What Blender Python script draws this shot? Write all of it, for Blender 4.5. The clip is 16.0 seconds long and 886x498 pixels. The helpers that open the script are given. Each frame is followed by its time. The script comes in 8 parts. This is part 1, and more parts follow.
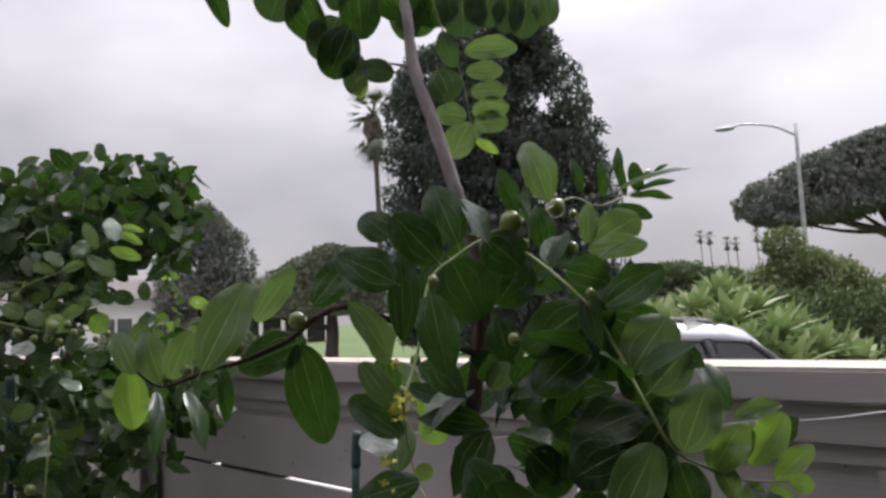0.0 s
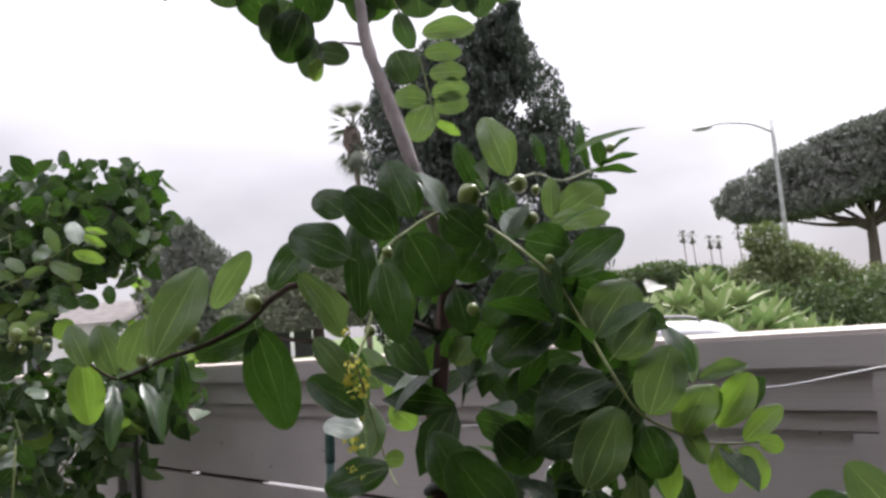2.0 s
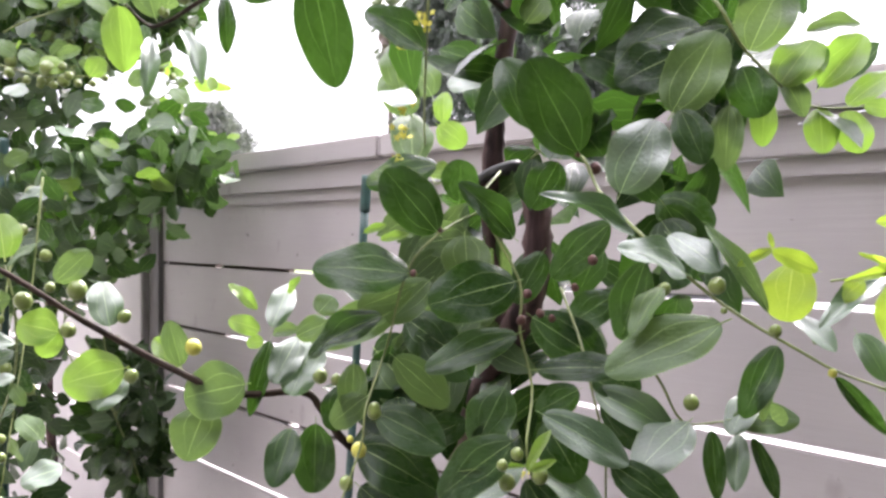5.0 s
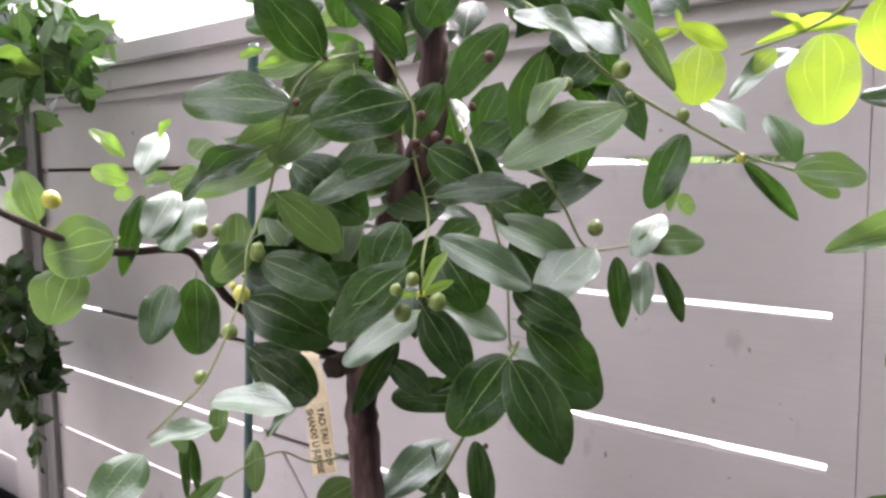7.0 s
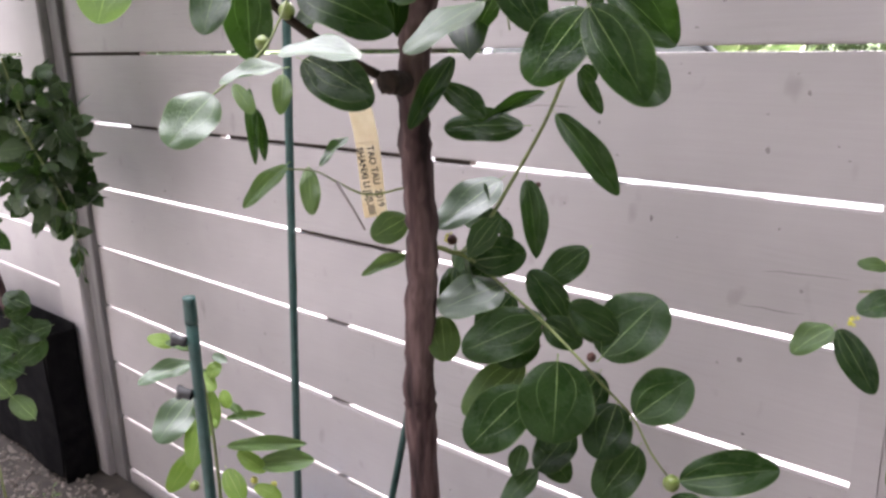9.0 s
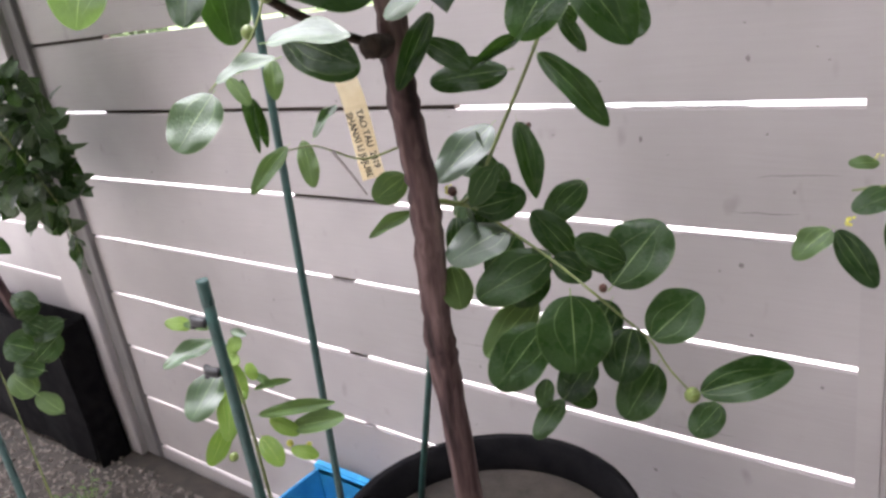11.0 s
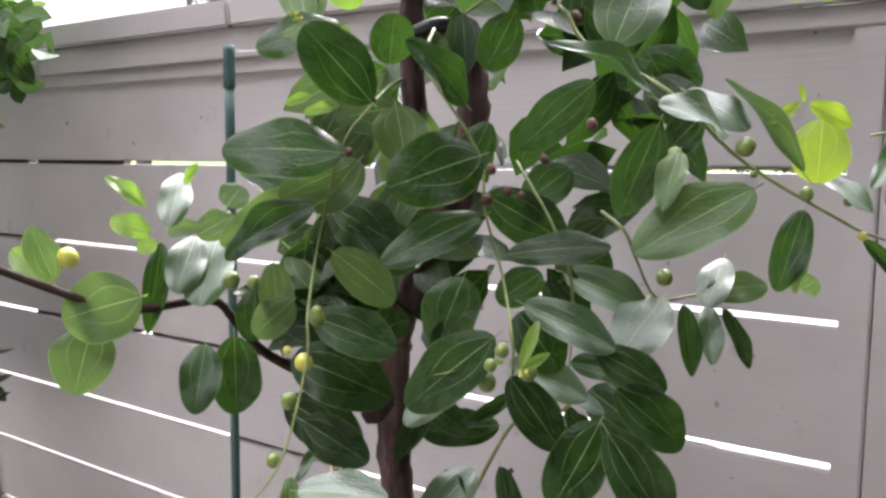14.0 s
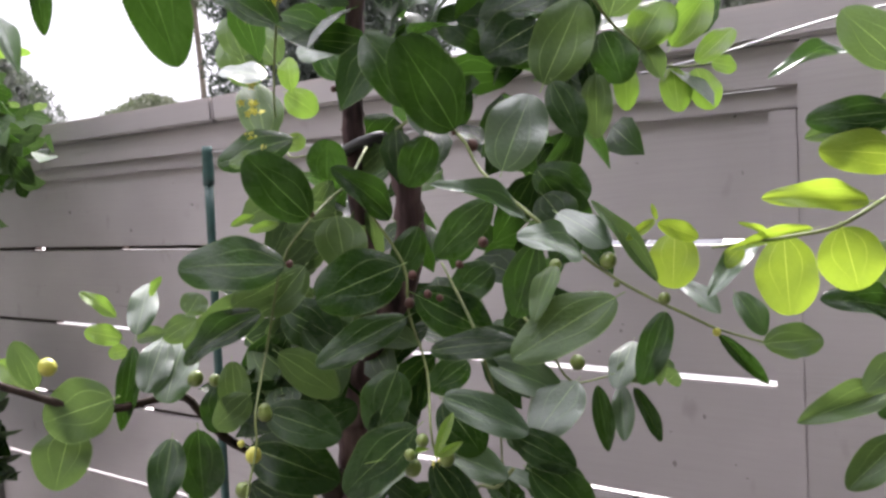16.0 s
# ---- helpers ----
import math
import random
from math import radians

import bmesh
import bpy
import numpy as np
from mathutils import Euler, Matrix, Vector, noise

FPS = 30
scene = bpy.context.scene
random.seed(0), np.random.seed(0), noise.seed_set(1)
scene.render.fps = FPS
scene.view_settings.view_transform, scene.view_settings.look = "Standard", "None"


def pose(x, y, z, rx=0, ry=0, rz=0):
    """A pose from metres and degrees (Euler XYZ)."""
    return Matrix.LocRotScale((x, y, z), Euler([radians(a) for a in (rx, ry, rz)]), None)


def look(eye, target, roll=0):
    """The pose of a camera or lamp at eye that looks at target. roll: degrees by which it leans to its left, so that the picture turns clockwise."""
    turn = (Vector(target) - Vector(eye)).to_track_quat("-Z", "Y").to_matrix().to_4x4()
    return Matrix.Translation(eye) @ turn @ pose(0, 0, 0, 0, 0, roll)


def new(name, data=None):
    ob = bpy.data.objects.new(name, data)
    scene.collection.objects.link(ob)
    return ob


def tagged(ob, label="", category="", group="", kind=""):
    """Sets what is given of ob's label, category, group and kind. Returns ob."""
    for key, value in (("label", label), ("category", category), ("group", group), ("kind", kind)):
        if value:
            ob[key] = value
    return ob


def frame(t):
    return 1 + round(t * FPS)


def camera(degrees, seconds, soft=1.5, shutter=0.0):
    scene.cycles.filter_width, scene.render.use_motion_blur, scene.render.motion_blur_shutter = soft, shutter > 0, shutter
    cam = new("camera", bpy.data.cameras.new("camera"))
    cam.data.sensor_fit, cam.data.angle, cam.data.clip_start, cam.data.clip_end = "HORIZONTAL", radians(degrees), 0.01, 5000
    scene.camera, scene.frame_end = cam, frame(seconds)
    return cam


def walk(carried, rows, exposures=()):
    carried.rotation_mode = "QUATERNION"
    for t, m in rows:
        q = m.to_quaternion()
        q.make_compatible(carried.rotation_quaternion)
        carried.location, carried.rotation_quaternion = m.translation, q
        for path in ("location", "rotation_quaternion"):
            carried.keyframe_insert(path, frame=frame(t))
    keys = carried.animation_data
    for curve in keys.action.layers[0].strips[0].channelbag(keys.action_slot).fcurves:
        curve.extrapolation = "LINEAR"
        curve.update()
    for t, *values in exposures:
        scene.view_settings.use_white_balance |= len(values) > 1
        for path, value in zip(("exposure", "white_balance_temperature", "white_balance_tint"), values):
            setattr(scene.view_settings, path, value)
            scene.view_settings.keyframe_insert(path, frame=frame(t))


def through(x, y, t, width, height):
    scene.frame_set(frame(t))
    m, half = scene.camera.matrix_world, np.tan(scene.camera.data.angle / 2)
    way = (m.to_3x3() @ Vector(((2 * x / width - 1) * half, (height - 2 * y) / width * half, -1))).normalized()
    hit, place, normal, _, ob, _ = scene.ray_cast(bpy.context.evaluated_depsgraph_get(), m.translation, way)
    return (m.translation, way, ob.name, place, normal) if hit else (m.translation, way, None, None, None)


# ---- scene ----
cam = camera(58.76, 16.0, soft=2.8, shutter=0.0)
# seconds, eye x y z, pitch, roll, yaw
PATH = [
    (0.0, 0.0858, -0.2114, 1.6201, 5.04, -2.65, 45.68),
    (0.5, 0.0892, -0.2153, 1.6567, 7.87, -2.78, 46.77),
    (1.0, 0.0866, -0.1904, 1.6422, 7.46, -4.41, 45.83),
    (1.5, 0.0886, -0.1724, 1.6333, 6.71, -5.54, 44.86),
    (2.0, 0.0884, -0.1835, 1.5889, 5.67, -5.03, 44.53),
    (2.5, 0.0875, -0.1849, 1.5495, 0.54, -7.45, 47.67),
    (3.0, 0.0797, -0.1804, 1.5141, 0.70, -3.75, 46.33),
    (5.3, 0.0040, -0.1590, 1.3830, -1.38, 1.30, 47.33),
    (5.5, -0.0003, -0.1552, 1.3811, -3.31, 0.79, 48.48),
    (6.0, -0.0132, -0.1631, 1.3564, -4.47, -1.03, 47.60),
    (6.5, -0.0038, -0.1474, 1.3344, -3.83, -3.30, 43.97),
    (7.0, -0.0081, -0.1271, 1.3170, -6.00, -0.78, 39.93),
    (7.5, -0.0142, -0.1355, 1.3027, -9.11, -2.66, 40.08),
    (8.0, -0.0251, -0.1552, 1.2521, -10.98, -1.67, 41.29),
    (8.5, -0.0273, -0.1478, 1.2125, -13.59, -0.96, 41.10),
    (9.0, -0.0291, -0.1540, 1.1944, -15.29, -1.55, 41.40),
    (9.2, -0.0280, -0.1550, 1.1780, -15.34, -1.40, 41.07),
    (11.3, -0.0340, -0.1700, 1.2290, -20.36, -9.80, 41.15),
    (11.5, -0.0491, -0.1607, 1.2397, -19.90, -8.27, 40.11),
    (12.0, -0.0611, -0.1377, 1.2700, -20.91, -11.07, 39.28),
    (12.5, -0.0598, -0.1336, 1.2847, -20.26, -8.87, 36.69),
    (13.0, -0.0734, -0.1399, 1.3194, -19.39, -5.19, 35.71),
    (13.5, -0.1011, -0.1459, 1.3464, -14.04, -2.31, 33.24),
    (14.0, -0.1065, -0.1612, 1.3806, -9.50, -1.60, 33.33),
    (14.5, -0.0987, -0.1677, 1.4057, -5.41, -0.29, 33.71),
    (15.0, -0.0773, -0.1810, 1.4323, -4.51, -1.04, 34.66),
    (15.5, -0.0526, -0.1810, 1.4314, -5.30, -2.88, 34.25),
    (16.0, -0.0240, -0.1735, 1.4209, -5.97, -4.43, 34.40),
]
EXPOSURES = [(s, e, 6350, g) for s, e, g in (
    (0.0, 1.3, 15), (0.5, 0.95, 14), (1.0, 1.15, 14), (1.5, 1.58, 14), (2.0, 1.8, 15), (2.5, 2.42, 15), (3.0, 3.3, 16), (5.5, 3.5, 18),
    (6.5, 3.6, 18), (7.0, 3.5, 17), (7.5, 3.48, 17), (8.5, 3.52, 17), (9.0, 3.55, 17), (11.5, 3.6, 12), (12.0, 3.45, 10), (12.5, 3.4, 11),
    (13.0, 3.38, 10), (13.5, 3.22, 10), (14.0, 3.2, 13), (14.5, 3.0, 15), (15.0, 2.75, 16), (16.0, 2.82, 17))]
walk(cam, [(t, pose(x, y, z, 90 + p, 0, w) @ pose(0, 0, 0, 0, 0, r)) for t, x, y, z, p, r, w in PATH], EXPOSURES)

# ---------------------------------------------------------------- light
world = bpy.data.worlds.new("sky")
scene.world = world
world.use_nodes = True
wn, wl = world.node_tree.nodes, world.node_tree.links
wn.clear()
w_out, w_bg, w_mix = wn.new("ShaderNodeOutputWorld"), wn.new("ShaderNodeBackground"), wn.new("ShaderNodeMix")
w_sky, w_noise, w_ramp = wn.new("ShaderNodeTexSky"), wn.new("ShaderNodeTexNoise"), wn.new("ShaderNodeValToRGB")
w_map, w_tc, w_sc = wn.new("ShaderNodeMapping"), wn.new("ShaderNodeTexCoord"), wn.new("ShaderNodeVectorMath")
SUN_ELEV, SUN_BEARING = 42.0, 20.0
w_sky.sky_type, w_sky.sun_disc = "NISHITA", False
w_sky.sun_elevation, w_sky.sun_rotation = radians(SUN_ELEV), radians(-SUN_BEARING)
w_sc.operation, w_sc.inputs[3].default_value = "SCALE", 0.1
w_map.inputs["Scale"].default_value = (1.0, 1.0, 2.2)
w_noise.inputs["Scale"].default_value, w_noise.inputs["Detail"].default_value = 2.0, 4.0
w_ramp.color_ramp.elements[0].position, w_ramp.color_ramp.elements[0].color = 0.30, (0.42, 0.408, 0.432, 1)
w_ramp.color_ramp.elements[1].position, w_ramp.color_ramp.elements[1].color = 0.68, (0.76, 0.74, 0.76, 1)
w_mix.data_type, w_mix.inputs["Factor"].default_value = "RGBA", 0.94
wl.new(w_tc.outputs["Generated"], w_map.inputs["Vector"])
wl.new(w_map.outputs["Vector"], w_noise.inputs["Vector"])
wl.new(w_noise.outputs["Fac"], w_ramp.inputs["Fac"])
wl.new(w_sky.outputs["Color"], w_sc.inputs[0])
wl.new(w_sc.outputs["Vector"], w_mix.inputs["A"])
wl.new(w_ramp.outputs["Color"], w_mix.inputs["B"])
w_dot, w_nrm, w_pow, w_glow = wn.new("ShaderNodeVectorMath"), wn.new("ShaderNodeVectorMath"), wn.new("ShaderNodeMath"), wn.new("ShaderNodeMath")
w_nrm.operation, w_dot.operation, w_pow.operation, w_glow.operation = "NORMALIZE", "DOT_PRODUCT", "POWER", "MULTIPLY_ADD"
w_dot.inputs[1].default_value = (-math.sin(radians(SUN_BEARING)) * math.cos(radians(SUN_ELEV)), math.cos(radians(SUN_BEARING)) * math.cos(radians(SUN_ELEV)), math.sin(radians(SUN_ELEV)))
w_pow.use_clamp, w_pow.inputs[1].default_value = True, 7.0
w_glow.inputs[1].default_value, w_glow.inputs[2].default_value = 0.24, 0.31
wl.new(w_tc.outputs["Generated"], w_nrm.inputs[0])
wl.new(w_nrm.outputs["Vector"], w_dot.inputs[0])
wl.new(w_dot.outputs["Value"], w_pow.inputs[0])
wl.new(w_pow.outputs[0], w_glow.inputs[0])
w_sep, w_zen = wn.new("ShaderNodeSeparateXYZ"), wn.new("ShaderNodeMath")
w_zen.operation, w_zen.inputs[1].default_value = "MULTIPLY_ADD", 1.95
wl.new(w_nrm.outputs["Vector"], w_sep.inputs[0])
w_high = wn.new("ShaderNodeMath")
w_high.operation, w_high.use_clamp, w_high.inputs[1].default_value = "POWER", True, 2.0
wl.new(w_sep.outputs["Z"], w_high.inputs[0])
wl.new(w_high.outputs[0], w_zen.inputs[0])
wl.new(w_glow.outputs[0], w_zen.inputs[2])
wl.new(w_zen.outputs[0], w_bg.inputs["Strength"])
wl.new(w_mix.outputs["Result"], w_bg.inputs["Color"])
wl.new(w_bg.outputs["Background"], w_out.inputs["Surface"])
sun = new("sun", bpy.data.lights.new("sun", "SUN"))
sun.data.energy, sun.data.angle, sun.data.color = 1.3, radians(14), (1.0, 0.96, 0.9)
sun.matrix_world = look((-20 * math.sin(radians(SUN_BEARING)), 20 * math.cos(radians(SUN_BEARING)), 20 * math.tan(radians(SUN_ELEV))), (0, 0, 0))

# ---------------------------------------------------------------- materials


def nodes_of(name):
    m = bpy.data.materials.new(name)
    m.use_nodes = True
    return m, m.node_tree.nodes, m.node_tree.links, m.node_tree.nodes["Principled BSDF"]


def ramp(n, l, fac, *stops):
    r = n.new("ShaderNodeValToRGB")
    while len(r.color_ramp.elements) < len(stops):
        r.color_ramp.elements.new(0.5)
    for e, (p, c) in zip(r.color_ramp.elements, stops):
        e.position, e.color = p, (*c, 1)
    l.new(fac, r.inputs["Fac"])
    return r.outputs["Color"]


def noise_tex(n, l, scale, detail=4.0, stretch=None, coord="Object"):
    tc, no = n.new("ShaderNodeTexCoord"), n.new("ShaderNodeTexNoise")
    no.inputs["Scale"].default_value, no.inputs["Detail"].default_value = scale, detail
    if stretch:
        mp = n.new("ShaderNodeMapping")
        mp.inputs["Scale"].default_value = stretch
        l.new(tc.outputs[coord], mp.inputs["Vector"])
        l.new(mp.outputs["Vector"], no.inputs["Vector"])
    else:
        l.new(tc.outputs[coord], no.inputs["Vector"])
    return no.outputs["Fac"]


def bump(n, l, p, height, strength, distance=0.002):
    b = n.new("ShaderNodeBump")
    b.inputs["Strength"].default_value, b.inputs["Distance"].default_value = strength, distance
    l.new(height, b.inputs["Height"])
    l.new(b.outputs["Normal"], p.inputs["Normal"])


def mix_col(n, l, fac, a, b, blend="MIX"):
    m = n.new("ShaderNodeMix")
    m.data_type, m.blend_type = "RGBA", blend
    for sock, v in ((m.inputs["Factor"], fac), (m.inputs["A"], a), (m.inputs["B"], b)):
        if isinstance(v, (int, float)):
            sock.default_value = v
        elif isinstance(v, tuple):
            sock.default_value = (*v, 1)
        else:
            l.new(v, sock)
    return m.outputs["Result"]


def math_node(n, l, op, a, b=None, c=None, clamp=False):
    m = n.new("ShaderNodeMath")
    m.operation, m.use_clamp = op, clamp
    for i, v in enumerate((a, b, c)):
        if v is None:
            continue
        if isinstance(v, (int, float)):
            m.inputs[i].default_value = v
        else:
            l.new(v, m.inputs[i])
    return m.outputs[0]


def plain(name, dark, light, scale=20.0, rough=0.7, metal=0.0, bump_by=0.2, stretch=None, fine=200.0, spec=0.5):
    """A surface with broad stains between two colours and fine grain."""
    m, n, l, p = nodes_of(name)
    a, b = noise_tex(n, l, scale, 5.0, stretch), noise_tex(n, l, fine, 3.0, stretch)
    f = math_node(n, l, "ADD", math_node(n, l, "MULTIPLY", a, 0.75), math_node(n, l, "MULTIPLY", b, 0.25))
    l.new(ramp(n, l, f, (0.32, dark), (0.68, light)), p.inputs["Base Color"])
    p.inputs["Roughness"].default_value, p.inputs["Metallic"].default_value = rough, metal
    p.inputs["Specular IOR Level"].default_value = spec
    if bump_by:
        bump(n, l, p, f, bump_by)
    return m


def bark(name, crack, body, flake):
    """Stringy bark: dark fissures along the stem, a brown body and paler lifting flakes."""
    m, n, l, p = nodes_of(name)
    a = noise_tex(n, l, 75.0, 6.0, (1.0, 1.0, 0.10))
    b = noise_tex(n, l, 26.0, 4.0, (1.0, 1.0, 0.35))
    f = math_node(n, l, "ADD", math_node(n, l, "MULTIPLY", a, 0.65), math_node(n, l, "MULTIPLY", b, 0.35))
    l.new(ramp(n, l, f, (0.38, crack), (0.50, body), (0.66, flake)), p.inputs["Base Color"])
    p.inputs["Roughness"].default_value, p.inputs["Specular IOR Level"].default_value = 0.9, 0.25
    bump(n, l, p, f, 1.0, 0.006)
    return m


def fence_paint():
    """Weathered grey paint over sawn boards: long grain, knots' stains and dirt, each board a little apart in tone."""
    m, n, l, p = nodes_of("fence_paint")
    grain = noise_tex(n, l, 9.0, 6.0, (1.0, 8.0, 26.0))
    fine = noise_tex(n, l, 60.0, 3.0, (1.0, 6.0, 16.0))
    stain = noise_tex(n, l, 3.0, 4.0)
    spots = noise_tex(n, l, 26.0, 2.0, (1.0, 1.0, 0.6))
    info = n.new("ShaderNodeObjectInfo")
    tc, mp, rings = n.new("ShaderNodeTexCoord"), n.new("ShaderNodeMapping"), n.new("ShaderNodeTexWave")
    mp.inputs["Scale"].default_value = (0.10, 1.0, 1.0)
    l.new(tc.outputs["Object"], mp.inputs["Vector"])
    l.new(mp.outputs["Vector"], rings.inputs["Vector"])
    rings.bands_direction = "Z"
    for key, value in (("Scale", 40.0), ("Distortion", 26.0), ("Detail", 4.0), ("Detail Scale", 0.6)):
        rings.inputs[key].default_value = value
    worn = ramp(n, l, noise_tex(n, l, 7.0, 3.0, (0.45, 1.0, 2.2)), (0.48, (0.0, 0.0, 0.0)), (0.66, (1.0, 1.0, 1.0)))
    lines = math_node(n, l, "MULTIPLY", math_node(n, l, "POWER", rings.outputs["Fac"], 3.0), worn)
    base = ramp(n, l, stain, (0.3, (0.295, 0.273, 0.276)), (0.7, (0.41, 0.382, 0.386)))
    base = mix_col(n, l, math_node(n, l, "MULTIPLY", grain, 0.30), base, (0.245, 0.23, 0.22))
    base = mix_col(n, l, math_node(n, l, "MULTIPLY", lines, 0.10), base, (0.18, 0.168, 0.163))
    dirt = math_node(n, l, "MULTIPLY", math_node(n, l, "SUBTRACT", spots, 0.66, clamp=True), 5.0, clamp=True)
    base = mix_col(n, l, math_node(n, l, "MULTIPLY", dirt, 0.6), base, (0.13, 0.115, 0.107))
    tone = math_node(n, l, "ADD", math_node(n, l, "MULTIPLY", info.outputs["Random"], 0.14), 0.93)
    tint = n.new("ShaderNodeCombineColor")
    for i in range(3):
        l.new(tone, tint.inputs[i])
    base = mix_col(n, l, 1.0, base, tint.outputs["Color"], "MULTIPLY")
    l.new(base, p.inputs["Base Color"])
    p.inputs["Roughness"].default_value = 0.55
    relief = math_node(n, l, "SUBTRACT", math_node(n, l, "ADD", grain, math_node(n, l, "MULTIPLY", fine, 0.5)), math_node(n, l, "MULTIPLY", lines, 0.22))
    bump(n, l, p, relief, 0.20, 0.0013)
    return m


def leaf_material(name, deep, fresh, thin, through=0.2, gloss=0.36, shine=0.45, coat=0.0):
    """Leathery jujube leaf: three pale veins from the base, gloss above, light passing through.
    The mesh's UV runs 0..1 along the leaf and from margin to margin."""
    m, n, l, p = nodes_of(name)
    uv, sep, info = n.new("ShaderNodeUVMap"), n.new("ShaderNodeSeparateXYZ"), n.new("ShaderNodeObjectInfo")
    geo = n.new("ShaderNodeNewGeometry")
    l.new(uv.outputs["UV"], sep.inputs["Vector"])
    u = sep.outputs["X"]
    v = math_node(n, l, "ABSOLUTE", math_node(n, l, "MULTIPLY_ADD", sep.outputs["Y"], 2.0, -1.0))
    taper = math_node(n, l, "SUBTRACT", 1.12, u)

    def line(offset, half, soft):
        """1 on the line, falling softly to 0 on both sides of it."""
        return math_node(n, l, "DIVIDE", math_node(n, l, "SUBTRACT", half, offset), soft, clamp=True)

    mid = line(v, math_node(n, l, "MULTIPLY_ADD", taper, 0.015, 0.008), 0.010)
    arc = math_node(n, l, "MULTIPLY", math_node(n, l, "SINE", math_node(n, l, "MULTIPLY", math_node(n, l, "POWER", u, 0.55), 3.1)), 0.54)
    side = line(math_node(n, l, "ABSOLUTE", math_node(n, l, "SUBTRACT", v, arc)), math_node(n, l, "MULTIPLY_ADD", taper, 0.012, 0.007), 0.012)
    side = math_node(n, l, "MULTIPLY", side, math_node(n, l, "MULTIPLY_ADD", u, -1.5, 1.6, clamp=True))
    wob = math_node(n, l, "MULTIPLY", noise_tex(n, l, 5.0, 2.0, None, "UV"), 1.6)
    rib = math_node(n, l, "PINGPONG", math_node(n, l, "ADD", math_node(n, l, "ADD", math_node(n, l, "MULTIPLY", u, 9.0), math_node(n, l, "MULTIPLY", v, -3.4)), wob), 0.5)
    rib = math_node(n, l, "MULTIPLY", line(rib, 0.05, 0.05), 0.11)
    # pale rim: light caught by the teeth is drawn into the colour
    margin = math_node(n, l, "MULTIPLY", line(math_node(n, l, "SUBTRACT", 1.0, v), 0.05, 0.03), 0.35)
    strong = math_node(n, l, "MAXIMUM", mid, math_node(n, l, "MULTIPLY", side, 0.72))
    vein_and_rim = math_node(n, l, "MAXIMUM", math_node(n, l, "MAXIMUM", strong, margin), rib)
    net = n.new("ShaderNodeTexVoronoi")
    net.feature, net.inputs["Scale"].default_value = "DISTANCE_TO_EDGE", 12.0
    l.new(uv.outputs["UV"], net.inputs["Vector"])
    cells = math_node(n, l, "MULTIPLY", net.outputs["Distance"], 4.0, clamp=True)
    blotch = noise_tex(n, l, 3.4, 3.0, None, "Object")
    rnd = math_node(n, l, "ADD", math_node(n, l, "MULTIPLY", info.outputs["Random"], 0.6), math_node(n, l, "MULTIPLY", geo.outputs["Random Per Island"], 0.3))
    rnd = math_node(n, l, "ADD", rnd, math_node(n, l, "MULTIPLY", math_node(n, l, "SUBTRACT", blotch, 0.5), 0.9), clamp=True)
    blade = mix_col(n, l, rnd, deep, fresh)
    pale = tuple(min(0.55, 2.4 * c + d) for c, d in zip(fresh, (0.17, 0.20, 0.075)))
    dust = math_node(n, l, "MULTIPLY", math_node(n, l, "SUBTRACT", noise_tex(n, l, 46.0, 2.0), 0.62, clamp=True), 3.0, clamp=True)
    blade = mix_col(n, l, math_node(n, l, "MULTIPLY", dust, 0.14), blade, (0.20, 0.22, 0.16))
    col = mix_col(n, l, math_node(n, l, "MULTIPLY", vein_and_rim, 0.85), blade, pale)
    l.new(col, p.inputs["Base Color"])
    l.new(math_node(n, l, "ADD", math_node(n, l, "MULTIPLY", blotch, 0.30), gloss - 0.11), p.inputs["Roughness"])
    p.inputs["Specular IOR Level"].default_value = shine
    p.inputs["Coat Weight"].default_value, p.inputs["Coat Roughness"].default_value = coat, gloss
    tr, mx, out = n.new("ShaderNodeBsdfTranslucent"), n.new("ShaderNodeMixShader"), n["Material Output"]
    l.new(mix_col(n, l, math_node(n, l, "MULTIPLY", vein_and_rim, 0.55), mix_col(n, l, rnd, thin, tuple(min(1, c * 1.35) for c in thin)), tuple(min(1, c * 1.7 + 0.05) for c in thin)), tr.inputs["Color"])
    mx.inputs["Fac"].default_value = through
    l.new(p.outputs["BSDF"], mx.inputs[1])
    l.new(tr.outputs["BSDF"], mx.inputs[2])
    l.new(mx.outputs["Shader"], out.inputs["Surface"])
    h = math_node(n, l, "SUBTRACT", math_node(n, l, "MULTIPLY", cells, 0.30), vein_and_rim)
    bump(n, l, p, math_node(n, l, "ADD", h, math_node(n, l, "MULTIPLY", noise_tex(n, l, 2.4, 0.5), 0.8)), 0.40, 0.0014)
    return m


def foliage(name, dark, light, through_col, scale=1.5):
    m, n, l, p = nodes_of(name)
    geo = n.new("ShaderNodeNewGeometry")
    f = math_node(n, l, "ADD", math_node(n, l, "MULTIPLY", geo.outputs["Random Per Island"], 0.6), math_node(n, l, "MULTIPLY", noise_tex(n, l, scale), 0.4))
    l.new(ramp(n, l, f, (0.2, dark), (0.8, light)), p.inputs["Base Color"])
    p.inputs["Roughness"].default_value = 0.55
    tr, mx, out = n.new("ShaderNodeBsdfTranslucent"), n.new("ShaderNodeMixShader"), n["Material Output"]
    tr.inputs["Color"].default_value = (*through_col, 1)
    mx.inputs["Fac"].default_value = 0.25
    l.new(p.outputs["BSDF"], mx.inputs[1])
    l.new(tr.outputs["BSDF"], mx.inputs[2])
    l.new(mx.outputs["Shader"], out.inputs["Surface"])
    return m


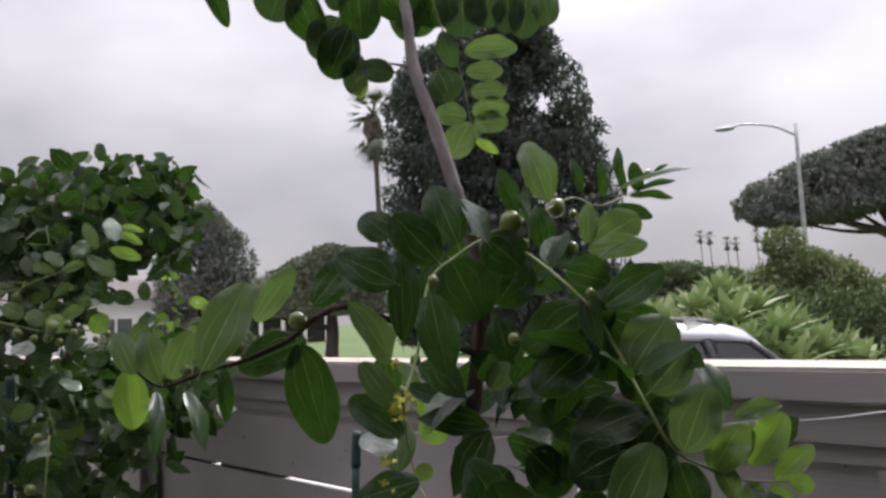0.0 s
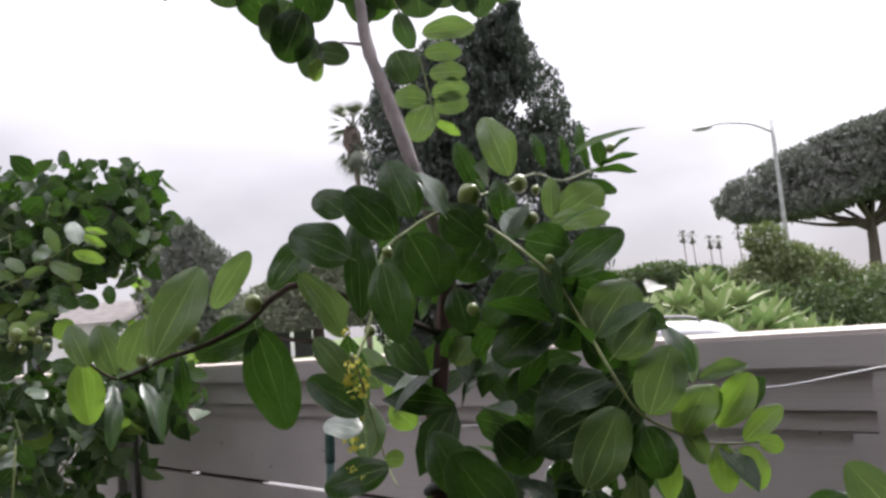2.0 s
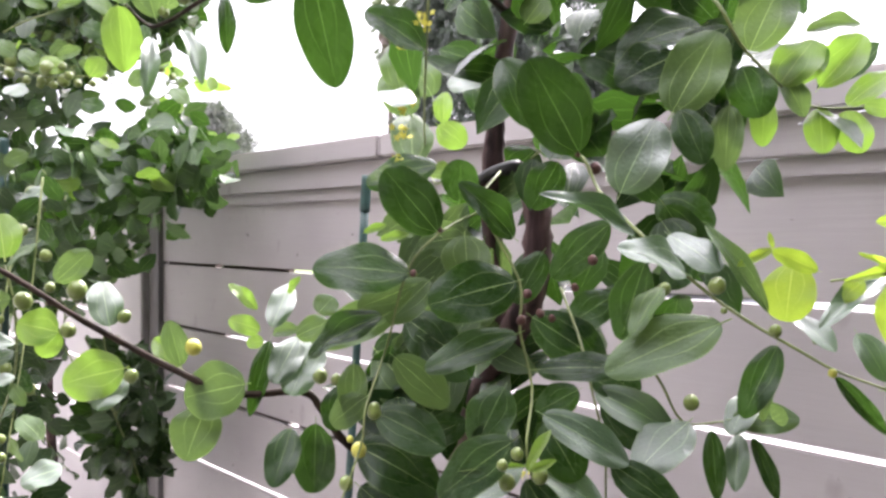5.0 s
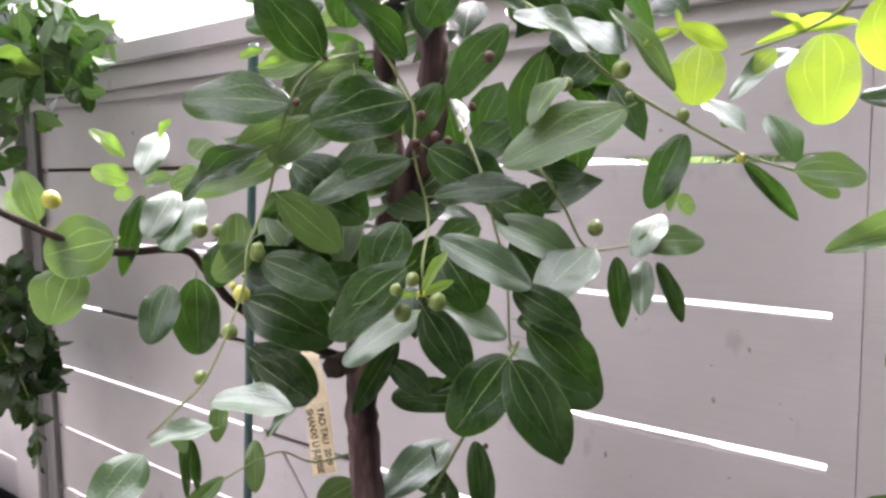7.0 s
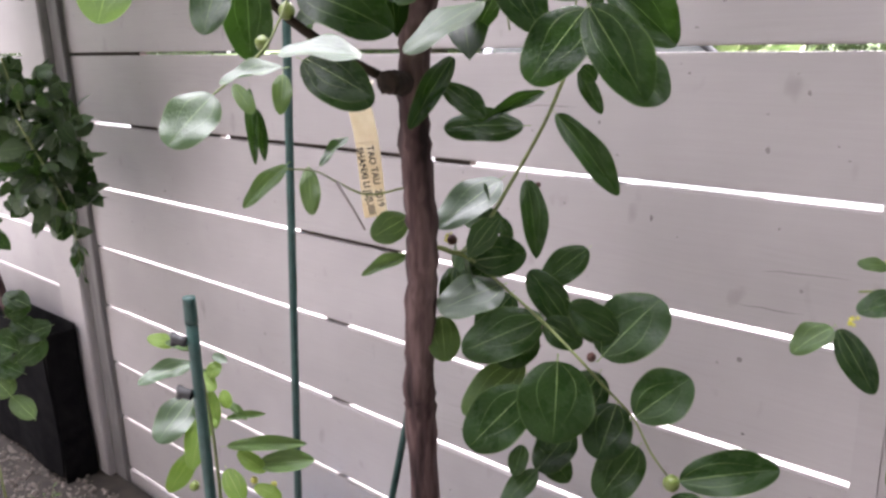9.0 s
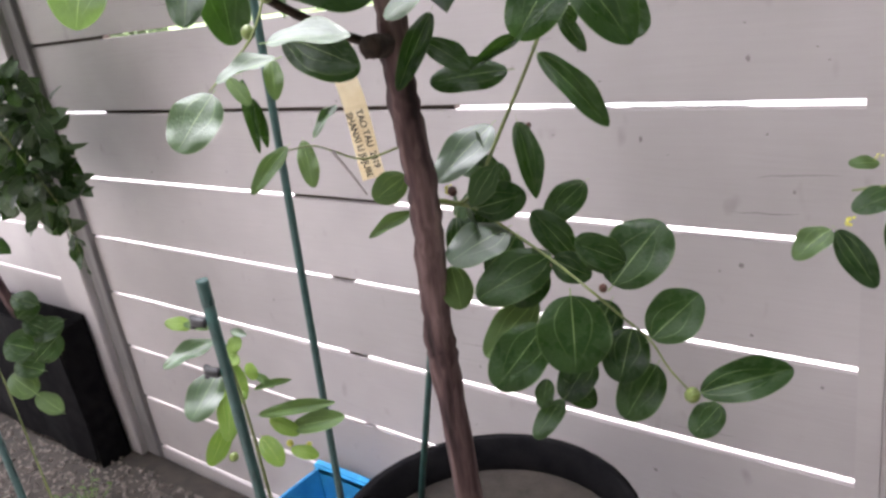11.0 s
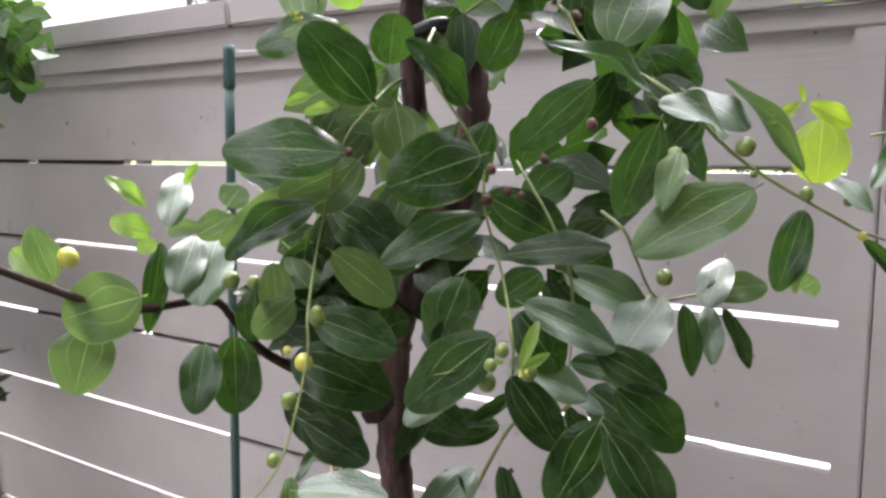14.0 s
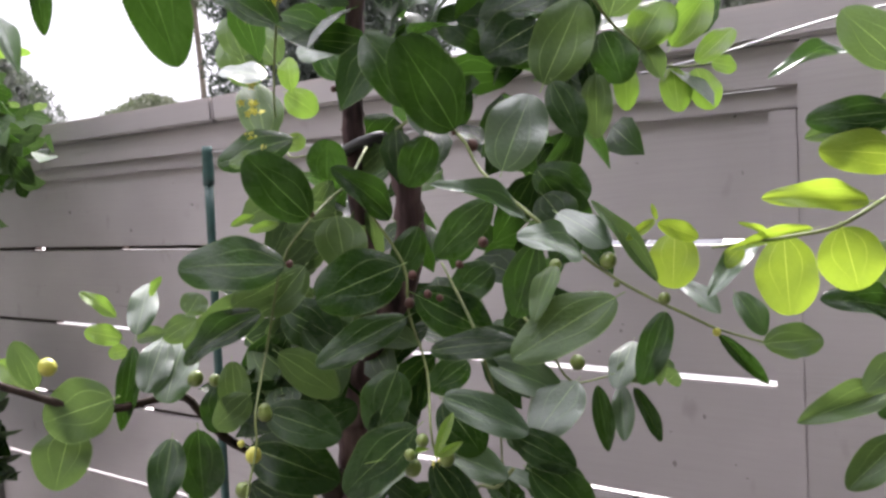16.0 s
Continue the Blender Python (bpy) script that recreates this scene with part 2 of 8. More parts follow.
def glass_dark(name):
    m, n, l, p = nodes_of(name)
    p.inputs["Base Color"].default_value = (0.035, 0.04, 0.042, 1)
    p.inputs["Roughness"].default_value, p.inputs["IOR"].default_value = 0.04, 1.52
    l.new(ramp(n, l, noise_tex(n, l, 1.3), (0.3, (0.04, 0.043, 0.043)), (0.7, (0.11, 0.12, 0.11))), p.inputs["Base Color"])
    return m


M_FENCE = fence_paint()
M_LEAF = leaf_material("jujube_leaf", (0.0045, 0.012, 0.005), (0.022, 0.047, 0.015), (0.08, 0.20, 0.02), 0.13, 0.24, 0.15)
M_YOUNG = leaf_material("young_leaf", (0.10, 0.17, 0.022), (0.18, 0.26, 0.035), (0.33, 0.465, 0.038), 0.40, 0.42, 0.35)
M_BARK = bark("jujube_bark", (0.016, 0.009, 0.010), (0.070, 0.042, 0.042), (0.19, 0.128, 0.122))
M_SHOOT = plain("grey_shoot_bark", (0.10, 0.085, 0.085), (0.27, 0.24, 0.235), 60.0, 0.8, 0, 0.8, (1.0, 1.0, 0.3), 200.0)
M_TWIG = plain("green_twig", (0.075, 0.10, 0.028), (0.17, 0.21, 0.06), 60.0, 0.6, 0, 0.2)
M_WOODY = plain("woody_shoot", (0.012, 0.008, 0.0065), (0.050, 0.034, 0.025), 60.0, 0.85, 0, 0.5, None, 200.0, 0.2)
M_FRUIT = plain("green_fruit", (0.075, 0.11, 0.024), (0.17, 0.22, 0.05), 90.0, 0.32, 0, 0.05)
M_RIPE = plain("yellowing_fruit", (0.30, 0.33, 0.05), (0.50, 0.46, 0.08), 90.0, 0.35, 0, 0.05)
M_RED = plain("dry_reddish_bud", (0.035, 0.014, 0.010), (0.09, 0.028, 0.018), 200.0, 0.7, 0, 0.3)
M_FLOWER = plain("yellow_blossom", (0.45, 0.45, 0.05), (0.65, 0.60, 0.10), 200.0, 0.6, 0, 0.1)
M_STAKE = plain("green_plastic_stake", (0.010, 0.036, 0.032), (0.026, 0.075, 0.068), 60.0, 0.45, 0, 0.2)
M_TAG = plain("paper_tag", (0.60, 0.50, 0.33), (0.74, 0.68, 0.54), 45.0, 0.75, 0, 0.1)
M_INK = plain("ink", (0.02, 0.02, 0.025), (0.04, 0.04, 0.05), 50.0, 0.6, 0, 0.0)
M_RUBBER = plain("black_rubber", (0.010, 0.010, 0.012), (0.028, 0.028, 0.030), 80.0, 0.55, 0, 0.2)
M_POT = plain("black_grow_bag", (0.003, 0.003, 0.004), (0.010, 0.0095, 0.010), 30.0, 0.95, 0, 0.6, None, 200.0, 0.04)
M_GRAVEL = plain("gravel_stone", (0.035, 0.029, 0.025), (0.20, 0.17, 0.15), 40.0, 0.85, 0, 0.3)
M_SOIL = plain("dark_soil", (0.010, 0.008, 0.006), (0.035, 0.027, 0.021), 30.0, 0.95, 0, 0.8)
M_PAVING = plain("yard_paving", (0.26, 0.25, 0.24), (0.40, 0.385, 0.37), 2.5, 0.85, 0, 0.4, None, 60.0)
M_CONCRETE = plain("pale_concrete", (0.52, 0.49, 0.47), (0.68, 0.64, 0.62), 1.2, 0.9, 0, 0.2, None, 60.0)
M_BED = plain("dry_earth", (0.17, 0.115, 0.07), (0.30, 0.22, 0.145), 1.5, 0.95, 0, 0.5, None, 30.0)
M_ASPHALT = plain("weathered_asphalt", (0.12, 0.117, 0.117), (0.20, 0.195, 0.195), 0.8, 0.9, 0, 0.3, None, 80.0)
M_GRASS = plain("lawn", (0.04, 0.085, 0.016), (0.11, 0.16, 0.035), 0.6, 0.9, 0, 0.3, None, 30.0)
M_BLUE = plain("blue_plastic", (0.02, 0.20, 0.45), (0.05, 0.34, 0.62), 20.0, 0.4, 0, 0.1)
M_STEEL = plain("galvanised_steel", (0.30, 0.30, 0.31), (0.45, 0.45, 0.46), 6.0, 0.5, 0.6, 0.1)
M_CAR = plain("silver_paint", (0.48, 0.49, 0.52), (0.54, 0.55, 0.58), 2.0, 0.22, 0.5, 0.0)
M_CARTRIM = plain("black_trim", (0.012, 0.012, 0.013), (0.03, 0.03, 0.032), 20.0, 0.5, 0, 0.1)
M_GLASS = glass_dark("car_glass")
# shade on the left post's strip is put into its darker grey
M_STRIP = plain("shaded_strip", (0.11, 0.105, 0.105), (0.19, 0.18, 0.178), 14.0, 0.8, 0, 0.4, (6.0, 6.0, 0.6), 80.0)
M_CAP = plain("bleached_cap_board", (0.36, 0.30, 0.25), (0.54, 0.47, 0.41), 9.0, 0.75, 0, 0.5, (0.6, 8.0, 20.0), 60.0)
M_DARKWOOD = plain("dark_wood", (0.03, 0.022, 0.018), (0.07, 0.05, 0.042), 40.0, 0.85, 0, 0.3)
M_KNOT = plain("painted_knot", (0.09, 0.08, 0.08), (0.26, 0.24, 0.235), 160.0, 0.7, 0, 0.4)
M_UNSEEN_WALL = plain("brown_render", (0.15, 0.14, 0.13), (0.22, 0.205, 0.19), 1.0, 0.9, 0, 0.2)
M_WALLW = plain("white_render", (0.62, 0.61, 0.60), (0.78, 0.77, 0.75), 1.0, 0.9, 0, 0.2)
M_ROOF = plain("roof_shingle", (0.10, 0.09, 0.085), (0.20, 0.18, 0.17), 3.0, 0.9, 0, 0.4)
M_TRUNK = plain("tree_bark", (0.05, 0.04, 0.035), (0.14, 0.11, 0.095), 3.0, 0.95, 0, 0.8, (1, 1, 0.3), 20.0)
M_CONIFER = foliage("dark_conifer_foliage", (0.024, 0.030, 0.028), (0.062, 0.072, 0.062), (0.04, 0.07, 0.03))
# far foliage, pine to olive, is paled: distance haze is in the colour
M_PINE = foliage("hazy_pine_foliage", (0.11, 0.115, 0.112), (0.21, 0.215, 0.19), (0.04, 0.07, 0.02))
M_BROAD = foliage("broadleaf_foliage", (0.035, 0.055, 0.028), (0.11, 0.14, 0.06), (0.08, 0.14, 0.03))
M_UMBRELLA = foliage("grey_green_foliage", (0.085, 0.095, 0.065), (0.20, 0.21, 0.14), (0.08, 0.13, 0.04))
M_OLIVE = foliage("olive_foliage", (0.07, 0.09, 0.04), (0.19, 0.21, 0.09), (0.12, 0.18, 0.04))
M_AGAVE = foliage("agave_leaf", (0.20, 0.24, 0.10), (0.42, 0.46, 0.22), (0.10, 0.2, 0.06))
M_PALM = foliage("palm_frond", (0.05, 0.06, 0.045), (0.13, 0.14, 0.10), (0.06, 0.08, 0.03))

# ---------------------------------------------------------------- mesh helpers


def mesh_from(name, bm, material, smooth=False):
    me = bpy.data.meshes.new(name)
    bm.to_mesh(me)
    bm.free()
    me.materials.append(material)
    if smooth:
        me.shade_smooth()
    return me


def part(name, bm, material, parent=None, label="", smooth=False):
    ob = new(name, mesh_from(name, bm, material, smooth))
    ob.parent = parent
    return tagged(ob, label)


def thing(name, at, label, category, group="", kind=""):
    ob = new(name)
    ob.location = at
    ob.empty_display_size = 0.05
    return tagged(ob, label, category, group, kind)


def box_bm(x0, x1, y0, y1, z0, z1, bevel=0.0, bm=None):
    bm = bm or bmesh.new()
    r = bmesh.ops.create_cube(bm, size=1.0, matrix=Matrix.LocRotScale(((x0 + x1) / 2, (y0 + y1) / 2, (z0 + z1) / 2), None, (x1 - x0, y1 - y0, z1 - z0)))
    if bevel:
        edges = list({e for v in r["verts"] for e in v.link_edges})
        bmesh.ops.bevel(bm, geom=edges, offset=bevel, segments=2, affect="EDGES")
    return bm


def smooth_line(points, steps=6):
    """A Catmull-Rom line through the points."""
    p = [Vector(q) for q in points]
    p = [2 * p[0] - p[1]] + p + [2 * p[-1] - p[-2]]
    out = []
    for i in range(1, len(p) - 2):
        for s in range(steps):
            t = s / steps
            a, b, c, d = p[i - 1], p[i], p[i + 1], p[i + 2]
            out.append(0.5 * (2 * b + (c - a) * t + (2 * a - 5 * b + 4 * c - d) * t * t + (3 * b - a - 3 * c + d) * t ** 3))
    out.append(p[-2])
    return out


def tube_bm(points, r0, r1, sides=8, steps=5, knobby=0.0, bm=None, seed=0):
    """A tapered, slightly uneven tube along a smooth line, closed at both ends."""
    bm = bm or bmesh.new()
    line = smooth_line(points, steps)
    rnd = random.Random(seed)
    rings, side = [], None
    for i, c in enumerate(line):
        d = (line[min(i + 1, len(line) - 1)] - line[max(i - 1, 0)]).normalized()
        if side is None:
            side = d.orthogonal().normalized()
        side = (side - d * side.dot(d)).normalized()
        up = d.cross(side)
        r = (r0 + (r1 - r0) * i / (len(line) - 1)) * (1 + knobby * 0.4 * rnd.uniform(-1, 1))
        rings.append([bm.verts.new(c + (side * math.cos(a) + up * math.sin(a)) * r * (1 + knobby * 0.9 * rnd.uniform(-1, 1)))
                      for a in (2 * math.pi * k / sides for k in range(sides))])
    for a, b in zip(rings, rings[1:]):
        for k in range(sides):
            bm.faces.new((a[k], a[(k + 1) % sides], b[(k + 1) % sides], b[k]))
    bm.faces.new(rings[0][::-1])
    bm.faces.new(rings[-1])
    return bm


def leaf_mesh(name, material, arch=0.10, fold=0.10, twist=0.0, wave=0.0, belly=0.72, full=0.70, notch=0.0, rows=60, cols=6):
    """A jujube leaf 1 long and 1 wide: ovate, finely toothed, folded along the midrib and arched."""
    verts, faces, uvs = [], [], []
    peak = max(math.sin(math.pi * (k / 50) ** belly) ** full for k in range(1, 50))
    for i in range(rows + 1):
        u = (i / rows) ** 0.9
        half = 0.5 * math.sin(math.pi * u ** belly) ** full / peak if 0 < i < rows else 0.0
        half = max(half, 0.010)
        for j in range(cols + 1):
            v = 2 * j / cols - 1
            edge = abs(v) == 1 and 0 < i < rows
            w = half * (1 + (0.027 * (1 if i % 2 else -1) if edge else 0) + 0.02 * math.sin(u * 11 + 3 * twist) * v)
            y = v * w
            z = -arch * (2 * u - 1) ** 2 + fold * abs(v) ** 1.3 * half * 2 + wave * math.sin(u * 9 + 2.5 * v) * abs(v) ** 1.4 * 0.15 * half
            z += twist * (u - 0.3) * y - 0.10 * half * abs(v) ** 3
            verts.append((u - notch * max(0.0, 1 - 4 * abs(v)) * u ** 6, y, z))
            uvs.append((u, (v + 1) / 2))
    for i in range(rows):
        for j in range(cols):
            a = i * (cols + 1) + j
            faces.append((a, a + 1, a + cols + 2, a + cols + 1))
    k = len(verts)
    for u, w in ((0.03, 0.010), (-0.04, 0.009), (-0.09, 0.012)):
        z = -arch - 0.25 * min(u, 0) ** 2
        verts += [(u, -w, z), (u, 0.0, z + 0.012), (u, w, z), (u, 0.0, z - 0.012)]
        uvs += [(0.02, 0.5)] * 4
    for r in (0, 4):
        for j in range(4):
            faces.append((k + r + j, k + r + (j + 1) % 4, k + r + 4 + (j + 1) % 4, k + r + 4 + j))
    me = bpy.data.meshes.new(name)
    me.from_pydata(verts, [], faces)
    layer = me.uv_layers.new(name="UVMap")
    for loop in me.loops:
        layer.data[loop.index].uv = uvs[loop.vertex_index]
    me.materials.append(material)
    me.shade_smooth()
    return me


def leaf_cloud(name, matrices, material, parent, label):
    """Many plain leaves joined into one mesh."""
    shape = []
    for u, h in ((0.0, 0.02), (0.2, 0.36), (0.45, 0.5), (0.75, 0.34), (1.0, 0.01)):
        shape += [(u, -h, 0.12 * h - 0.2 * (u - 0.5) ** 2, u, 0.0), (u, 0.0, -0.2 * (u - 0.5) ** 2, u, 0.5), (u, h, 0.12 * h - 0.2 * (u - 0.5) ** 2, u, 1.0)]
    verts, faces, uvs = [], [], []
    for m in matrices:
        k = len(verts)
        verts += [tuple(m @ Vector(p[:3])) for p in shape]
        uvs += [p[3:] for p in shape]
        for i in range(4):
            for j in range(2):
                a = k + i * 3 + j
                faces.append((a, a + 1, a + 4, a + 3))
    me = bpy.data.meshes.new(name)
    me.from_pydata(verts, [], faces)
    layer = me.uv_layers.new(name="UVMap")
    layer.data.foreach_set("uv", [c for loop in me.loops for c in uvs[loop.vertex_index]])
    me.materials.append(material)
    me.shade_smooth()
    ob = new(name, me)
    ob.parent = parent
    ob.location = -parent.location
    return tagged(ob, label, "", "", "stuff")


def leaf_matrix(base, tip, width, normal):
    """The pose of a leaf from its base to its tip, with its upper face towards normal."""
    b, t = Vector(base), Vector(tip)
    x = t - b
    length = x.length
    x = x / length
    z = Vector(normal)
    z = (z - x * z.dot(x))
    z = z.normalized() if z.length > 1e-4 else x.orthogonal().normalized()
    y = z.cross(x)
    m = Matrix.Identity(4)
    for r in range(3):
        m[r][0], m[r][1], m[r][2], m[r][3] = x[r] * length, y[r] * width, z[r] * length, b[r]
    return m



def fruit_mesh(name, material):
    """A small oval drupe with a stalk pit and a tip."""
    bm = bmesh.new()
    bmesh.ops.create_uvsphere(bm, u_segments=12, v_segments=8, radius=0.5)
    for v in bm.verts:
        a = v.co.z * 2
        v.co.z *= 1.08
        v.co.x *= 1 - 0.06 * a
        v.co.y *= 1 - 0.06 * a
        if a > 0.95:
            v.co.z -= 0.05
    return mesh_from(name, bm, material, True)


def blossom_mesh(name, material):
    """A cluster of tiny five-pointed blossoms."""
    bm, rnd = bmesh.new(), random.Random(5)
    for k in range(9):
        c = Vector((rnd.uniform(-1, 1), rnd.uniform(-1, 1), rnd.uniform(-1, 1))) * 0.36
        q = Euler((rnd.uniform(0, 6), rnd.uniform(0, 6), 0)).to_matrix()
        mid = bm.verts.new(c)
        ring = [bm.verts.new(c + q @ Vector((math.cos(a), math.sin(a), 0.15)) * (0.22 if i % 2 else 0.09)) for i, a in enumerate(2 * math.pi * i / 10 for i in range(10))]
        for i in range(10):
            bm.faces.new((mid, ring[i], ring[(i + 1) % 10]))
    return mesh_from(name, bm, material)


FRUIT, RIPE, BUD = fruit_mesh("fruit", M_FRUIT), fruit_mesh("fruit", M_RIPE), fruit_mesh("bud", M_RED)
BLOSSOM = blossom_mesh("blossom", M_FLOWER)


def child(name, mesh, matrix, parent, label=""):
    ob = new(name, mesh)
    ob.parent = parent
    ob.matrix_parent_inverse = Matrix.Identity(4)
    if parent is not None:
        base = parent.location if parent.parent is None else parent.location + parent.parent.location
        matrix = Matrix.Translation(-base) @ matrix
    ob.matrix_basis = matrix
    return tagged(ob, label)


# ---------------------------------------------------------------- ground
bm = bmesh.new()
profile = [(-60, -0.22), (11.6, -0.22), (12.0, -0.06), (25.0, -0.05), (700, -0.05), (700, -0.6), (-60, -0.6)]
ends = [[bm.verts.new((x, y, z)) for y, z in profile] for x in (-400, 400)]
for i in range(len(profile)):
    j = (i + 1) % len(profile)
    bm.faces.new((ends[0][j], ends[0][i], ends[1][i], ends[1][j]))
bm.faces.new(ends[0])
bm.faces.new(ends[1][::-1])
tagged(part("ground", bm, M_GRASS, None), "dry green lawn stretching to the horizon", "ground", "", "structure")
tagged(part("yard_paving", box_bm(-9, 6, -6, 0.655, -0.24, 0.10), M_PAVING, None), "worn grey paving of the yard", "paving", "", "structure")
tagged(part("pavement", box_bm(-60, 40, 0.76, 4.6, -0.24, -0.07), M_CONCRETE, None), "pale concrete pavement behind the fence", "pavement", "", "structure")
tagged(part("kerb", box_bm(-60, 40, 4.6, 4.78, -0.30, -0.066, 0.015), M_CONCRETE, None), "pale concrete kerb beside the road", "kerb", "", "structure")
tagged(part("road", box_bm(-90, 70, 4.78, 11.59, -0.30, -0.20), M_ASPHALT, None), "grey asphalt road", "road", "", "structure")
tagged(part("far_pavement", box_bm(-60, 40, 11.72, 13.1, -0.24, -0.045, 0.015), M_CONCRETE, None), "pale concrete pavement across the road", "pavement", "", "structure")

# unseen walls and eaves, added to close the yard and shade the fence
tagged(part("house_wall", box_bm(-7, 5, -2.3, -2.1, 0.10, 3.3), M_UNSEEN_WALL, None), "unseen plain brown wall added behind the yard to cut the sky's light", "wall", "", "structure")
# unseen, added and made tall to darken the fence's right end
tagged(part("yard_side_wall", box_bm(0.90, 1.10, -2.1, 0.60, 0.10, 5.6), M_UNSEEN_WALL, None), "unseen tall brown side wall added to shade the fence's right end", "wall", "", "structure")
# unseen slab, added only to dim the right end a little more
tagged(part("side_eaves", box_bm(0.16, 1.3, -1.45, 0.60, 2.50, 2.62), M_ROOF, None), "unseen dark slab added to shade the fence's right end", "eaves", "", "structure")
tagged(part("house_eaves", box_bm(-7.3, 5.3, -2.6, -1.45, 3.3, 3.45), M_ROOF, None), "unseen dark eaves added over the yard to cut the sky's light", "eaves", "", "structure")

# ---------------------------------------------------------------- fence
FRONT, PITCH, GAP, TOP_GAP = 0.664, 0.148, 0.0067, 1.320
fence = thing("fence", (0, FRONT, 0), "grey painted fence of horizontal boards with open gaps", "fence", "", "structure")


def fence_part(name, x0, x1, y0, y1, z0, z1, bevel=0.002, label="", material=M_FENCE):
    ob = part(name, box_bm(x0, x1, y0 - FRONT, y1 - FRONT, z0, z1, bevel), material, fence, label)
    return ob


def panel(x0, x1):
    for k in range(10):
        top = 1.468 if k == 0 else TOP_GAP - (k - 1) * PITCH - GAP / 2
        low = TOP_GAP - k * PITCH + GAP / 2 if k < 9 else 0.02
        sag = 0.0012 * math.sin(k * 2.1 + x0)
        fence_part("board", x0, x1, FRONT + sag, FRONT + 0.013 + sag, low, top)
    fence_part("lower_trim", x0 - 0.03, x1 + 0.028, FRONT - 0.010, FRONT - 0.001, 1.4505, 1.4715)
    fence_part("fascia", x0 - 0.03, x1 + 0.028, FRONT - 0.019, FRONT - 0.003, 1.472, 1.5135)


def fence_post(x0, x1, nail_l, nail_r, strip=M_FENCE):
    fence_part("post", x0, x1, FRONT - 0.030, FRONT + 0.030, 0.0, 1.5135, 0.003)
    fence_part("batten", x0 - nail_l, x1 + nail_r, FRONT + 0.0305, FRONT + 0.049, 0.0, 1.5, 0.0)
    if nail_l:
        fence_part("nailing_strip", x0 - nail_l, x0 - 0.0024, FRONT - 0.012, FRONT + 0.03, 0.0, 1.450)
    if nail_r:
        fence_part("nailing_strip", x1 + 0.0024, x1 + nail_r, FRONT - 0.012, FRONT + 0.03, 0.0, 1.450, 0.002, "", strip)


panel(-1.849, -0.190)
panel(-3.75, -2.071)
panel(-0.003, 1.70)
fence_post(-2.03, -1.905, 0.042, 0.058, M_STRIP)
fence_post(-0.163, -0.03, 0.030, 0.028)
fence_post(-3.90, -3.79, 0.0, 0.04)
fence_post(1.73, 1.86, 0.03, 0.0)
for x0, x1 in ((-3.95, -0.98), (-0.977, 1.90)):
    cap = part("cap", box_bm(x0, x1, 0.632 - FRONT, 0.745 - FRONT, 1.514, 1.552, 0.004), M_FENCE, fence, "painted cap board, bare and bleached on top")
    cap.data.materials.append(M_CAP)
    for f in cap.data.polygons:
        f.material_index = int(f.normal.z > 0.9)

# laths behind some gaps, and knots and nail heads that show through the paint
# strips in gap 1 stand in for the dark view through it
for k, x0, x1 in ((1, -1.84, -1.60), (1, -1.565, -1.305), (1, -1.04, -0.84), (2, -1.90, -1.555), (3, -1.63, -1.30), (3, -1.27, -0.83), (3, -0.77, -0.705), (3, -0.555, -0.468), (3, -0.45, -0.36), (3, -0.358, -0.310), (4, -1.085, -0.85), (5, -1.032, -0.978), (6, -1.032, -0.984), (7, -1.025, -0.998)):
    z = TOP_GAP - (k - 1) * PITCH
    part("spacer", box_bm(x0, x1, 0.010, 0.024, z - (0.0047 if x0 < -0.6 else -0.0012), z + 0.0047), M_DARKWOOD, fence, "dark strip set into the gap")


def knot(x, z, r, tall=1.0, seed=0):
    rnd, bm = random.Random(seed), bmesh.new()
    mid = bm.verts.new((x, -0.0026, z))
    ring = [bm.verts.new((x + r * math.cos(a) * rnd.uniform(0.7, 1.2), -0.0022, z + r * tall * math.sin(a) * rnd.uniform(0.7, 1.2))) for a in (2 * math.pi * i / 11 for i in range(11))]
    for i in range(11):
        bm.faces.new((mid, ring[i], ring[(i + 1) % 11]))
    part("knot", bm, M_KNOT, fence)


for k, (x, z, r, tall) in enumerate(((-1.44, 1.389, 0.006, 0.8), (-1.084, 1.391, 0.004, 1.0), (-1.256, 1.352, 0.004, 1.3), (-0.305, 1.072, 0.0035, 2.2), (-0.429, 0.985, 0.0035, 1.6), (-0.317, 0.839, 0.004, 1.2), (-0.62, 1.24, 0.004, 1.0), (-0.36, 1.22, 0.003, 1.0), (-0.27, 1.13, 0.003, 1.4), (-0.95, 0.95, 0.003, 1.5), (-0.38, 0.66, 0.004, 0.8), (-0.58, 0.79, 0.003, 1.2), (-0.26, 0.93, 0.003, 1.0), (-1.32, 1.24, 0.003, 1.0), (-0.72, 0.62, 0.003, 1.8), (-0.44, 0.52, 0.004, 0.9), (-1.5, 0.9, 0.004, 1.0), (-1.2, 0.66, 0.003, 1.4), (-0.23, 0.70, 0.003, 1.0), (-0.50, 1.09, 0.0025, 1.8))):
    knot(x, z, r * 0.7, min(tall, 1.5), k)

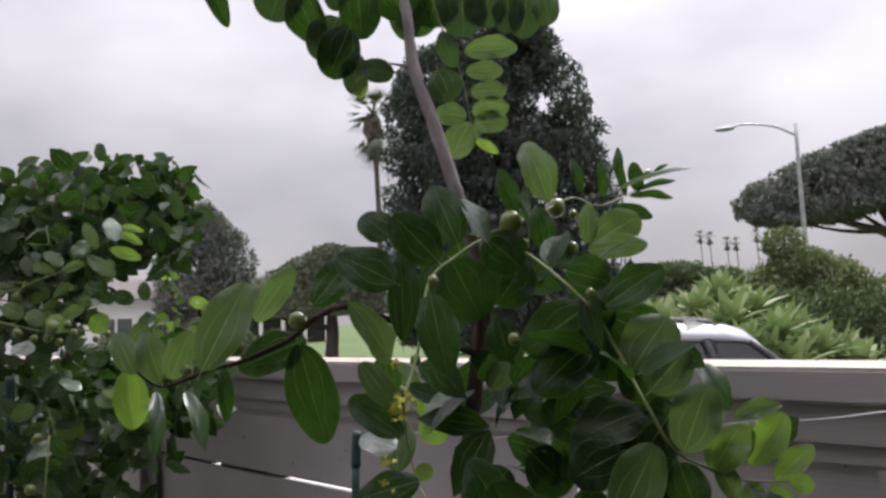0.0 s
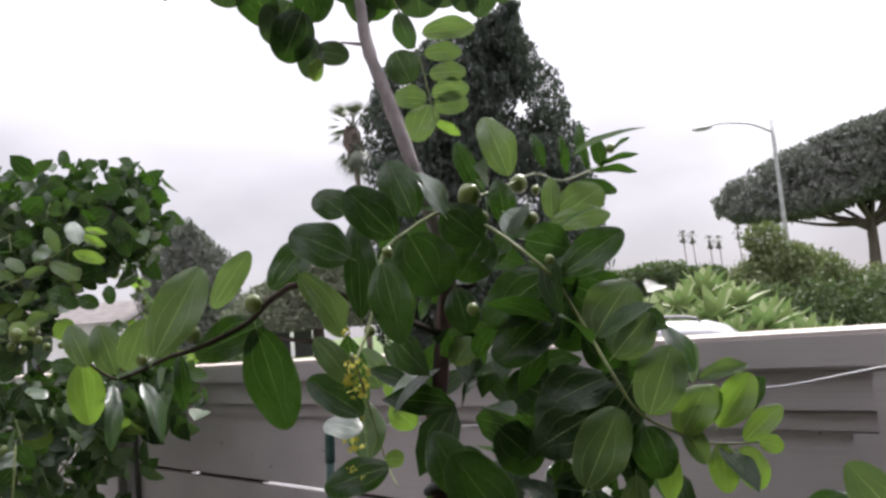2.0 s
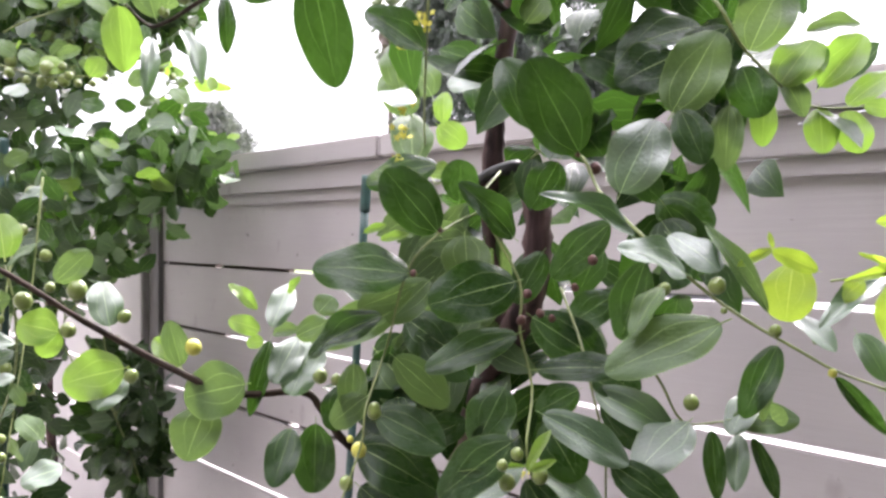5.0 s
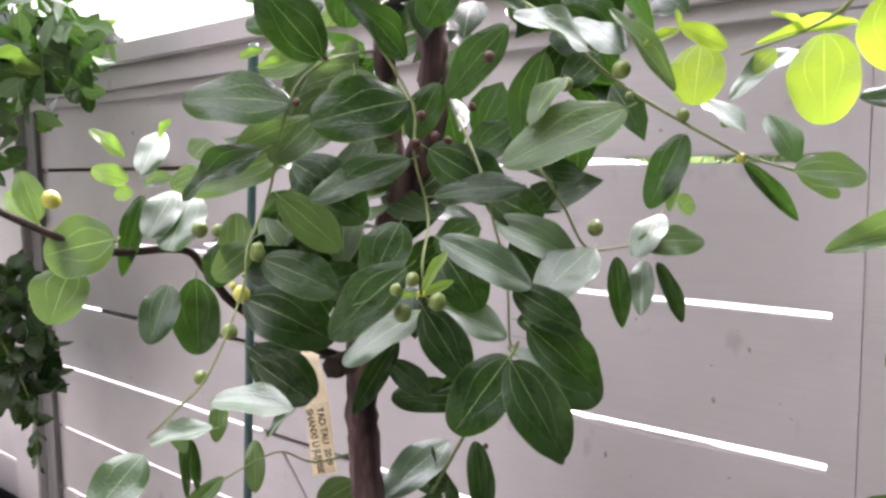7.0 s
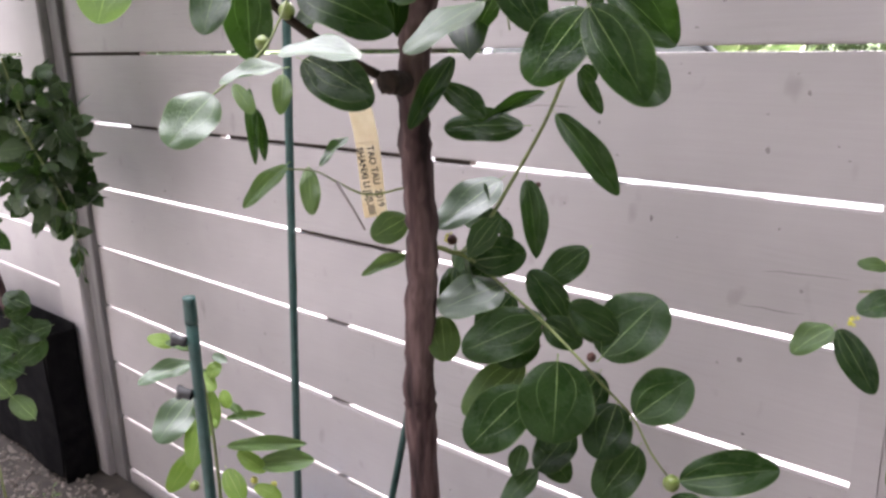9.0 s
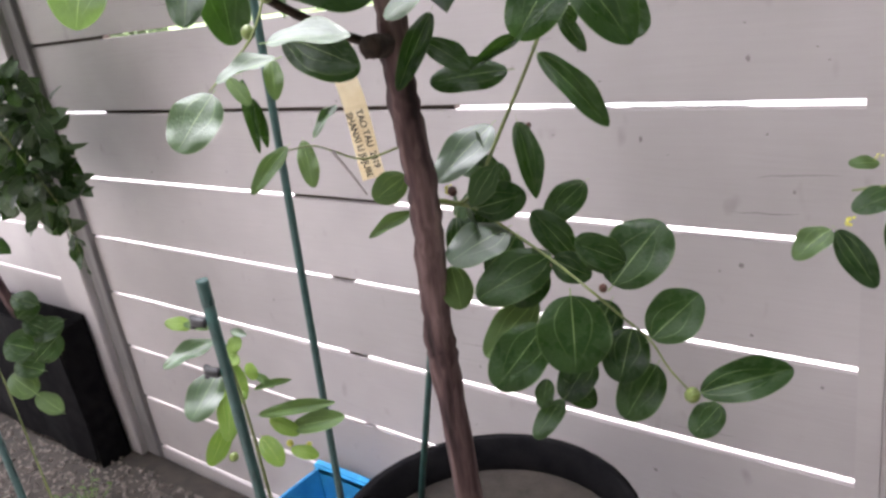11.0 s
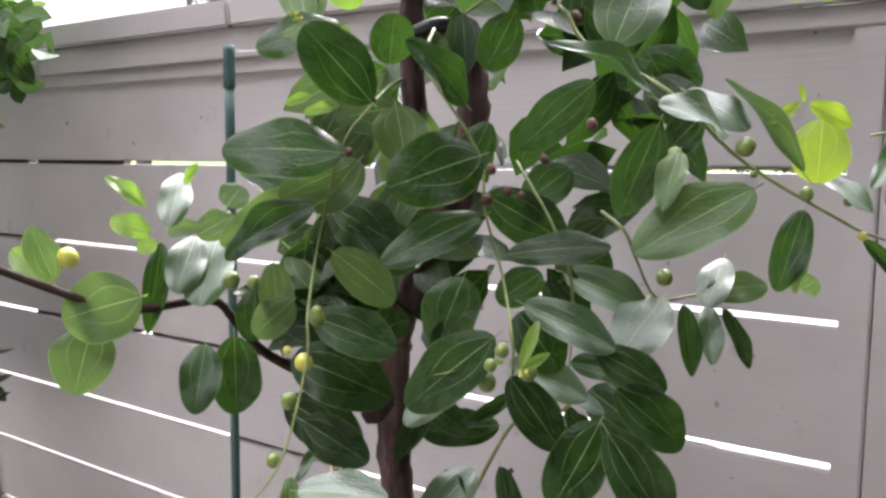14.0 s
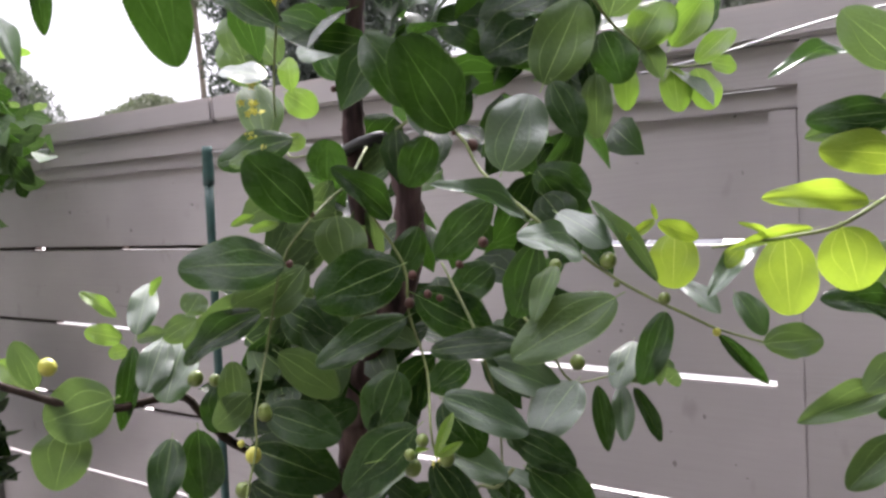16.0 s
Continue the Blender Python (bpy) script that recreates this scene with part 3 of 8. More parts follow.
# small specks, dents and hair cracks in the paint, joined
rnd, bm = random.Random(12), bmesh.new()
flecks = [(-0.397, 0.967), (-0.287, 0.992), (-0.228, 1.067), (-0.282, 1.148), (-0.388, 1.194), (-0.403, 1.157), (-0.393, 1.147), (-0.304, 0.873), (-0.342, 0.830)]
flecks += [(rnd.uniform(-1.84, -0.2), rnd.uniform(0.35, 1.45)) for _ in range(90)]
for x, z in flecks:
    if abs((z - TOP_GAP + PITCH * 20) % PITCH) < 0.012 or abs((z - TOP_GAP + PITCH * 20) % PITCH) > PITCH - 0.012:
        continue
    w, h, a = rnd.uniform(0.0008, 0.0026), rnd.uniform(0.0005, 0.0022), rnd.uniform(-0.5, 0.5)
    ring = [bm.verts.new((x + w * math.cos(b) * rnd.uniform(0.5, 1.2) + h * a * math.sin(b), -0.0020, z + h * math.sin(b) * rnd.uniform(0.5, 1.2))) for b in (2 * math.pi * i / 7 for i in range(7))]
    bm.faces.new(ring)
for x0, z0, x1, z1 in ((-0.328, 0.903, -0.255, 0.905), (-0.30, 0.945, -0.215, 0.950), (-0.62, 1.105, -0.53, 1.107), (-1.35, 1.215, -1.22, 1.213), (-0.75, 0.655, -0.66, 0.658), (-0.42, 0.60, -0.33, 0.604)):
    pts = [(x0 + (x1 - x0) * f, z0 + (z1 - z0) * f + rnd.uniform(-0.0012, 0.0012)) for f in (0, 0.2, 0.4, 0.6, 0.8, 1)]
    top = [bm.verts.new((x, -0.0020, z + 0.0005 * (0.2 + math.sin(math.pi * i / 5)))) for i, (x, z) in enumerate(pts)]
    low = [bm.verts.new((x, -0.0020, z - 0.0004 * (0.2 + math.sin(math.pi * i / 5)))) for i, (x, z) in enumerate(pts)]
    for i in range(5):
        bm.faces.new((low[i], low[i + 1], top[i + 1], top[i]))
tagged(part("paint_marks", bm, M_KNOT, fence, "dark specks and hair cracks in the paint"), "dark specks and hair cracks in the paint", "", "", "stuff")

# ---------------------------------------------------------------- the far side of the road


def crown(name, blobs, count, size, material, parent, seed, elong=1.0):
    """A crown of many small leaf clumps spread through overlapping ellipsoids, denser towards their skins."""
    rnd = random.Random(seed)
    verts, faces = [], []
    total = sum(b[3] * b[4] * b[5] for b in blobs)
    for cx, cy, cz, rx, ry, rz in blobs:
        for _ in range(max(12, int(count * rx * ry * rz / total))):
            d = Vector((rnd.gauss(0, 1), rnd.gauss(0, 1), rnd.gauss(0, 1))).normalized()
            r = rnd.uniform(0.35, 1.0) ** 0.5 * (1 + 0.10 * rnd.gauss(0, 1))
            c = Vector((cx + d.x * rx * r, cy + d.y * ry * r, cz + d.z * rz * r))
            q = Euler((rnd.uniform(0, 6.3), rnd.uniform(0, 6.3), rnd.uniform(0, 6.3))).to_matrix()
            s = size * rnd.uniform(0.5, 1.4)
            k = len(verts)
            for px, py, pz in ((-1, 0, 0), (-0.1, 0.55, 0.15), (1, 0.1, 0), (0.1, -0.55, 0.15)):
                w = q @ Vector((px * s * elong, py * s, pz * s))
                verts.append(c + w)
            faces += [(k, k + 1, k + 2), (k, k + 2, k + 3)]
    me = bpy.data.meshes.new(name)
    me.from_pydata(verts, [], faces)
    me.materials.append(material)
    ob = new(name, me)
    ob.parent = parent
    return ob


def spot(bearing, dist):
    """A place on the ground by its bearing from the garden, degrees towards -x from +y."""
    return (0.09 - math.sin(radians(bearing)) * dist, -0.2 + math.cos(radians(bearing)) * dist, 0.0)


def tree(name, bearing, dist, label, blobs, count, size, material, trunk_r, trunk_top, seed, limbs=5, lean=(0, 0)):
    """Blobs are given across the line of sight, in depth and up from the foot, with their three radii."""
    t = thing(name, spot(bearing, dist), label, "tree")
    a = radians(bearing)
    ax, dp = Vector((math.cos(a), math.sin(a), 0)), Vector((-math.sin(a), math.cos(a), 0))
    top = ax * lean[0] + dp * lean[1] + Vector((0, 0, trunk_top))
    bm = tube_bm([(0, 0, -0.1), top * 0.5 + ax * 0.15 * trunk_r, top], trunk_r, trunk_r * 0.6, 9, 4, 0.08, None, seed)
    part("trunk", bm, M_TRUNK, t, "", True)
    rnd = random.Random(seed)
    for k in range(limbs):
        b = blobs[k % len(blobs)]
        end = ax * (b[0] + b[3] * rnd.uniform(-0.5, 0.5)) + dp * (b[1] + b[4] * rnd.uniform(-0.4, 0.4)) + Vector((0, 0, b[2] + b[5] * rnd.uniform(-0.3, 0.4)))
        start = top * rnd.uniform(0.75, 0.98)
        mid = start.lerp(end, 0.5) + Vector((0, 0, -0.06 * (end - start).length))
        part("limb", tube_bm([start, mid, end], trunk_r * 0.42, trunk_r * 0.12, 6, 3, 0.08, None, seed + k), M_TRUNK, t, "", True)
    turned = [((ax * b[0] + dp * b[1]).x, (ax * b[0] + dp * b[1]).y, b[2], b[3], b[4], b[5]) for b in blobs]
    crown("crown", turned, count, size, material, t, seed, 2.0 if material in (M_CONIFER, M_PINE) else 1.0)
    return t


def tall_tree(name, bearing, dist, label, outline, depth, count, size, material, trunk_r, trunk_top, seed, limbs, lean, clump=0.9, gaps=0.0, elong=2.0):
    """A tree whose crown fills an outline (rows of height, left and right reach) with leaf clumps, broken by gaps and a frayed edge."""
    t = thing(name, spot(bearing, dist), label, "tree")
    a, rnd = radians(bearing), random.Random(seed)
    ax, dp = Vector((math.cos(a), math.sin(a), 0)), Vector((-math.sin(a), math.cos(a), 0))

    def reach(z):
        for p, q in zip(outline, outline[1:]):
            if p[0] <= z <= q[0]:
                f = (z - p[0]) / (q[0] - p[0])
                return p[1] + (q[1] - p[1]) * f, p[2] + (q[2] - p[2]) * f
        return outline[-1][1:]

    top = ax * lean + Vector((0, 0, trunk_top))
    part("trunk", tube_bm([(0, 0, -0.1), top * 0.5 + ax * 0.2 * trunk_r, top], trunk_r, trunk_r * 0.6, 9, 4, 0.08, None, seed), M_TRUNK, t, "", True)
    z0, z1 = outline[0][0], outline[-1][0]
    for k in range(limbs):
        z = z0 + (z1 - z0) * (k + 0.5) / limbs
        lo, hi = reach(z)
        g = rnd.uniform(0.1, 0.9)
        end = ax * (lo + (hi - lo) * g) * 0.9 + dp * rnd.uniform(-0.5, 0.5) * depth + Vector((0, 0, z))
        start = top * (rnd.uniform(0.88, 0.98) if z0 > trunk_top else min(0.97, max(0.35, (z - 0.25 * (end - top * 0.5).length) / trunk_top)))
        mid = start.lerp(end, 0.5) + Vector((0, 0, -0.05 * (end - start).length))
        part("limb", tube_bm([start, mid, end], trunk_r * 0.40, trunk_r * 0.10, 6, 3, 0.08, None, seed + k), M_TRUNK, t, "", True)
    verts, faces, made, offset = [], [], 0, Vector((seed * 7.3, 0, 0))
    while made < count:
        z = rnd.uniform(z0 - 0.1, z1 + 0.1)
        lo, hi = reach(min(max(z, z0), z1))
        x, y = rnd.uniform(lo - 0.5 * clump, hi + 0.5 * clump), rnd.uniform(-1, 1)
        mid, half = (lo + hi) / 2, max(0.2, (hi - lo) / 2)
        d = math.sqrt(((x - mid) / half) ** 2 + y * y)
        c = ax * x + dp * y * depth + Vector((0, 0, z))
        lump = noise.noise(c / clump + offset)
        fray = noise.noise(c * 2.6 / clump - offset)
        if d > 1.0 + 0.34 * clump / half * lump + 0.34 * clump / half * fray or 0.75 * lump + 0.5 * fray < gaps - 0.42:
            continue
        q = Euler((rnd.uniform(0, 6.3), rnd.uniform(0, 6.3), rnd.uniform(0, 6.3))).to_matrix()
        r = size * rnd.uniform(0.5, 1.4)
        k = len(verts)
        for px, py, pz in ((-elong, 0, 0), (-0.1, 0.55, 0.15), (elong, 0.1, 0), (0.1, -0.55, 0.15)):
            verts.append(c + q @ Vector((px * r, py * r, pz * r)))
        faces += [(k, k + 1, k + 2), (k, k + 2, k + 3)]
        made += 1
    me = bpy.data.meshes.new("crown")
    me.from_pydata(verts, [], faces)
    me.materials.append(material)
    ob = new("crown", me)
    ob.parent = t
    return t


tall_tree("conifer_tree", 41.7, 26.0, "tall dark conifer with a broad ragged crown", ((0.9, -3.4, 3.8), (2.5, -3.8, 4.1), (5.0, -3.8, 4.1), (6.1, -3.8, 3.9), (6.9, -3.7, 3.6), (8.3, -3.5, 3.4), (9.8, -3.1, 2.8), (10.4, -2.4, 2.4), (10.9, -0.3, 2.2), (11.3, 1.0, 2.0), (11.6, 1.6, 1.8)), 2.4, 98000, 0.062, M_CONIFER, 0.35, 9.0, 12, 16, 0.6, 1.2, 0.36)
tall_tree("umbrella_pine", 16.2, 45.0, "wide flat-topped umbrella pine", ((5.8, -5.8, -1.0), (6.2, -6.9, 2.5), (6.7, -7.2, 6.0), (7.2, -7.2, 12.0), (8.0, -6.2, 14.0), (8.8, -4.6, 14.5), (9.5, -2.6, 14.0), (10.1, 0.2, 12.5), (10.4, 2.0, 10.5)), 2.6, 95000, 0.085, M_PINE, 0.36, 5.2, 21, 26, 0.3, 1.3, 0.16)
tall_tree("umbrella_tree", 54.2, 22.0, "low spreading tree with an umbrella-shaped crown", ((1.95, -2.4, 2.5), (2.25, -2.6, 2.7), (2.7, -2.2, 2.4), (3.1, -1.6, 1.8), (3.4, -0.9, 1.2), (3.6, -0.2, 0.6)), 1.8, 30000, 0.05, M_UMBRELLA, 0.22, 2.2, 31, 10, 0.1, 0.55, 0.04, 1.0)
tall_tree("rounded_tree", 63.0, 34.0, "airy grey-green tree beside the house", ((1.4, -1.5, 1.6), (2.8, -1.9, 2.1), (4.4, -1.8, 2.2), (5.6, -1.3, 1.7), (6.3, -0.7, 1.0), (6.7, -0.1, 0.4)), 1.4, 15000, 0.07, M_PINE, 0.22, 4.9, 41, 9, 0.1, 0.9, 0.20)
tree("bushy_tree", 21.6, 25.0, "bushy olive-green garden tree", [(-0.3, 0, 3.35, 0.62, 0.7, 0.5), (0.1, 0, 2.7, 0.95, 0.9, 0.55), (-0.6, 0, 2.0, 0.95, 1, 0.8), (0.9, 0, 2.1, 1.0, 1, 0.75), (-1.0, 0, 1.3, 0.9, 0.9, 0.8), (1.5, 0, 1.4, 1.1, 0.9, 0.85), (2.4, 0, 1.5, 0.8, 0.9, 0.8)], 30000, 0.06, M_OLIVE, 0.14, 1.6, 51, 4)
tree("distant_tree", 30.5, 60.0, "distant flat-topped dark tree", [(-2.5, 0, 3.8, 2.6, 2, 0.9), (1, 0, 4.1, 2.8, 2, 0.9), (4.2, 0, 3.6, 2.2, 2, 0.8), (0, 0, 2.2, 4.5, 2, 1.2)], 14000, 0.15, M_BROAD, 0.3, 3.0, 61, 4)


def hedge(bearing, dist, length, height, depth, turn, seed, label, material, size=0.055, count=14000):
    h = thing("hedge", spot(bearing, dist), label, "hedge")
    a = radians(turn)
    n = max(2, int(length / (depth * 0.8)))
    blobs = []
    for k in range(n):
        o = (k / (n - 1) - 0.5) * length
        blobs.append((math.cos(a) * o, math.sin(a) * o, height * 0.5, depth * 0.7, depth * 0.6, height * 0.52))
    crown("foliage", blobs, count, size, material, h, seed)
    part("stems", tube_bm([(-math.cos(a) * length * 0.4, -math.sin(a) * length * 0.4, 0.05), (0, 0, 0.12), (math.cos(a) * length * 0.4, math.sin(a) * length * 0.4, 0.05)], 0.05, 0.04, 6), M_TRUNK, h)
    return h


hedge(14.6, 18.5, 5.0, 1.95, 1.0, 15.0, 5, "clipped dark green garden hedge", M_BROAD)
hedge(64.5, 27.0, 6.0, 1.5, 0.9, 60.0, 6, "low clipped hedge before the white house", M_BROAD)
hedge(25.5, 34.0, 9.0, 2.1, 1.2, 25.0, 7, "loose row of olive-green shrubs", M_OLIVE, 0.08)
hedge(39.0, 36.0, 9.0, 2.0, 1.4, 39.0, 8, "dark row of shrubs along the far street", M_BROAD, 0.10, 16000)

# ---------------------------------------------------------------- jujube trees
M_MID = leaf_material("fresh_lit_leaf", (0.026, 0.058, 0.016), (0.064, 0.112, 0.030), (0.145, 0.235, 0.055), 0.26, 0.36, 0.30)
# glossy copy with a paler base: sky sheen is partly in its colour
M_GLOSSY = leaf_material("glossy_leaf", (0.024, 0.052, 0.026), (0.048, 0.090, 0.036), (0.08, 0.20, 0.02), 0.14, 0.33, 0.8, 0.45)


def leaf_set(material):
    return [leaf_mesh("leaf", material, 0.03, 0.08, 0.02, 0.4, 0.97, 0.52), leaf_mesh("leaf", material, 0.04, 0.05, -0.03, 0.5, 1.00, 0.50),
            leaf_mesh("leaf", material, 0.04, 0.12, 0.04, 0.5, 0.94, 0.55), leaf_mesh("leaf", material, 0.04, 0.06, 0.03, 0.6, 1.00, 0.45, 0.02),
            leaf_mesh("leaf", material, 0.08, 0.12, 0.08, 0.8, 0.93, 0.54), leaf_mesh("leaf", material, 0.02, 0.16, -0.06, 0.6, 0.98, 0.52),
            leaf_mesh("leaf", material, 0.06, 0.16, 0.06, 0.6, 0.87, 0.64)]


# in-between leaf copy, dimmed from the bright one; the shade is in its colour
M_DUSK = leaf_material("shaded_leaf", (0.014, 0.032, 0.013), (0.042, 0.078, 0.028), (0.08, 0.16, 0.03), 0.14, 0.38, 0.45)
# one leaf in lighter and darker copies: lit and shaded leaves differ by colour
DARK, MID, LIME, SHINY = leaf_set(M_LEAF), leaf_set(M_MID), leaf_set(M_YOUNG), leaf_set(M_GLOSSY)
M_SOFT = leaf_material("soft_young_leaf", (0.075, 0.135, 0.022), (0.135, 0.205, 0.040), (0.22, 0.39, 0.045), 0.34, 0.42, 0.4)
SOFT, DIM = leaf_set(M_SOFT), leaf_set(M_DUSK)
pick = random.Random(17)


def leaf(owner, kind, base, tip, width, normal):
    length = (Vector(tip) - Vector(base)).length
    shape = 3 if width > 0.62 * length and pick.random() < 0.8 else pick.choice((2, 4, 6, 6) if width < 0.37 * length else (0, 0, 0, 1, 1, 2, 4, 5))
    mesh = kind[shape]
    child("leaf", mesh, leaf_matrix(base, tip, width, normal), owner)


def twig(owner, name, points, r0, r1, material, label=""):
    o = owner.location
    if material is M_TWIG:
        r0, r1 = r0 * 0.66, r1 * 0.66
    line = [Vector(p) - o for p in points]
    thick = r0 > 0.006
    part(name, tube_bm(line, r0, r1, 14 if thick else 6, 7 if thick else 4, 0.15 if thick else 0.07, None, len(owner.children)), material, owner, label, True)


def fruit(owner, mesh, at, size):
    name = "bud" if mesh is BUD else "blossom" if mesh is BLOSSOM else "fruit"
    m = Matrix.Translation(at) @ Euler((pick.uniform(-0.5, 0.5), pick.uniform(-0.5, 0.5), pick.uniform(0, 6))).to_matrix().to_4x4() @ Matrix.Scale(size, 4)
    child(name, mesh, m, owner)


jujube = thing("jujube_tree", (-0.515, 0.365, 0.60), "young potted jujube tree with glossy leaves and small green fruit", "tree")
neighbour = thing("jujube_tree", (0.30, 0.42, 0.55), "neighbouring jujube tree with bright lime-green young leaves", "tree")
twig(neighbour, "trunk", [(0.30, 0.42, 0.55), (0.29, 0.41, 0.9), (0.27, 0.39, 1.25), (0.24, 0.36, 1.6), (0.22, 0.33, 1.8)], 0.013, 0.006, M_BARK, "slender brown trunk")
twig(neighbour, "branch", [(0.265, 0.385, 1.30), (0.14, 0.30, 1.38), (0.06, 0.22, 1.44), (0.0, 0.19, 1.44)], 0.004, 0.0025, M_WOODY)
twig(neighbour, "branch", [(0.285, 0.405, 1.0), (0.12, 0.44, 1.02), (-0.05, 0.47, 1.02), (-0.165, 0.47, 1.0)], 0.003, 0.0015, M_TWIG)
twig(neighbour, "branch", [(0.28, 0.40, 1.1), (0.14, 0.34, 1.2), (0.03, 0.27, 1.26), (-0.05, 0.24, 1.25)], 0.003, 0.0015, M_TWIG)

# dense inner leaves round the stems
inner = random.Random(41)
cloud = []
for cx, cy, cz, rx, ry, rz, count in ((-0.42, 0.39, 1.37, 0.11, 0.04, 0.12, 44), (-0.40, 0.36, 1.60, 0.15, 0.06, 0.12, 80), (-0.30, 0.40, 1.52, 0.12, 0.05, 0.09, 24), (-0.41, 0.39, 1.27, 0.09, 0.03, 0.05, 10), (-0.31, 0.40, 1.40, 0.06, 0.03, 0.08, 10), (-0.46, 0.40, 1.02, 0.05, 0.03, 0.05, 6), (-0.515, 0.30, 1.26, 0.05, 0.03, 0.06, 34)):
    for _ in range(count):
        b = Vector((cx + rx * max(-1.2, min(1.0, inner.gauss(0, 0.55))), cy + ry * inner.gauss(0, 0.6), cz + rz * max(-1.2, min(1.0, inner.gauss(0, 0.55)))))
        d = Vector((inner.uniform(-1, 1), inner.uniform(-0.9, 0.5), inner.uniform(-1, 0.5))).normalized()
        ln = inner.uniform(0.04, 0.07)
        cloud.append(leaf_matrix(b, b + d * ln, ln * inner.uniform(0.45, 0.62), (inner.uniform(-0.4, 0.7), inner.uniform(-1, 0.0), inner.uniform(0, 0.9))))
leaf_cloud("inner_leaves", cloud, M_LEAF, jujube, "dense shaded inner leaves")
# backlit glow inside the crown, made with the brighter leaf colour
cloud = []
for _ in range(34):
    b = Vector((-0.475 + 0.045 * inner.uniform(-1, 1), 0.31 + 0.03 * inner.uniform(-1, 1), 1.34 + 0.085 * inner.uniform(-1, 1)))
    d = Vector((inner.uniform(-1, 0.4), inner.uniform(-0.9, 0.3), inner.uniform(-1, 0.3))).normalized()
    ln = inner.uniform(0.045, 0.06)
    cloud.append(leaf_matrix(b, b + d * ln, ln * inner.uniform(0.5, 0.62), (inner.uniform(0.2, 0.8), -0.8, inner.uniform(0, 0.5))))
leaf_cloud("inner_leaves", cloud, M_MID, jujube, "inner leaves in a brighter green, the backlight put into their colour")
# crown leaves right of the view, unseen and added to shade the fence
cloud = []
for k in range(3600):
    b = Vector((0.22 + 0.16 * inner.gauss(0, 0.6), 0.36 + 0.12 * inner.gauss(0, 0.6), 1.25 + 0.32 * inner.gauss(0, 0.6)))
    if 1000 <= k < 1900:
        b = Vector((inner.uniform(0.08, 0.36), inner.uniform(0.30, 0.60), inner.uniform(1.15, 2.1)))
    if 750 < k <= 950:
        b = Vector((max(0.16, 0.35 + 0.2 * inner.gauss(0, 0.7)), min(0.56, 0.40 + 0.15 * inner.gauss(0, 0.7)), 1.05 + 0.25 * inner.gauss(0, 0.7)))
    elif k > 1900:
        b = Vector((0.18 + abs(inner.gauss(0, 0.4)), min(0.56, inner.uniform(-0.35, 0.7)), 1.75 + 0.30 * inner.gauss(0, 0.7)))
        if b.y < 0.15:
            b.x += 0.25
    elif 150 < k < 1000:
        b = Vector((max(0.2, 0.55 + 0.3 * inner.gauss(0, 0.7)), min(0.58, 0.25 + 0.25 * inner.gauss(0, 0.7)), 1.55 + 0.40 * inner.gauss(0, 0.7)))
    b.x = min(max(b.x, 0.06 if b.z < 1.4 else 0.09), 0.80)
    d = Vector((inner.uniform(-1, 1), inner.uniform(-0.9, 0.5), inner.uniform(-1, 0.5))).normalized()
    ln = inner.uniform(0.04, 0.07)
    cloud.append(leaf_matrix(b, b + d * ln, ln * inner.uniform(0.45, 0.62), (inner.uniform(-0.4, 0.4), inner.uniform(-1, 0.0), inner.uniform(0, 0.9))))
leaf_cloud("inner_leaves", cloud, M_MID, neighbour, "unseen dense crown leaves added to shade the fence's right end")

# stems and twigs
twig(jujube, "trunk", [(-0.522, 0.370, 0.300), (-0.512, 0.360, 0.400), (-0.502, 0.345, 0.796), (-0.497, 0.338, 0.877), (-0.488, 0.334, 0.954), (-0.480, 0.331, 1.023), (-0.484, 0.331, 1.080), (-0.485, 0.332, 1.138), (-0.483, 0.334, 1.193), (-0.476, 0.335, 1.219), (-0.446, 0.338, 1.285), (-0.417, 0.340, 1.333), (-0.406, 0.340, 1.382), (-0.412, 0.345, 1.428)], 0.0148, 0.0118, M_BARK, "brown flaking bark")
twig(jujube, "leader", [(-0.444, 0.340, 1.290), (-0.458, 0.345, 1.356), (-0.463, 0.345, 1.418), (-0.463, 0.348, 1.471), (-0.461, 0.350, 1.508), (-0.465, 0.352, 1.501), (-0.451, 0.355, 1.582), (-0.437, 0.365, 1.678)], 0.0095, 0.008, M_BARK, "reddish brown leading shoot")
twig(jujube, "leader", [(-0.440, 0.360, 1.660), (-0.440, 0.340, 1.700), (-0.442, 0.326, 1.740), (-0.468, 0.326, 1.810), (-0.497, 0.328, 1.880), (-0.517, 0.337, 1.957), (-0.556, 0.352, 2.050), (-0.620, 0.380, 2.210)], 0.0078, 0.0046, M_SHOOT, "greyish young end of the leading shoot")
twig(jujube, "spur", [(-0.496, 0.327, 1.880), (-0.507, 0.318, 1.883), (-0.517, 0.310, 1.886)], 0.0022, 0.0010, M_SHOOT, "short bare spur")
twig(jujube, "branch", [(-0.490, 0.334, 1.150), (-0.505, 0.290, 1.172), (-0.527, 0.238, 1.210), (-0.541, 0.221, 1.239), (-0.552, 0.208, 1.256), (-0.573, 0.159, 1.257), (-0.595, 0.122, 1.275), (-0.645, 0.062, 1.318), (-0.667, 0.013, 1.356), (-0.680, -0.028, 1.380)], 0.0046, 0.0020, M_WOODY, "crooked brown side branch")
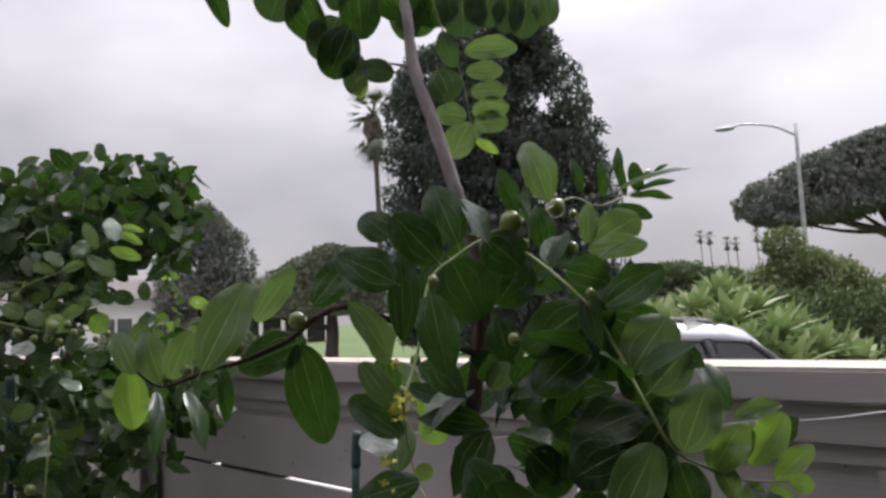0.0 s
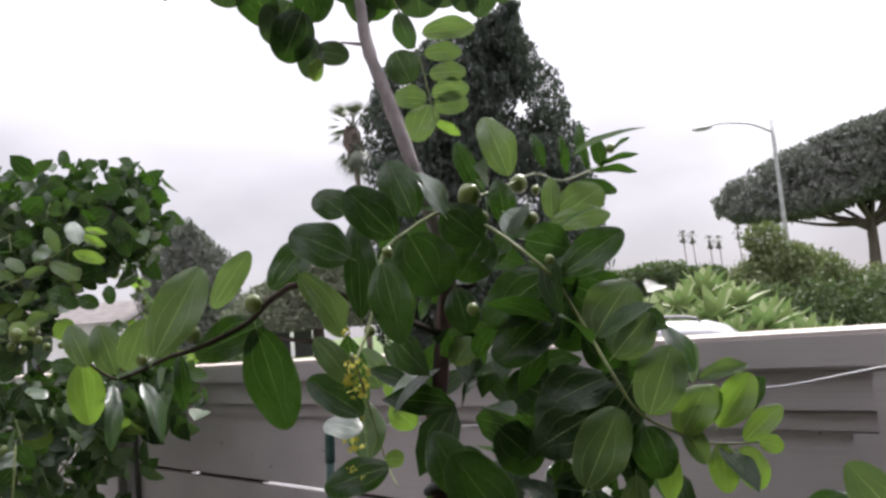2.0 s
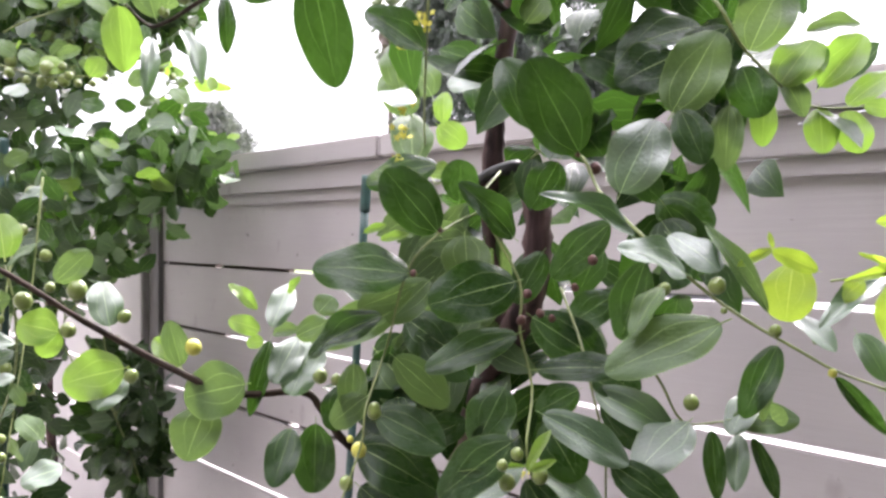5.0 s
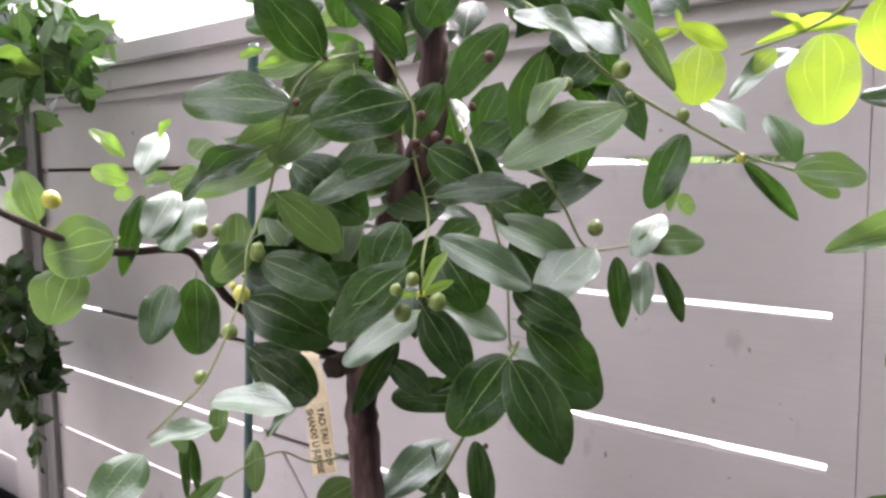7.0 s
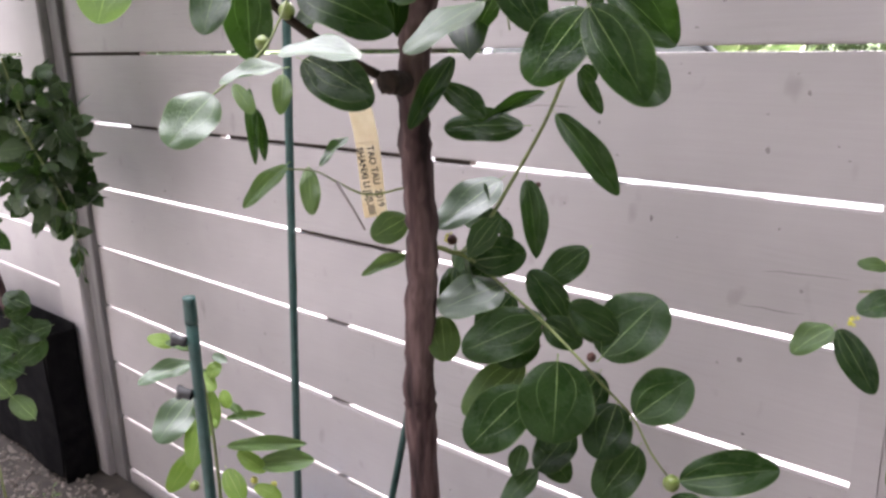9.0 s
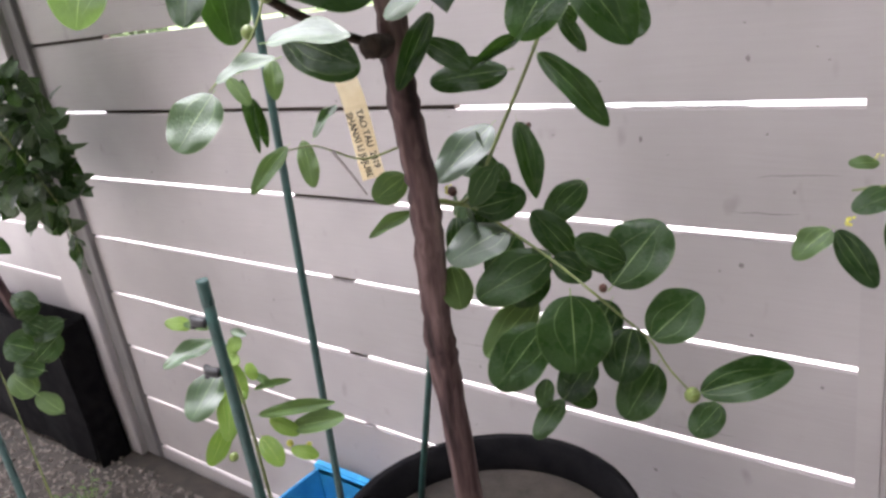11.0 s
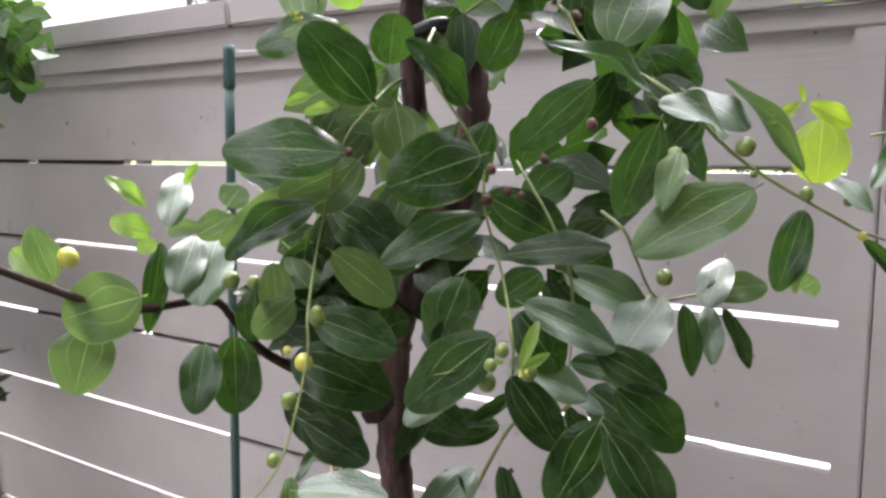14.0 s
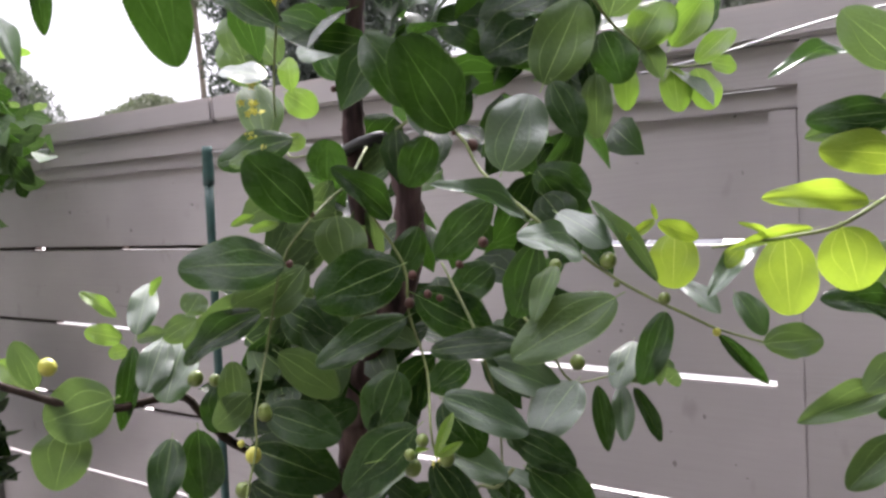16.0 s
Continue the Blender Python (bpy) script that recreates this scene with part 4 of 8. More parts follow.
twig(jujube, "twig", [(-0.412, 0.300, 1.440), (-0.395, 0.262, 1.420), (-0.380, 0.245, 1.407), (-0.352, 0.255, 1.358), (-0.344, 0.247, 1.324), (-0.332, 0.246, 1.285), (-0.306, 0.210, 1.252), (-0.343, 0.273, 1.196)], 0.0018, 0.0011, M_TWIG)
twig(jujube, "twig", [(-0.465, 0.335, 1.410), (-0.453, 0.303, 1.404), (-0.425, 0.242, 1.388), (-0.432, 0.220, 1.362), (-0.451, 0.216, 1.303), (-0.430, 0.180, 1.266), (-0.424, 0.171, 1.241), (-0.415, 0.138, 1.195), (-0.418, 0.115, 1.176), (-0.419, 0.098, 1.165)], 0.0019, 0.001, M_TWIG)
twig(jujube, "twig", [(-0.407, 0.333, 1.453), (-0.359, 0.300, 1.459), (-0.299, 0.256, 1.440), (-0.278, 0.245, 1.417), (-0.220, 0.201, 1.390), (-0.197, 0.225, 1.361), (-0.177, 0.235, 1.345), (-0.155, 0.252, 1.329), (-0.141, 0.261, 1.320), (-0.118, 0.269, 1.312)], 0.002, 0.001, M_TWIG)
twig(jujube, "twig", [(-0.288, 0.293, 1.321), (-0.269, 0.282, 1.311), (-0.271, 0.309, 1.289), (-0.262, 0.322, 1.263), (-0.242, 0.339, 1.264), (-0.220, 0.358, 1.266)], 0.0018, 0.001, M_TWIG)
twig(jujube, "twig", [(-0.349, 0.298, 1.351), (-0.313, 0.275, 1.315), (-0.297, 0.267, 1.283), (-0.312, 0.303, 1.239), (-0.323, 0.323, 1.187), (-0.306, 0.327, 1.180)], 0.0015, 0.001, M_TWIG)
twig(jujube, "twig", [(-0.472, 0.340, 1.015), (-0.460, 0.370, 1.009), (-0.450, 0.420, 1.062), (-0.418, 0.425, 1.116), (-0.341, 0.338, 1.165), (-0.304, 0.304, 1.199)], 0.0036, 0.0020, M_TWIG)
twig(jujube, "twig", [(-0.472, 0.340, 1.015), (-0.459, 0.372, 0.998), (-0.427, 0.384, 0.972), (-0.378, 0.366, 0.959), (-0.320, 0.325, 0.957), (-0.311, 0.358, 0.919), (-0.297, 0.376, 0.892), (-0.277, 0.368, 0.872), (-0.261, 0.372, 0.851)], 0.0026, 0.0012, M_TWIG)
twig(jujube, "stub", [(-0.496, 0.335, 1.152), (-0.480, 0.312, 1.157), (-0.471, 0.290, 1.159), (-0.469, 0.284, 1.159)], 0.0098, 0.0086, M_WOODY, "short dark cut stub of a branch")
twig(jujube, "twig", [(-0.507, 0.341, 1.064), (-0.523, 0.309, 1.061), (-0.535, 0.285, 1.075), (-0.489, 0.225, 1.097), (-0.444, 0.161, 1.112)], 0.0016, 0.0009, M_TWIG)
twig(jujube, "dry_twig", [(-0.535, 0.285, 1.075), (-0.527, 0.284, 1.067), (-0.514, 0.285, 1.051), (-0.503, 0.285, 1.037)], 0.0016, 0.0007, M_SHOOT, "short dry grey twig")
twig(jujube, "twig", [(-0.437, 0.365, 1.678), (-0.397, 0.325, 1.692), (-0.378, 0.285, 1.685), (-0.372, 0.245, 1.668), (-0.366, 0.212, 1.648), (-0.334, 0.170, 1.601), (-0.305, 0.129, 1.572), (-0.322, 0.142, 1.573), (-0.554, 0.347, 1.493), (-0.572, 0.375, 1.445), (-0.504, 0.329, 1.439)], 0.0026, 0.0012, M_TWIG)
twig(jujube, "branch", [(-0.451, 0.355, 1.582), (-0.435, 0.199, 1.630), (-0.488, 0.194, 1.628), (-0.529, 0.190, 1.608), (-0.559, 0.158, 1.590), (-0.581, 0.141, 1.584), (-0.641, 0.127, 1.569), (-0.663, 0.119, 1.571), (-0.667, 0.097, 1.591)], 0.0034, 0.0012, M_WOODY)
twig(jujube, "twig", [(-0.437, 0.365, 1.678), (-0.379, 0.337, 1.681), (-0.300, 0.322, 1.631), (-0.288, 0.345, 1.593), (-0.238, 0.316, 1.541), (-0.227, 0.325, 1.515), (-0.221, 0.357, 1.498), (-0.211, 0.400, 1.481), (-0.178, 0.426, 1.480)], 0.0028, 0.0012, M_TWIG)
twig(jujube, "twig", [(-0.545, 0.400, 2.000), (-0.585, 0.466, 1.966), (-0.577, 0.480, 1.923), (-0.567, 0.482, 1.871), (-0.559, 0.482, 1.825)], 0.0018, 0.001, M_TWIG)
twig(jujube, "twig", [(-0.440, 0.345, 1.695), (-0.401, 0.353, 1.705), (-0.420, 0.430, 1.726), (-0.428, 0.494, 1.746), (-0.405, 0.509, 1.735), (-0.416, 0.584, 1.755), (-0.391, 0.594, 1.762)], 0.0022, 0.001, M_TWIG)
twig(jujube, "twig", [(-0.560, 0.353, 2.055), (-0.610, 0.370, 2.070), (-0.629, 0.370, 2.028), (-0.637, 0.340, 1.974), (-0.629, 0.340, 1.924), (-0.617, 0.355, 1.903)], 0.0022, 0.001, M_WOODY)
twig(jujube, "twig", [(-0.556, 0.352, 2.050), (-0.560, 0.240, 2.030), (-0.500, 0.150, 1.965), (-0.455, 0.085, 1.925)], 0.002, 0.001, M_WOODY)
twig(neighbour, "twig", [(-0.027, 0.433, 1.411), (-0.062, 0.393, 1.387), (-0.062, 0.223, 1.389), (-0.073, 0.193, 1.383), (-0.098, 0.229, 1.375), (-0.141, 0.251, 1.367)], 0.0022, 0.001, M_TWIG)

# leaves of the middle
leaf(jujube, MID, (-0.489, 0.258, 1.329), (-0.518, 0.194, 1.301), 0.034, (0.712, -0.657, 0.249))
leaf(jujube, DARK, (-0.538, 0.256, 1.261), (-0.467, 0.282, 1.205), 0.048, (0.666, -0.689, 0.286))
leaf(jujube, MID, (-0.537, 0.276, 1.285), (-0.479, 0.293, 1.232), 0.049, (0.648, -0.686, 0.331))
leaf(jujube, DARK, (-0.511, 0.237, 1.179), (-0.455, 0.254, 1.146), 0.039, (0.613, -0.628, 0.480))
leaf(jujube, DARK, (-0.474, 0.316, 1.263), (-0.484, 0.271, 1.219), 0.041, (0.628, -0.729, 0.272))
leaf(jujube, DARK, (-0.524, 0.227, 1.262), (-0.515, 0.212, 1.229), 0.026, (0.725, -0.633, 0.272))
leaf(jujube, DARK, (-0.427, 0.217, 1.362), (-0.488, 0.173, 1.366), 0.043, (0.662, -0.526, 0.534))
leaf(jujube, DARK, (-0.339, 0.237, 1.359), (-0.366, 0.182, 1.344), 0.043, (0.612, -0.729, 0.307))
leaf(jujube, DARK, (-0.423, 0.242, 1.392), (-0.451, 0.213, 1.439), 0.040, (0.651, -0.743, 0.152))
leaf(jujube, DARK, (-0.432, 0.274, 1.416), (-0.413, 0.257, 1.446), 0.030, (0.634, -0.772, 0.049))
leaf(jujube, DARK, (-0.362, 0.264, 1.388), (-0.376, 0.221, 1.426), 0.024, (0.668, -0.647, 0.368))
leaf(jujube, DARK, (-0.277, 0.253, 1.397), (-0.327, 0.257, 1.360), 0.026, (0.397, -0.913, 0.100))
leaf(jujube, SHINY, (-0.229, 0.213, 1.390), (-0.262, 0.169, 1.414), 0.017, (0.181, -0.641, 0.746))
leaf(jujube, SHINY, (-0.192, 0.202, 1.372), (-0.211, 0.168, 1.385), 0.023, (0.334, -0.646, 0.686))
leaf(jujube, MID, (-0.185, 0.222, 1.345), (-0.227, 0.179, 1.318), 0.032, (0.127, -0.878, 0.462))
leaf(jujube, MID, (-0.220, 0.222, 1.362), (-0.218, 0.189, 1.337), 0.014, (0.204, -0.951, 0.232))
leaf(jujube, DARK, (-0.343, 0.242, 1.323), (-0.383, 0.193, 1.298), 0.027, (0.506, -0.584, 0.635))
leaf(jujube, DARK, (-0.329, 0.246, 1.300), (-0.270, 0.262, 1.306), 0.023, (0.210, -0.754, 0.623))
leaf(jujube, SHINY, (-0.308, 0.229, 1.275), (-0.266, 0.264, 1.245), 0.027, (0.320, -0.650, 0.690))
leaf(jujube, SHINY, (-0.258, 0.322, 1.265), (-0.270, 0.278, 1.237), 0.036, (0.269, -0.679, 0.683))
leaf(jujube, SHINY, (-0.310, 0.288, 1.282), (-0.264, 0.315, 1.257), 0.027, (0.345, -0.766, 0.542))
leaf(jujube, DARK, (-0.318, 0.209, 1.259), (-0.368, 0.191, 1.214), 0.036, (0.468, -0.643, 0.606))
leaf(jujube, DARK, (-0.449, 0.206, 1.256), (-0.404, 0.234, 1.233), 0.036, (0.505, -0.543, 0.671))
leaf(jujube, MID, (-0.431, 0.208, 1.299), (-0.413, 0.247, 1.260), 0.029, (0.567, -0.703, 0.430))
leaf(jujube, DARK, (-0.437, 0.197, 1.332), (-0.489, 0.167, 1.299), 0.027, (0.526, -0.590, 0.613))
leaf(jujube, DARK, (-0.524, 0.179, 1.235), (-0.503, 0.149, 1.199), 0.027, (0.719, -0.474, 0.509))
leaf(jujube, DARK, (-0.511, 0.193, 1.238), (-0.519, 0.197, 1.179), 0.035, (0.727, -0.555, 0.404))
leaf(jujube, DARK, (-0.297, 0.250, 1.443), (-0.308, 0.212, 1.499), 0.044, (0.507, -0.806, 0.305))
leaf(jujube, SHINY, (-0.262, 0.243, 1.416), (-0.248, 0.260, 1.461), 0.039, (0.321, -0.910, 0.262))
leaf(jujube, DARK, (-0.320, 0.243, 1.461), (-0.352, 0.233, 1.511), 0.034, (0.446, -0.842, 0.301))
leaf(jujube, DARK, (-0.230, 0.220, 1.374), (-0.255, 0.234, 1.326), 0.024, (0.358, -0.930, 0.078))
leaf(jujube, SHINY, (-0.557, 0.224, 1.298), (-0.540, 0.188, 1.258), 0.036, (0.548, -0.494, 0.675))
leaf(jujube, DARK, (-0.578, 0.192, 1.299), (-0.567, 0.166, 1.239), 0.018, (0.810, -0.472, 0.348))
leaf(jujube, MID, (-0.559, 0.157, 1.268), (-0.592, 0.120, 1.257), 0.048, (0.640, -0.679, 0.359))
leaf(jujube, MID, (-0.589, 0.139, 1.248), (-0.582, 0.117, 1.208), 0.042, (0.689, -0.576, 0.441))
leaf(jujube, MID, (-0.597, 0.121, 1.282), (-0.610, 0.116, 1.318), 0.021, (0.848, -0.469, 0.246))
leaf(jujube, SOFT, (-0.605, 0.124, 1.280), (-0.631, 0.113, 1.302), 0.019, (0.668, -0.549, 0.502))
leaf(jujube, DARK, (-0.364, 0.253, 1.281), (-0.372, 0.232, 1.240), 0.037, (0.319, -0.869, 0.379))
leaf(jujube, DARK, (-0.324, 0.251, 1.263), (-0.298, 0.254, 1.229), 0.033, (0.649, -0.627, 0.432))
leaf(jujube, DARK, (-0.327, 0.337, 1.208), (-0.285, 0.363, 1.193), 0.025, (0.565, -0.522, 0.640))
leaf(jujube, DARK, (-0.324, 0.362, 1.180), (-0.277, 0.366, 1.146), 0.044, (0.517, -0.575, 0.633))
leaf(jujube, DARK, (-0.362, 0.282, 1.330), (-0.317, 0.311, 1.296), 0.039, (0.676, -0.650, 0.346))
leaf(jujube, MID, (-0.434, 0.283, 1.390), (-0.419, 0.272, 1.349), 0.040, (0.671, -0.617, 0.412))
leaf(jujube, DARK, (-0.469, 0.251, 1.322), (-0.424, 0.263, 1.297), 0.040, (0.461, -0.779, 0.425))
leaf(jujube, MID, (-0.447, 0.257, 1.354), (-0.457, 0.222, 1.322), 0.030, (0.705, -0.579, 0.410))
leaf(jujube, DARK, (-0.377, 0.312, 1.377), (-0.389, 0.293, 1.337), 0.026, (0.571, -0.796, 0.201))
leaf(jujube, DARK, (-0.324, 0.327, 1.345), (-0.347, 0.305, 1.323), 0.030, (0.443, -0.816, 0.371))
leaf(jujube, DARK, (-0.344, 0.288, 1.443), (-0.355, 0.271, 1.409), 0.028, (0.649, -0.744, 0.157))
leaf(jujube, DARK, (-0.330, 0.295, 1.279), (-0.353, 0.276, 1.261), 0.025, (0.425, -0.836, 0.346))
leaf(jujube, DARK, (-0.248, 0.268, 1.399), (-0.231, 0.265, 1.379), 0.029, (0.446, -0.759, 0.474))
leaf(jujube, DARK, (-0.264, 0.345, 1.472), (-0.278, 0.364, 1.527), 0.045, (0.238, -0.899, 0.367))
leaf(jujube, DARK, (-0.243, 0.342, 1.453), (-0.251, 0.355, 1.486), 0.028, (0.174, -0.900, 0.400))
leaf(jujube, DARK, (-0.267, 0.318, 1.486), (-0.306, 0.305, 1.521), 0.036, (0.482, -0.851, 0.208))

# small lit leaves by the fence's top and the tall stake
leaf(jujube, MID, (-0.583, 0.356, 1.511), (-0.613, 0.347, 1.556), 0.041, (0.718, -0.604, 0.344))
leaf(jujube, MID, (-0.570, 0.347, 1.460), (-0.605, 0.373, 1.517), 0.044, (0.663, -0.441, 0.605))
leaf(jujube, SOFT, (-0.594, 0.403, 1.506), (-0.566, 0.415, 1.483), 0.031, (0.545, -0.793, 0.271))
leaf(jujube, SOFT, (-0.589, 0.406, 1.508), (-0.599, 0.416, 1.543), 0.022, (0.439, -0.826, 0.353))
leaf(jujube, SOFT, (-0.574, 0.373, 1.454), (-0.553, 0.382, 1.455), 0.020, (0.366, -0.869, 0.333))
leaf(jujube, MID, (-0.574, 0.375, 1.531), (-0.604, 0.373, 1.573), 0.039, (0.605, -0.677, 0.419))
leaf(jujube, DARK, (-0.539, 0.422, 1.513), (-0.566, 0.424, 1.556), 0.035, (0.659, -0.592, 0.463))
leaf(jujube, MID, (-0.579, 0.338, 1.535), (-0.598, 0.340, 1.574), 0.031, (0.674, -0.642, 0.366))
leaf(jujube, MID, (-0.451, 0.229, 1.439), (-0.473, 0.216, 1.435), 0.014, (0.384, -0.787, 0.482))
leaf(jujube, SOFT, (-0.456, 0.198, 1.391), (-0.447, 0.212, 1.397), 0.007, (0.754, -0.590, 0.288))
leaf(jujube, SOFT, (-0.452, 0.210, 1.386), (-0.434, 0.223, 1.390), 0.008, (0.537, -0.805, 0.250))

# left fresh shoot
leaf(jujube, SOFT, (-0.562, 0.170, 1.328), (-0.584, 0.156, 1.349), 0.012, (0.741, -0.423, 0.521))
leaf(jujube, SHINY, (-0.544, 0.173, 1.315), (-0.565, 0.204, 1.348), 0.022, (0.676, -0.263, 0.688))
leaf(jujube, SOFT, (-0.563, 0.173, 1.310), (-0.580, 0.154, 1.319), 0.017, (0.765, -0.510, 0.392))
leaf(jujube, SOFT, (-0.559, 0.174, 1.301), (-0.569, 0.164, 1.300), 0.013, (0.629, -0.633, 0.452))
leaf(jujube, MID, (-0.550, 0.200, 1.304), (-0.537, 0.224, 1.316), 0.023, (0.671, -0.596, 0.441))
leaf(jujube, MID, (-0.561, 0.184, 1.307), (-0.537, 0.194, 1.311), 0.014, (0.272, -0.805, 0.528))
leaf(jujube, MID, (-0.515, 0.198, 1.326), (-0.514, 0.212, 1.339), 0.022, (0.664, -0.513, 0.543))
leaf(jujube, SOFT, (-0.570, 0.197, 1.285), (-0.563, 0.184, 1.267), 0.011, (0.738, -0.397, 0.546))
leaf(jujube, SOFT, (-0.541, 0.186, 1.341), (-0.535, 0.193, 1.355), 0.007, (0.537, -0.823, 0.184))
leaf(jujube, MID, (-0.498, 0.221, 1.285), (-0.486, 0.210, 1.245), 0.024, (0.724, -0.586, 0.365))
leaf(jujube, MID, (-0.476, 0.215, 1.262), (-0.498, 0.198, 1.239), 0.026, (0.439, -0.865, 0.243))

# right arching twig
leaf(jujube, MID, (-0.165, 0.233, 1.352), (-0.204, 0.240, 1.397), 0.011, (0.391, -0.793, 0.466))
leaf(jujube, MID, (-0.167, 0.247, 1.323), (-0.167, 0.231, 1.295), 0.009, (0.145, -0.869, 0.473))
leaf(jujube, MID, (-0.166, 0.242, 1.294), (-0.159, 0.240, 1.300), 0.012, (-0.179, -0.984, -0.014))
leaf(jujube, LIME, (-0.162, 0.255, 1.375), (-0.162, 0.247, 1.345), 0.027, (0.278, -0.924, 0.261))
leaf(jujube, LIME, (-0.149, 0.256, 1.372), (-0.165, 0.237, 1.382), 0.011, (0.774, -0.632, 0.040))
leaf(jujube, LIME, (-0.171, 0.251, 1.383), (-0.181, 0.232, 1.374), 0.006, (0.736, -0.569, 0.368))
leaf(jujube, LIME, (-0.169, 0.247, 1.383), (-0.172, 0.248, 1.392), 0.003, (0.283, -0.940, 0.192))
leaf(jujube, SHINY, (-0.122, 0.269, 1.371), (-0.137, 0.227, 1.346), 0.013, (0.341, -0.572, 0.746))
leaf(jujube, LIME, (-0.125, 0.249, 1.368), (-0.134, 0.243, 1.358), 0.010, (0.253, -0.910, 0.329))
leaf(jujube, SHINY, (-0.161, 0.256, 1.348), (-0.138, 0.251, 1.332), 0.014, (0.417, -0.503, 0.757))
leaf(jujube, SHINY, (-0.134, 0.269, 1.340), (-0.119, 0.268, 1.317), 0.017, (0.614, -0.647, 0.452))
leaf(jujube, MID, (-0.119, 0.265, 1.313), (-0.094, 0.293, 1.311), 0.020, (0.667, -0.549, 0.504))
leaf(jujube, MID, (-0.122, 0.280, 1.312), (-0.106, 0.295, 1.300), 0.012, (0.747, -0.602, 0.281))
leaf(jujube, DARK, (-0.142, 0.262, 1.317), (-0.118, 0.269, 1.289), 0.009, (0.419, -0.898, 0.136))
leaf(jujube, DARK, (-0.167, 0.249, 1.332), (-0.174, 0.225, 1.296), 0.018, (0.429, -0.787, 0.443))
leaf(jujube, MID, (-0.235, 0.340, 1.267), (-0.205, 0.376, 1.267), 0.022, (0.669, -0.568, 0.479))
leaf(jujube, SHINY, (-0.232, 0.366, 1.285), (-0.233, 0.331, 1.259), 0.022, (0.150, -0.594, 0.790))
leaf(jujube, DARK, (-0.249, 0.337, 1.257), (-0.240, 0.329, 1.212), 0.015, (0.467, -0.847, 0.252))
leaf(jujube, SHINY, (-0.239, 0.356, 1.253), (-0.228, 0.329, 1.222), 0.016, (0.369, -0.630, 0.684))
leaf(jujube, DARK, (-0.228, 0.354, 1.253), (-0.210, 0.354, 1.215), 0.012, (0.627, -0.720, 0.297))
leaf(jujube, DARK, (-0.221, 0.261, 1.377), (-0.234, 0.247, 1.360), 0.019, (0.534, -0.809, 0.245))
leaf(jujube, SHINY, (-0.219, 0.228, 1.391), (-0.189, 0.229, 1.372), 0.023, (0.486, -0.488, 0.725))

# neighbouring branch
leaf(neighbour, DARK, (-0.053, 0.275, 1.431), (-0.095, 0.261, 1.430), 0.019, (0.111, -0.978, 0.176))
leaf(neighbour, LIME, (-0.062, 0.224, 1.392), (-0.102, 0.196, 1.397), 0.014, (0.574, -0.765, 0.293))
leaf(neighbour, LIME, (-0.051, 0.277, 1.409), (-0.087, 0.249, 1.415), 0.023, (0.619, -0.749, 0.237))
leaf(neighbour, MID, (-0.052, 0.291, 1.432), (-0.095, 0.264, 1.422), 0.017, (0.466, -0.846, 0.260))
leaf(neighbour, SHINY, (-0.080, 0.325, 1.469), (-0.115, 0.278, 1.457), 0.013, (0.320, -0.437, 0.841))
leaf(neighbour, MID, (-0.055, 0.312, 1.455), (-0.085, 0.315, 1.489), 0.027, (0.021, -0.994, 0.110))
leaf(neighbour, LIME, (-0.105, 0.249, 1.373), (-0.102, 0.244, 1.333), 0.030, (0.083, -0.988, 0.129))
leaf(neighbour, LIME, (-0.074, 0.217, 1.380), (-0.068, 0.220, 1.351), 0.028, (0.265, -0.962, -0.067))
leaf(neighbour, DARK, (-0.051, 0.263, 1.335), (-0.085, 0.235, 1.345), 0.019, (0.624, -0.552, 0.554))
leaf(neighbour, LIME, (-0.091, 0.252, 1.377), (-0.127, 0.229, 1.369), 0.008, (0.434, -0.824, 0.364))
leaf(neighbour, LIME, (-0.109, 0.243, 1.374), (-0.122, 0.233, 1.382), 0.004, (0.663, -0.712, 0.231))
leaf(neighbour, MID, (-0.061, 0.285, 1.288), (-0.099, 0.244, 1.279), 0.019, (0.513, -0.603, 0.611))
leaf(neighbour, MID, (-0.062, 0.370, 1.234), (-0.091, 0.343, 1.205), 0.023, (0.254, -0.819, 0.514))
leaf(neighbour, MID, (-0.052, 0.275, 1.311), (-0.071, 0.259, 1.293), 0.017, (0.120, -0.795, 0.595))
leaf(neighbour, MID, (-0.050, 0.283, 1.368), (-0.063, 0.264, 1.347), 0.026, (0.093, -0.760, 0.643))
leaf(neighbour, LIME, (-0.044, 0.260, 1.394), (-0.030, 0.261, 1.367), 0.024, (-0.001, -0.999, -0.039))
leaf(neighbour, DARK, (-0.052, 0.314, 1.293), (-0.067, 0.295, 1.268), 0.021, (0.165, -0.835, 0.525))
leaf(neighbour, MID, (-0.049, 0.328, 1.427), (-0.067, 0.326, 1.441), 0.026, (0.279, -0.945, 0.173))
leaf(neighbour, DARK, (-0.132, 0.477, 1.000), (-0.158, 0.441, 0.994), 0.024, (0.358, -0.401, 0.843))
leaf(neighbour, MID, (-0.167, 0.413, 0.990), (-0.186, 0.390, 0.973), 0.023, (0.067, -0.632, 0.772))
leaf(neighbour, DARK, (-0.164, 0.417, 0.987), (-0.134, 0.405, 0.950), 0.022, (0.214, -0.855, 0.472))
leaf(neighbour, DARK, (-0.126, 0.464, 0.998), (-0.121, 0.427, 0.950), 0.026, (-0.127, -0.796, 0.591))
leaf(neighbour, MID, (-0.113, 0.437, 0.901), (-0.119, 0.409, 0.882), 0.013, (0.015, -0.555, 0.832))
leaf(neighbour, MID, (-0.149, 0.484, 1.019), (-0.168, 0.470, 1.022), 0.012, (0.499, -0.557, 0.664))
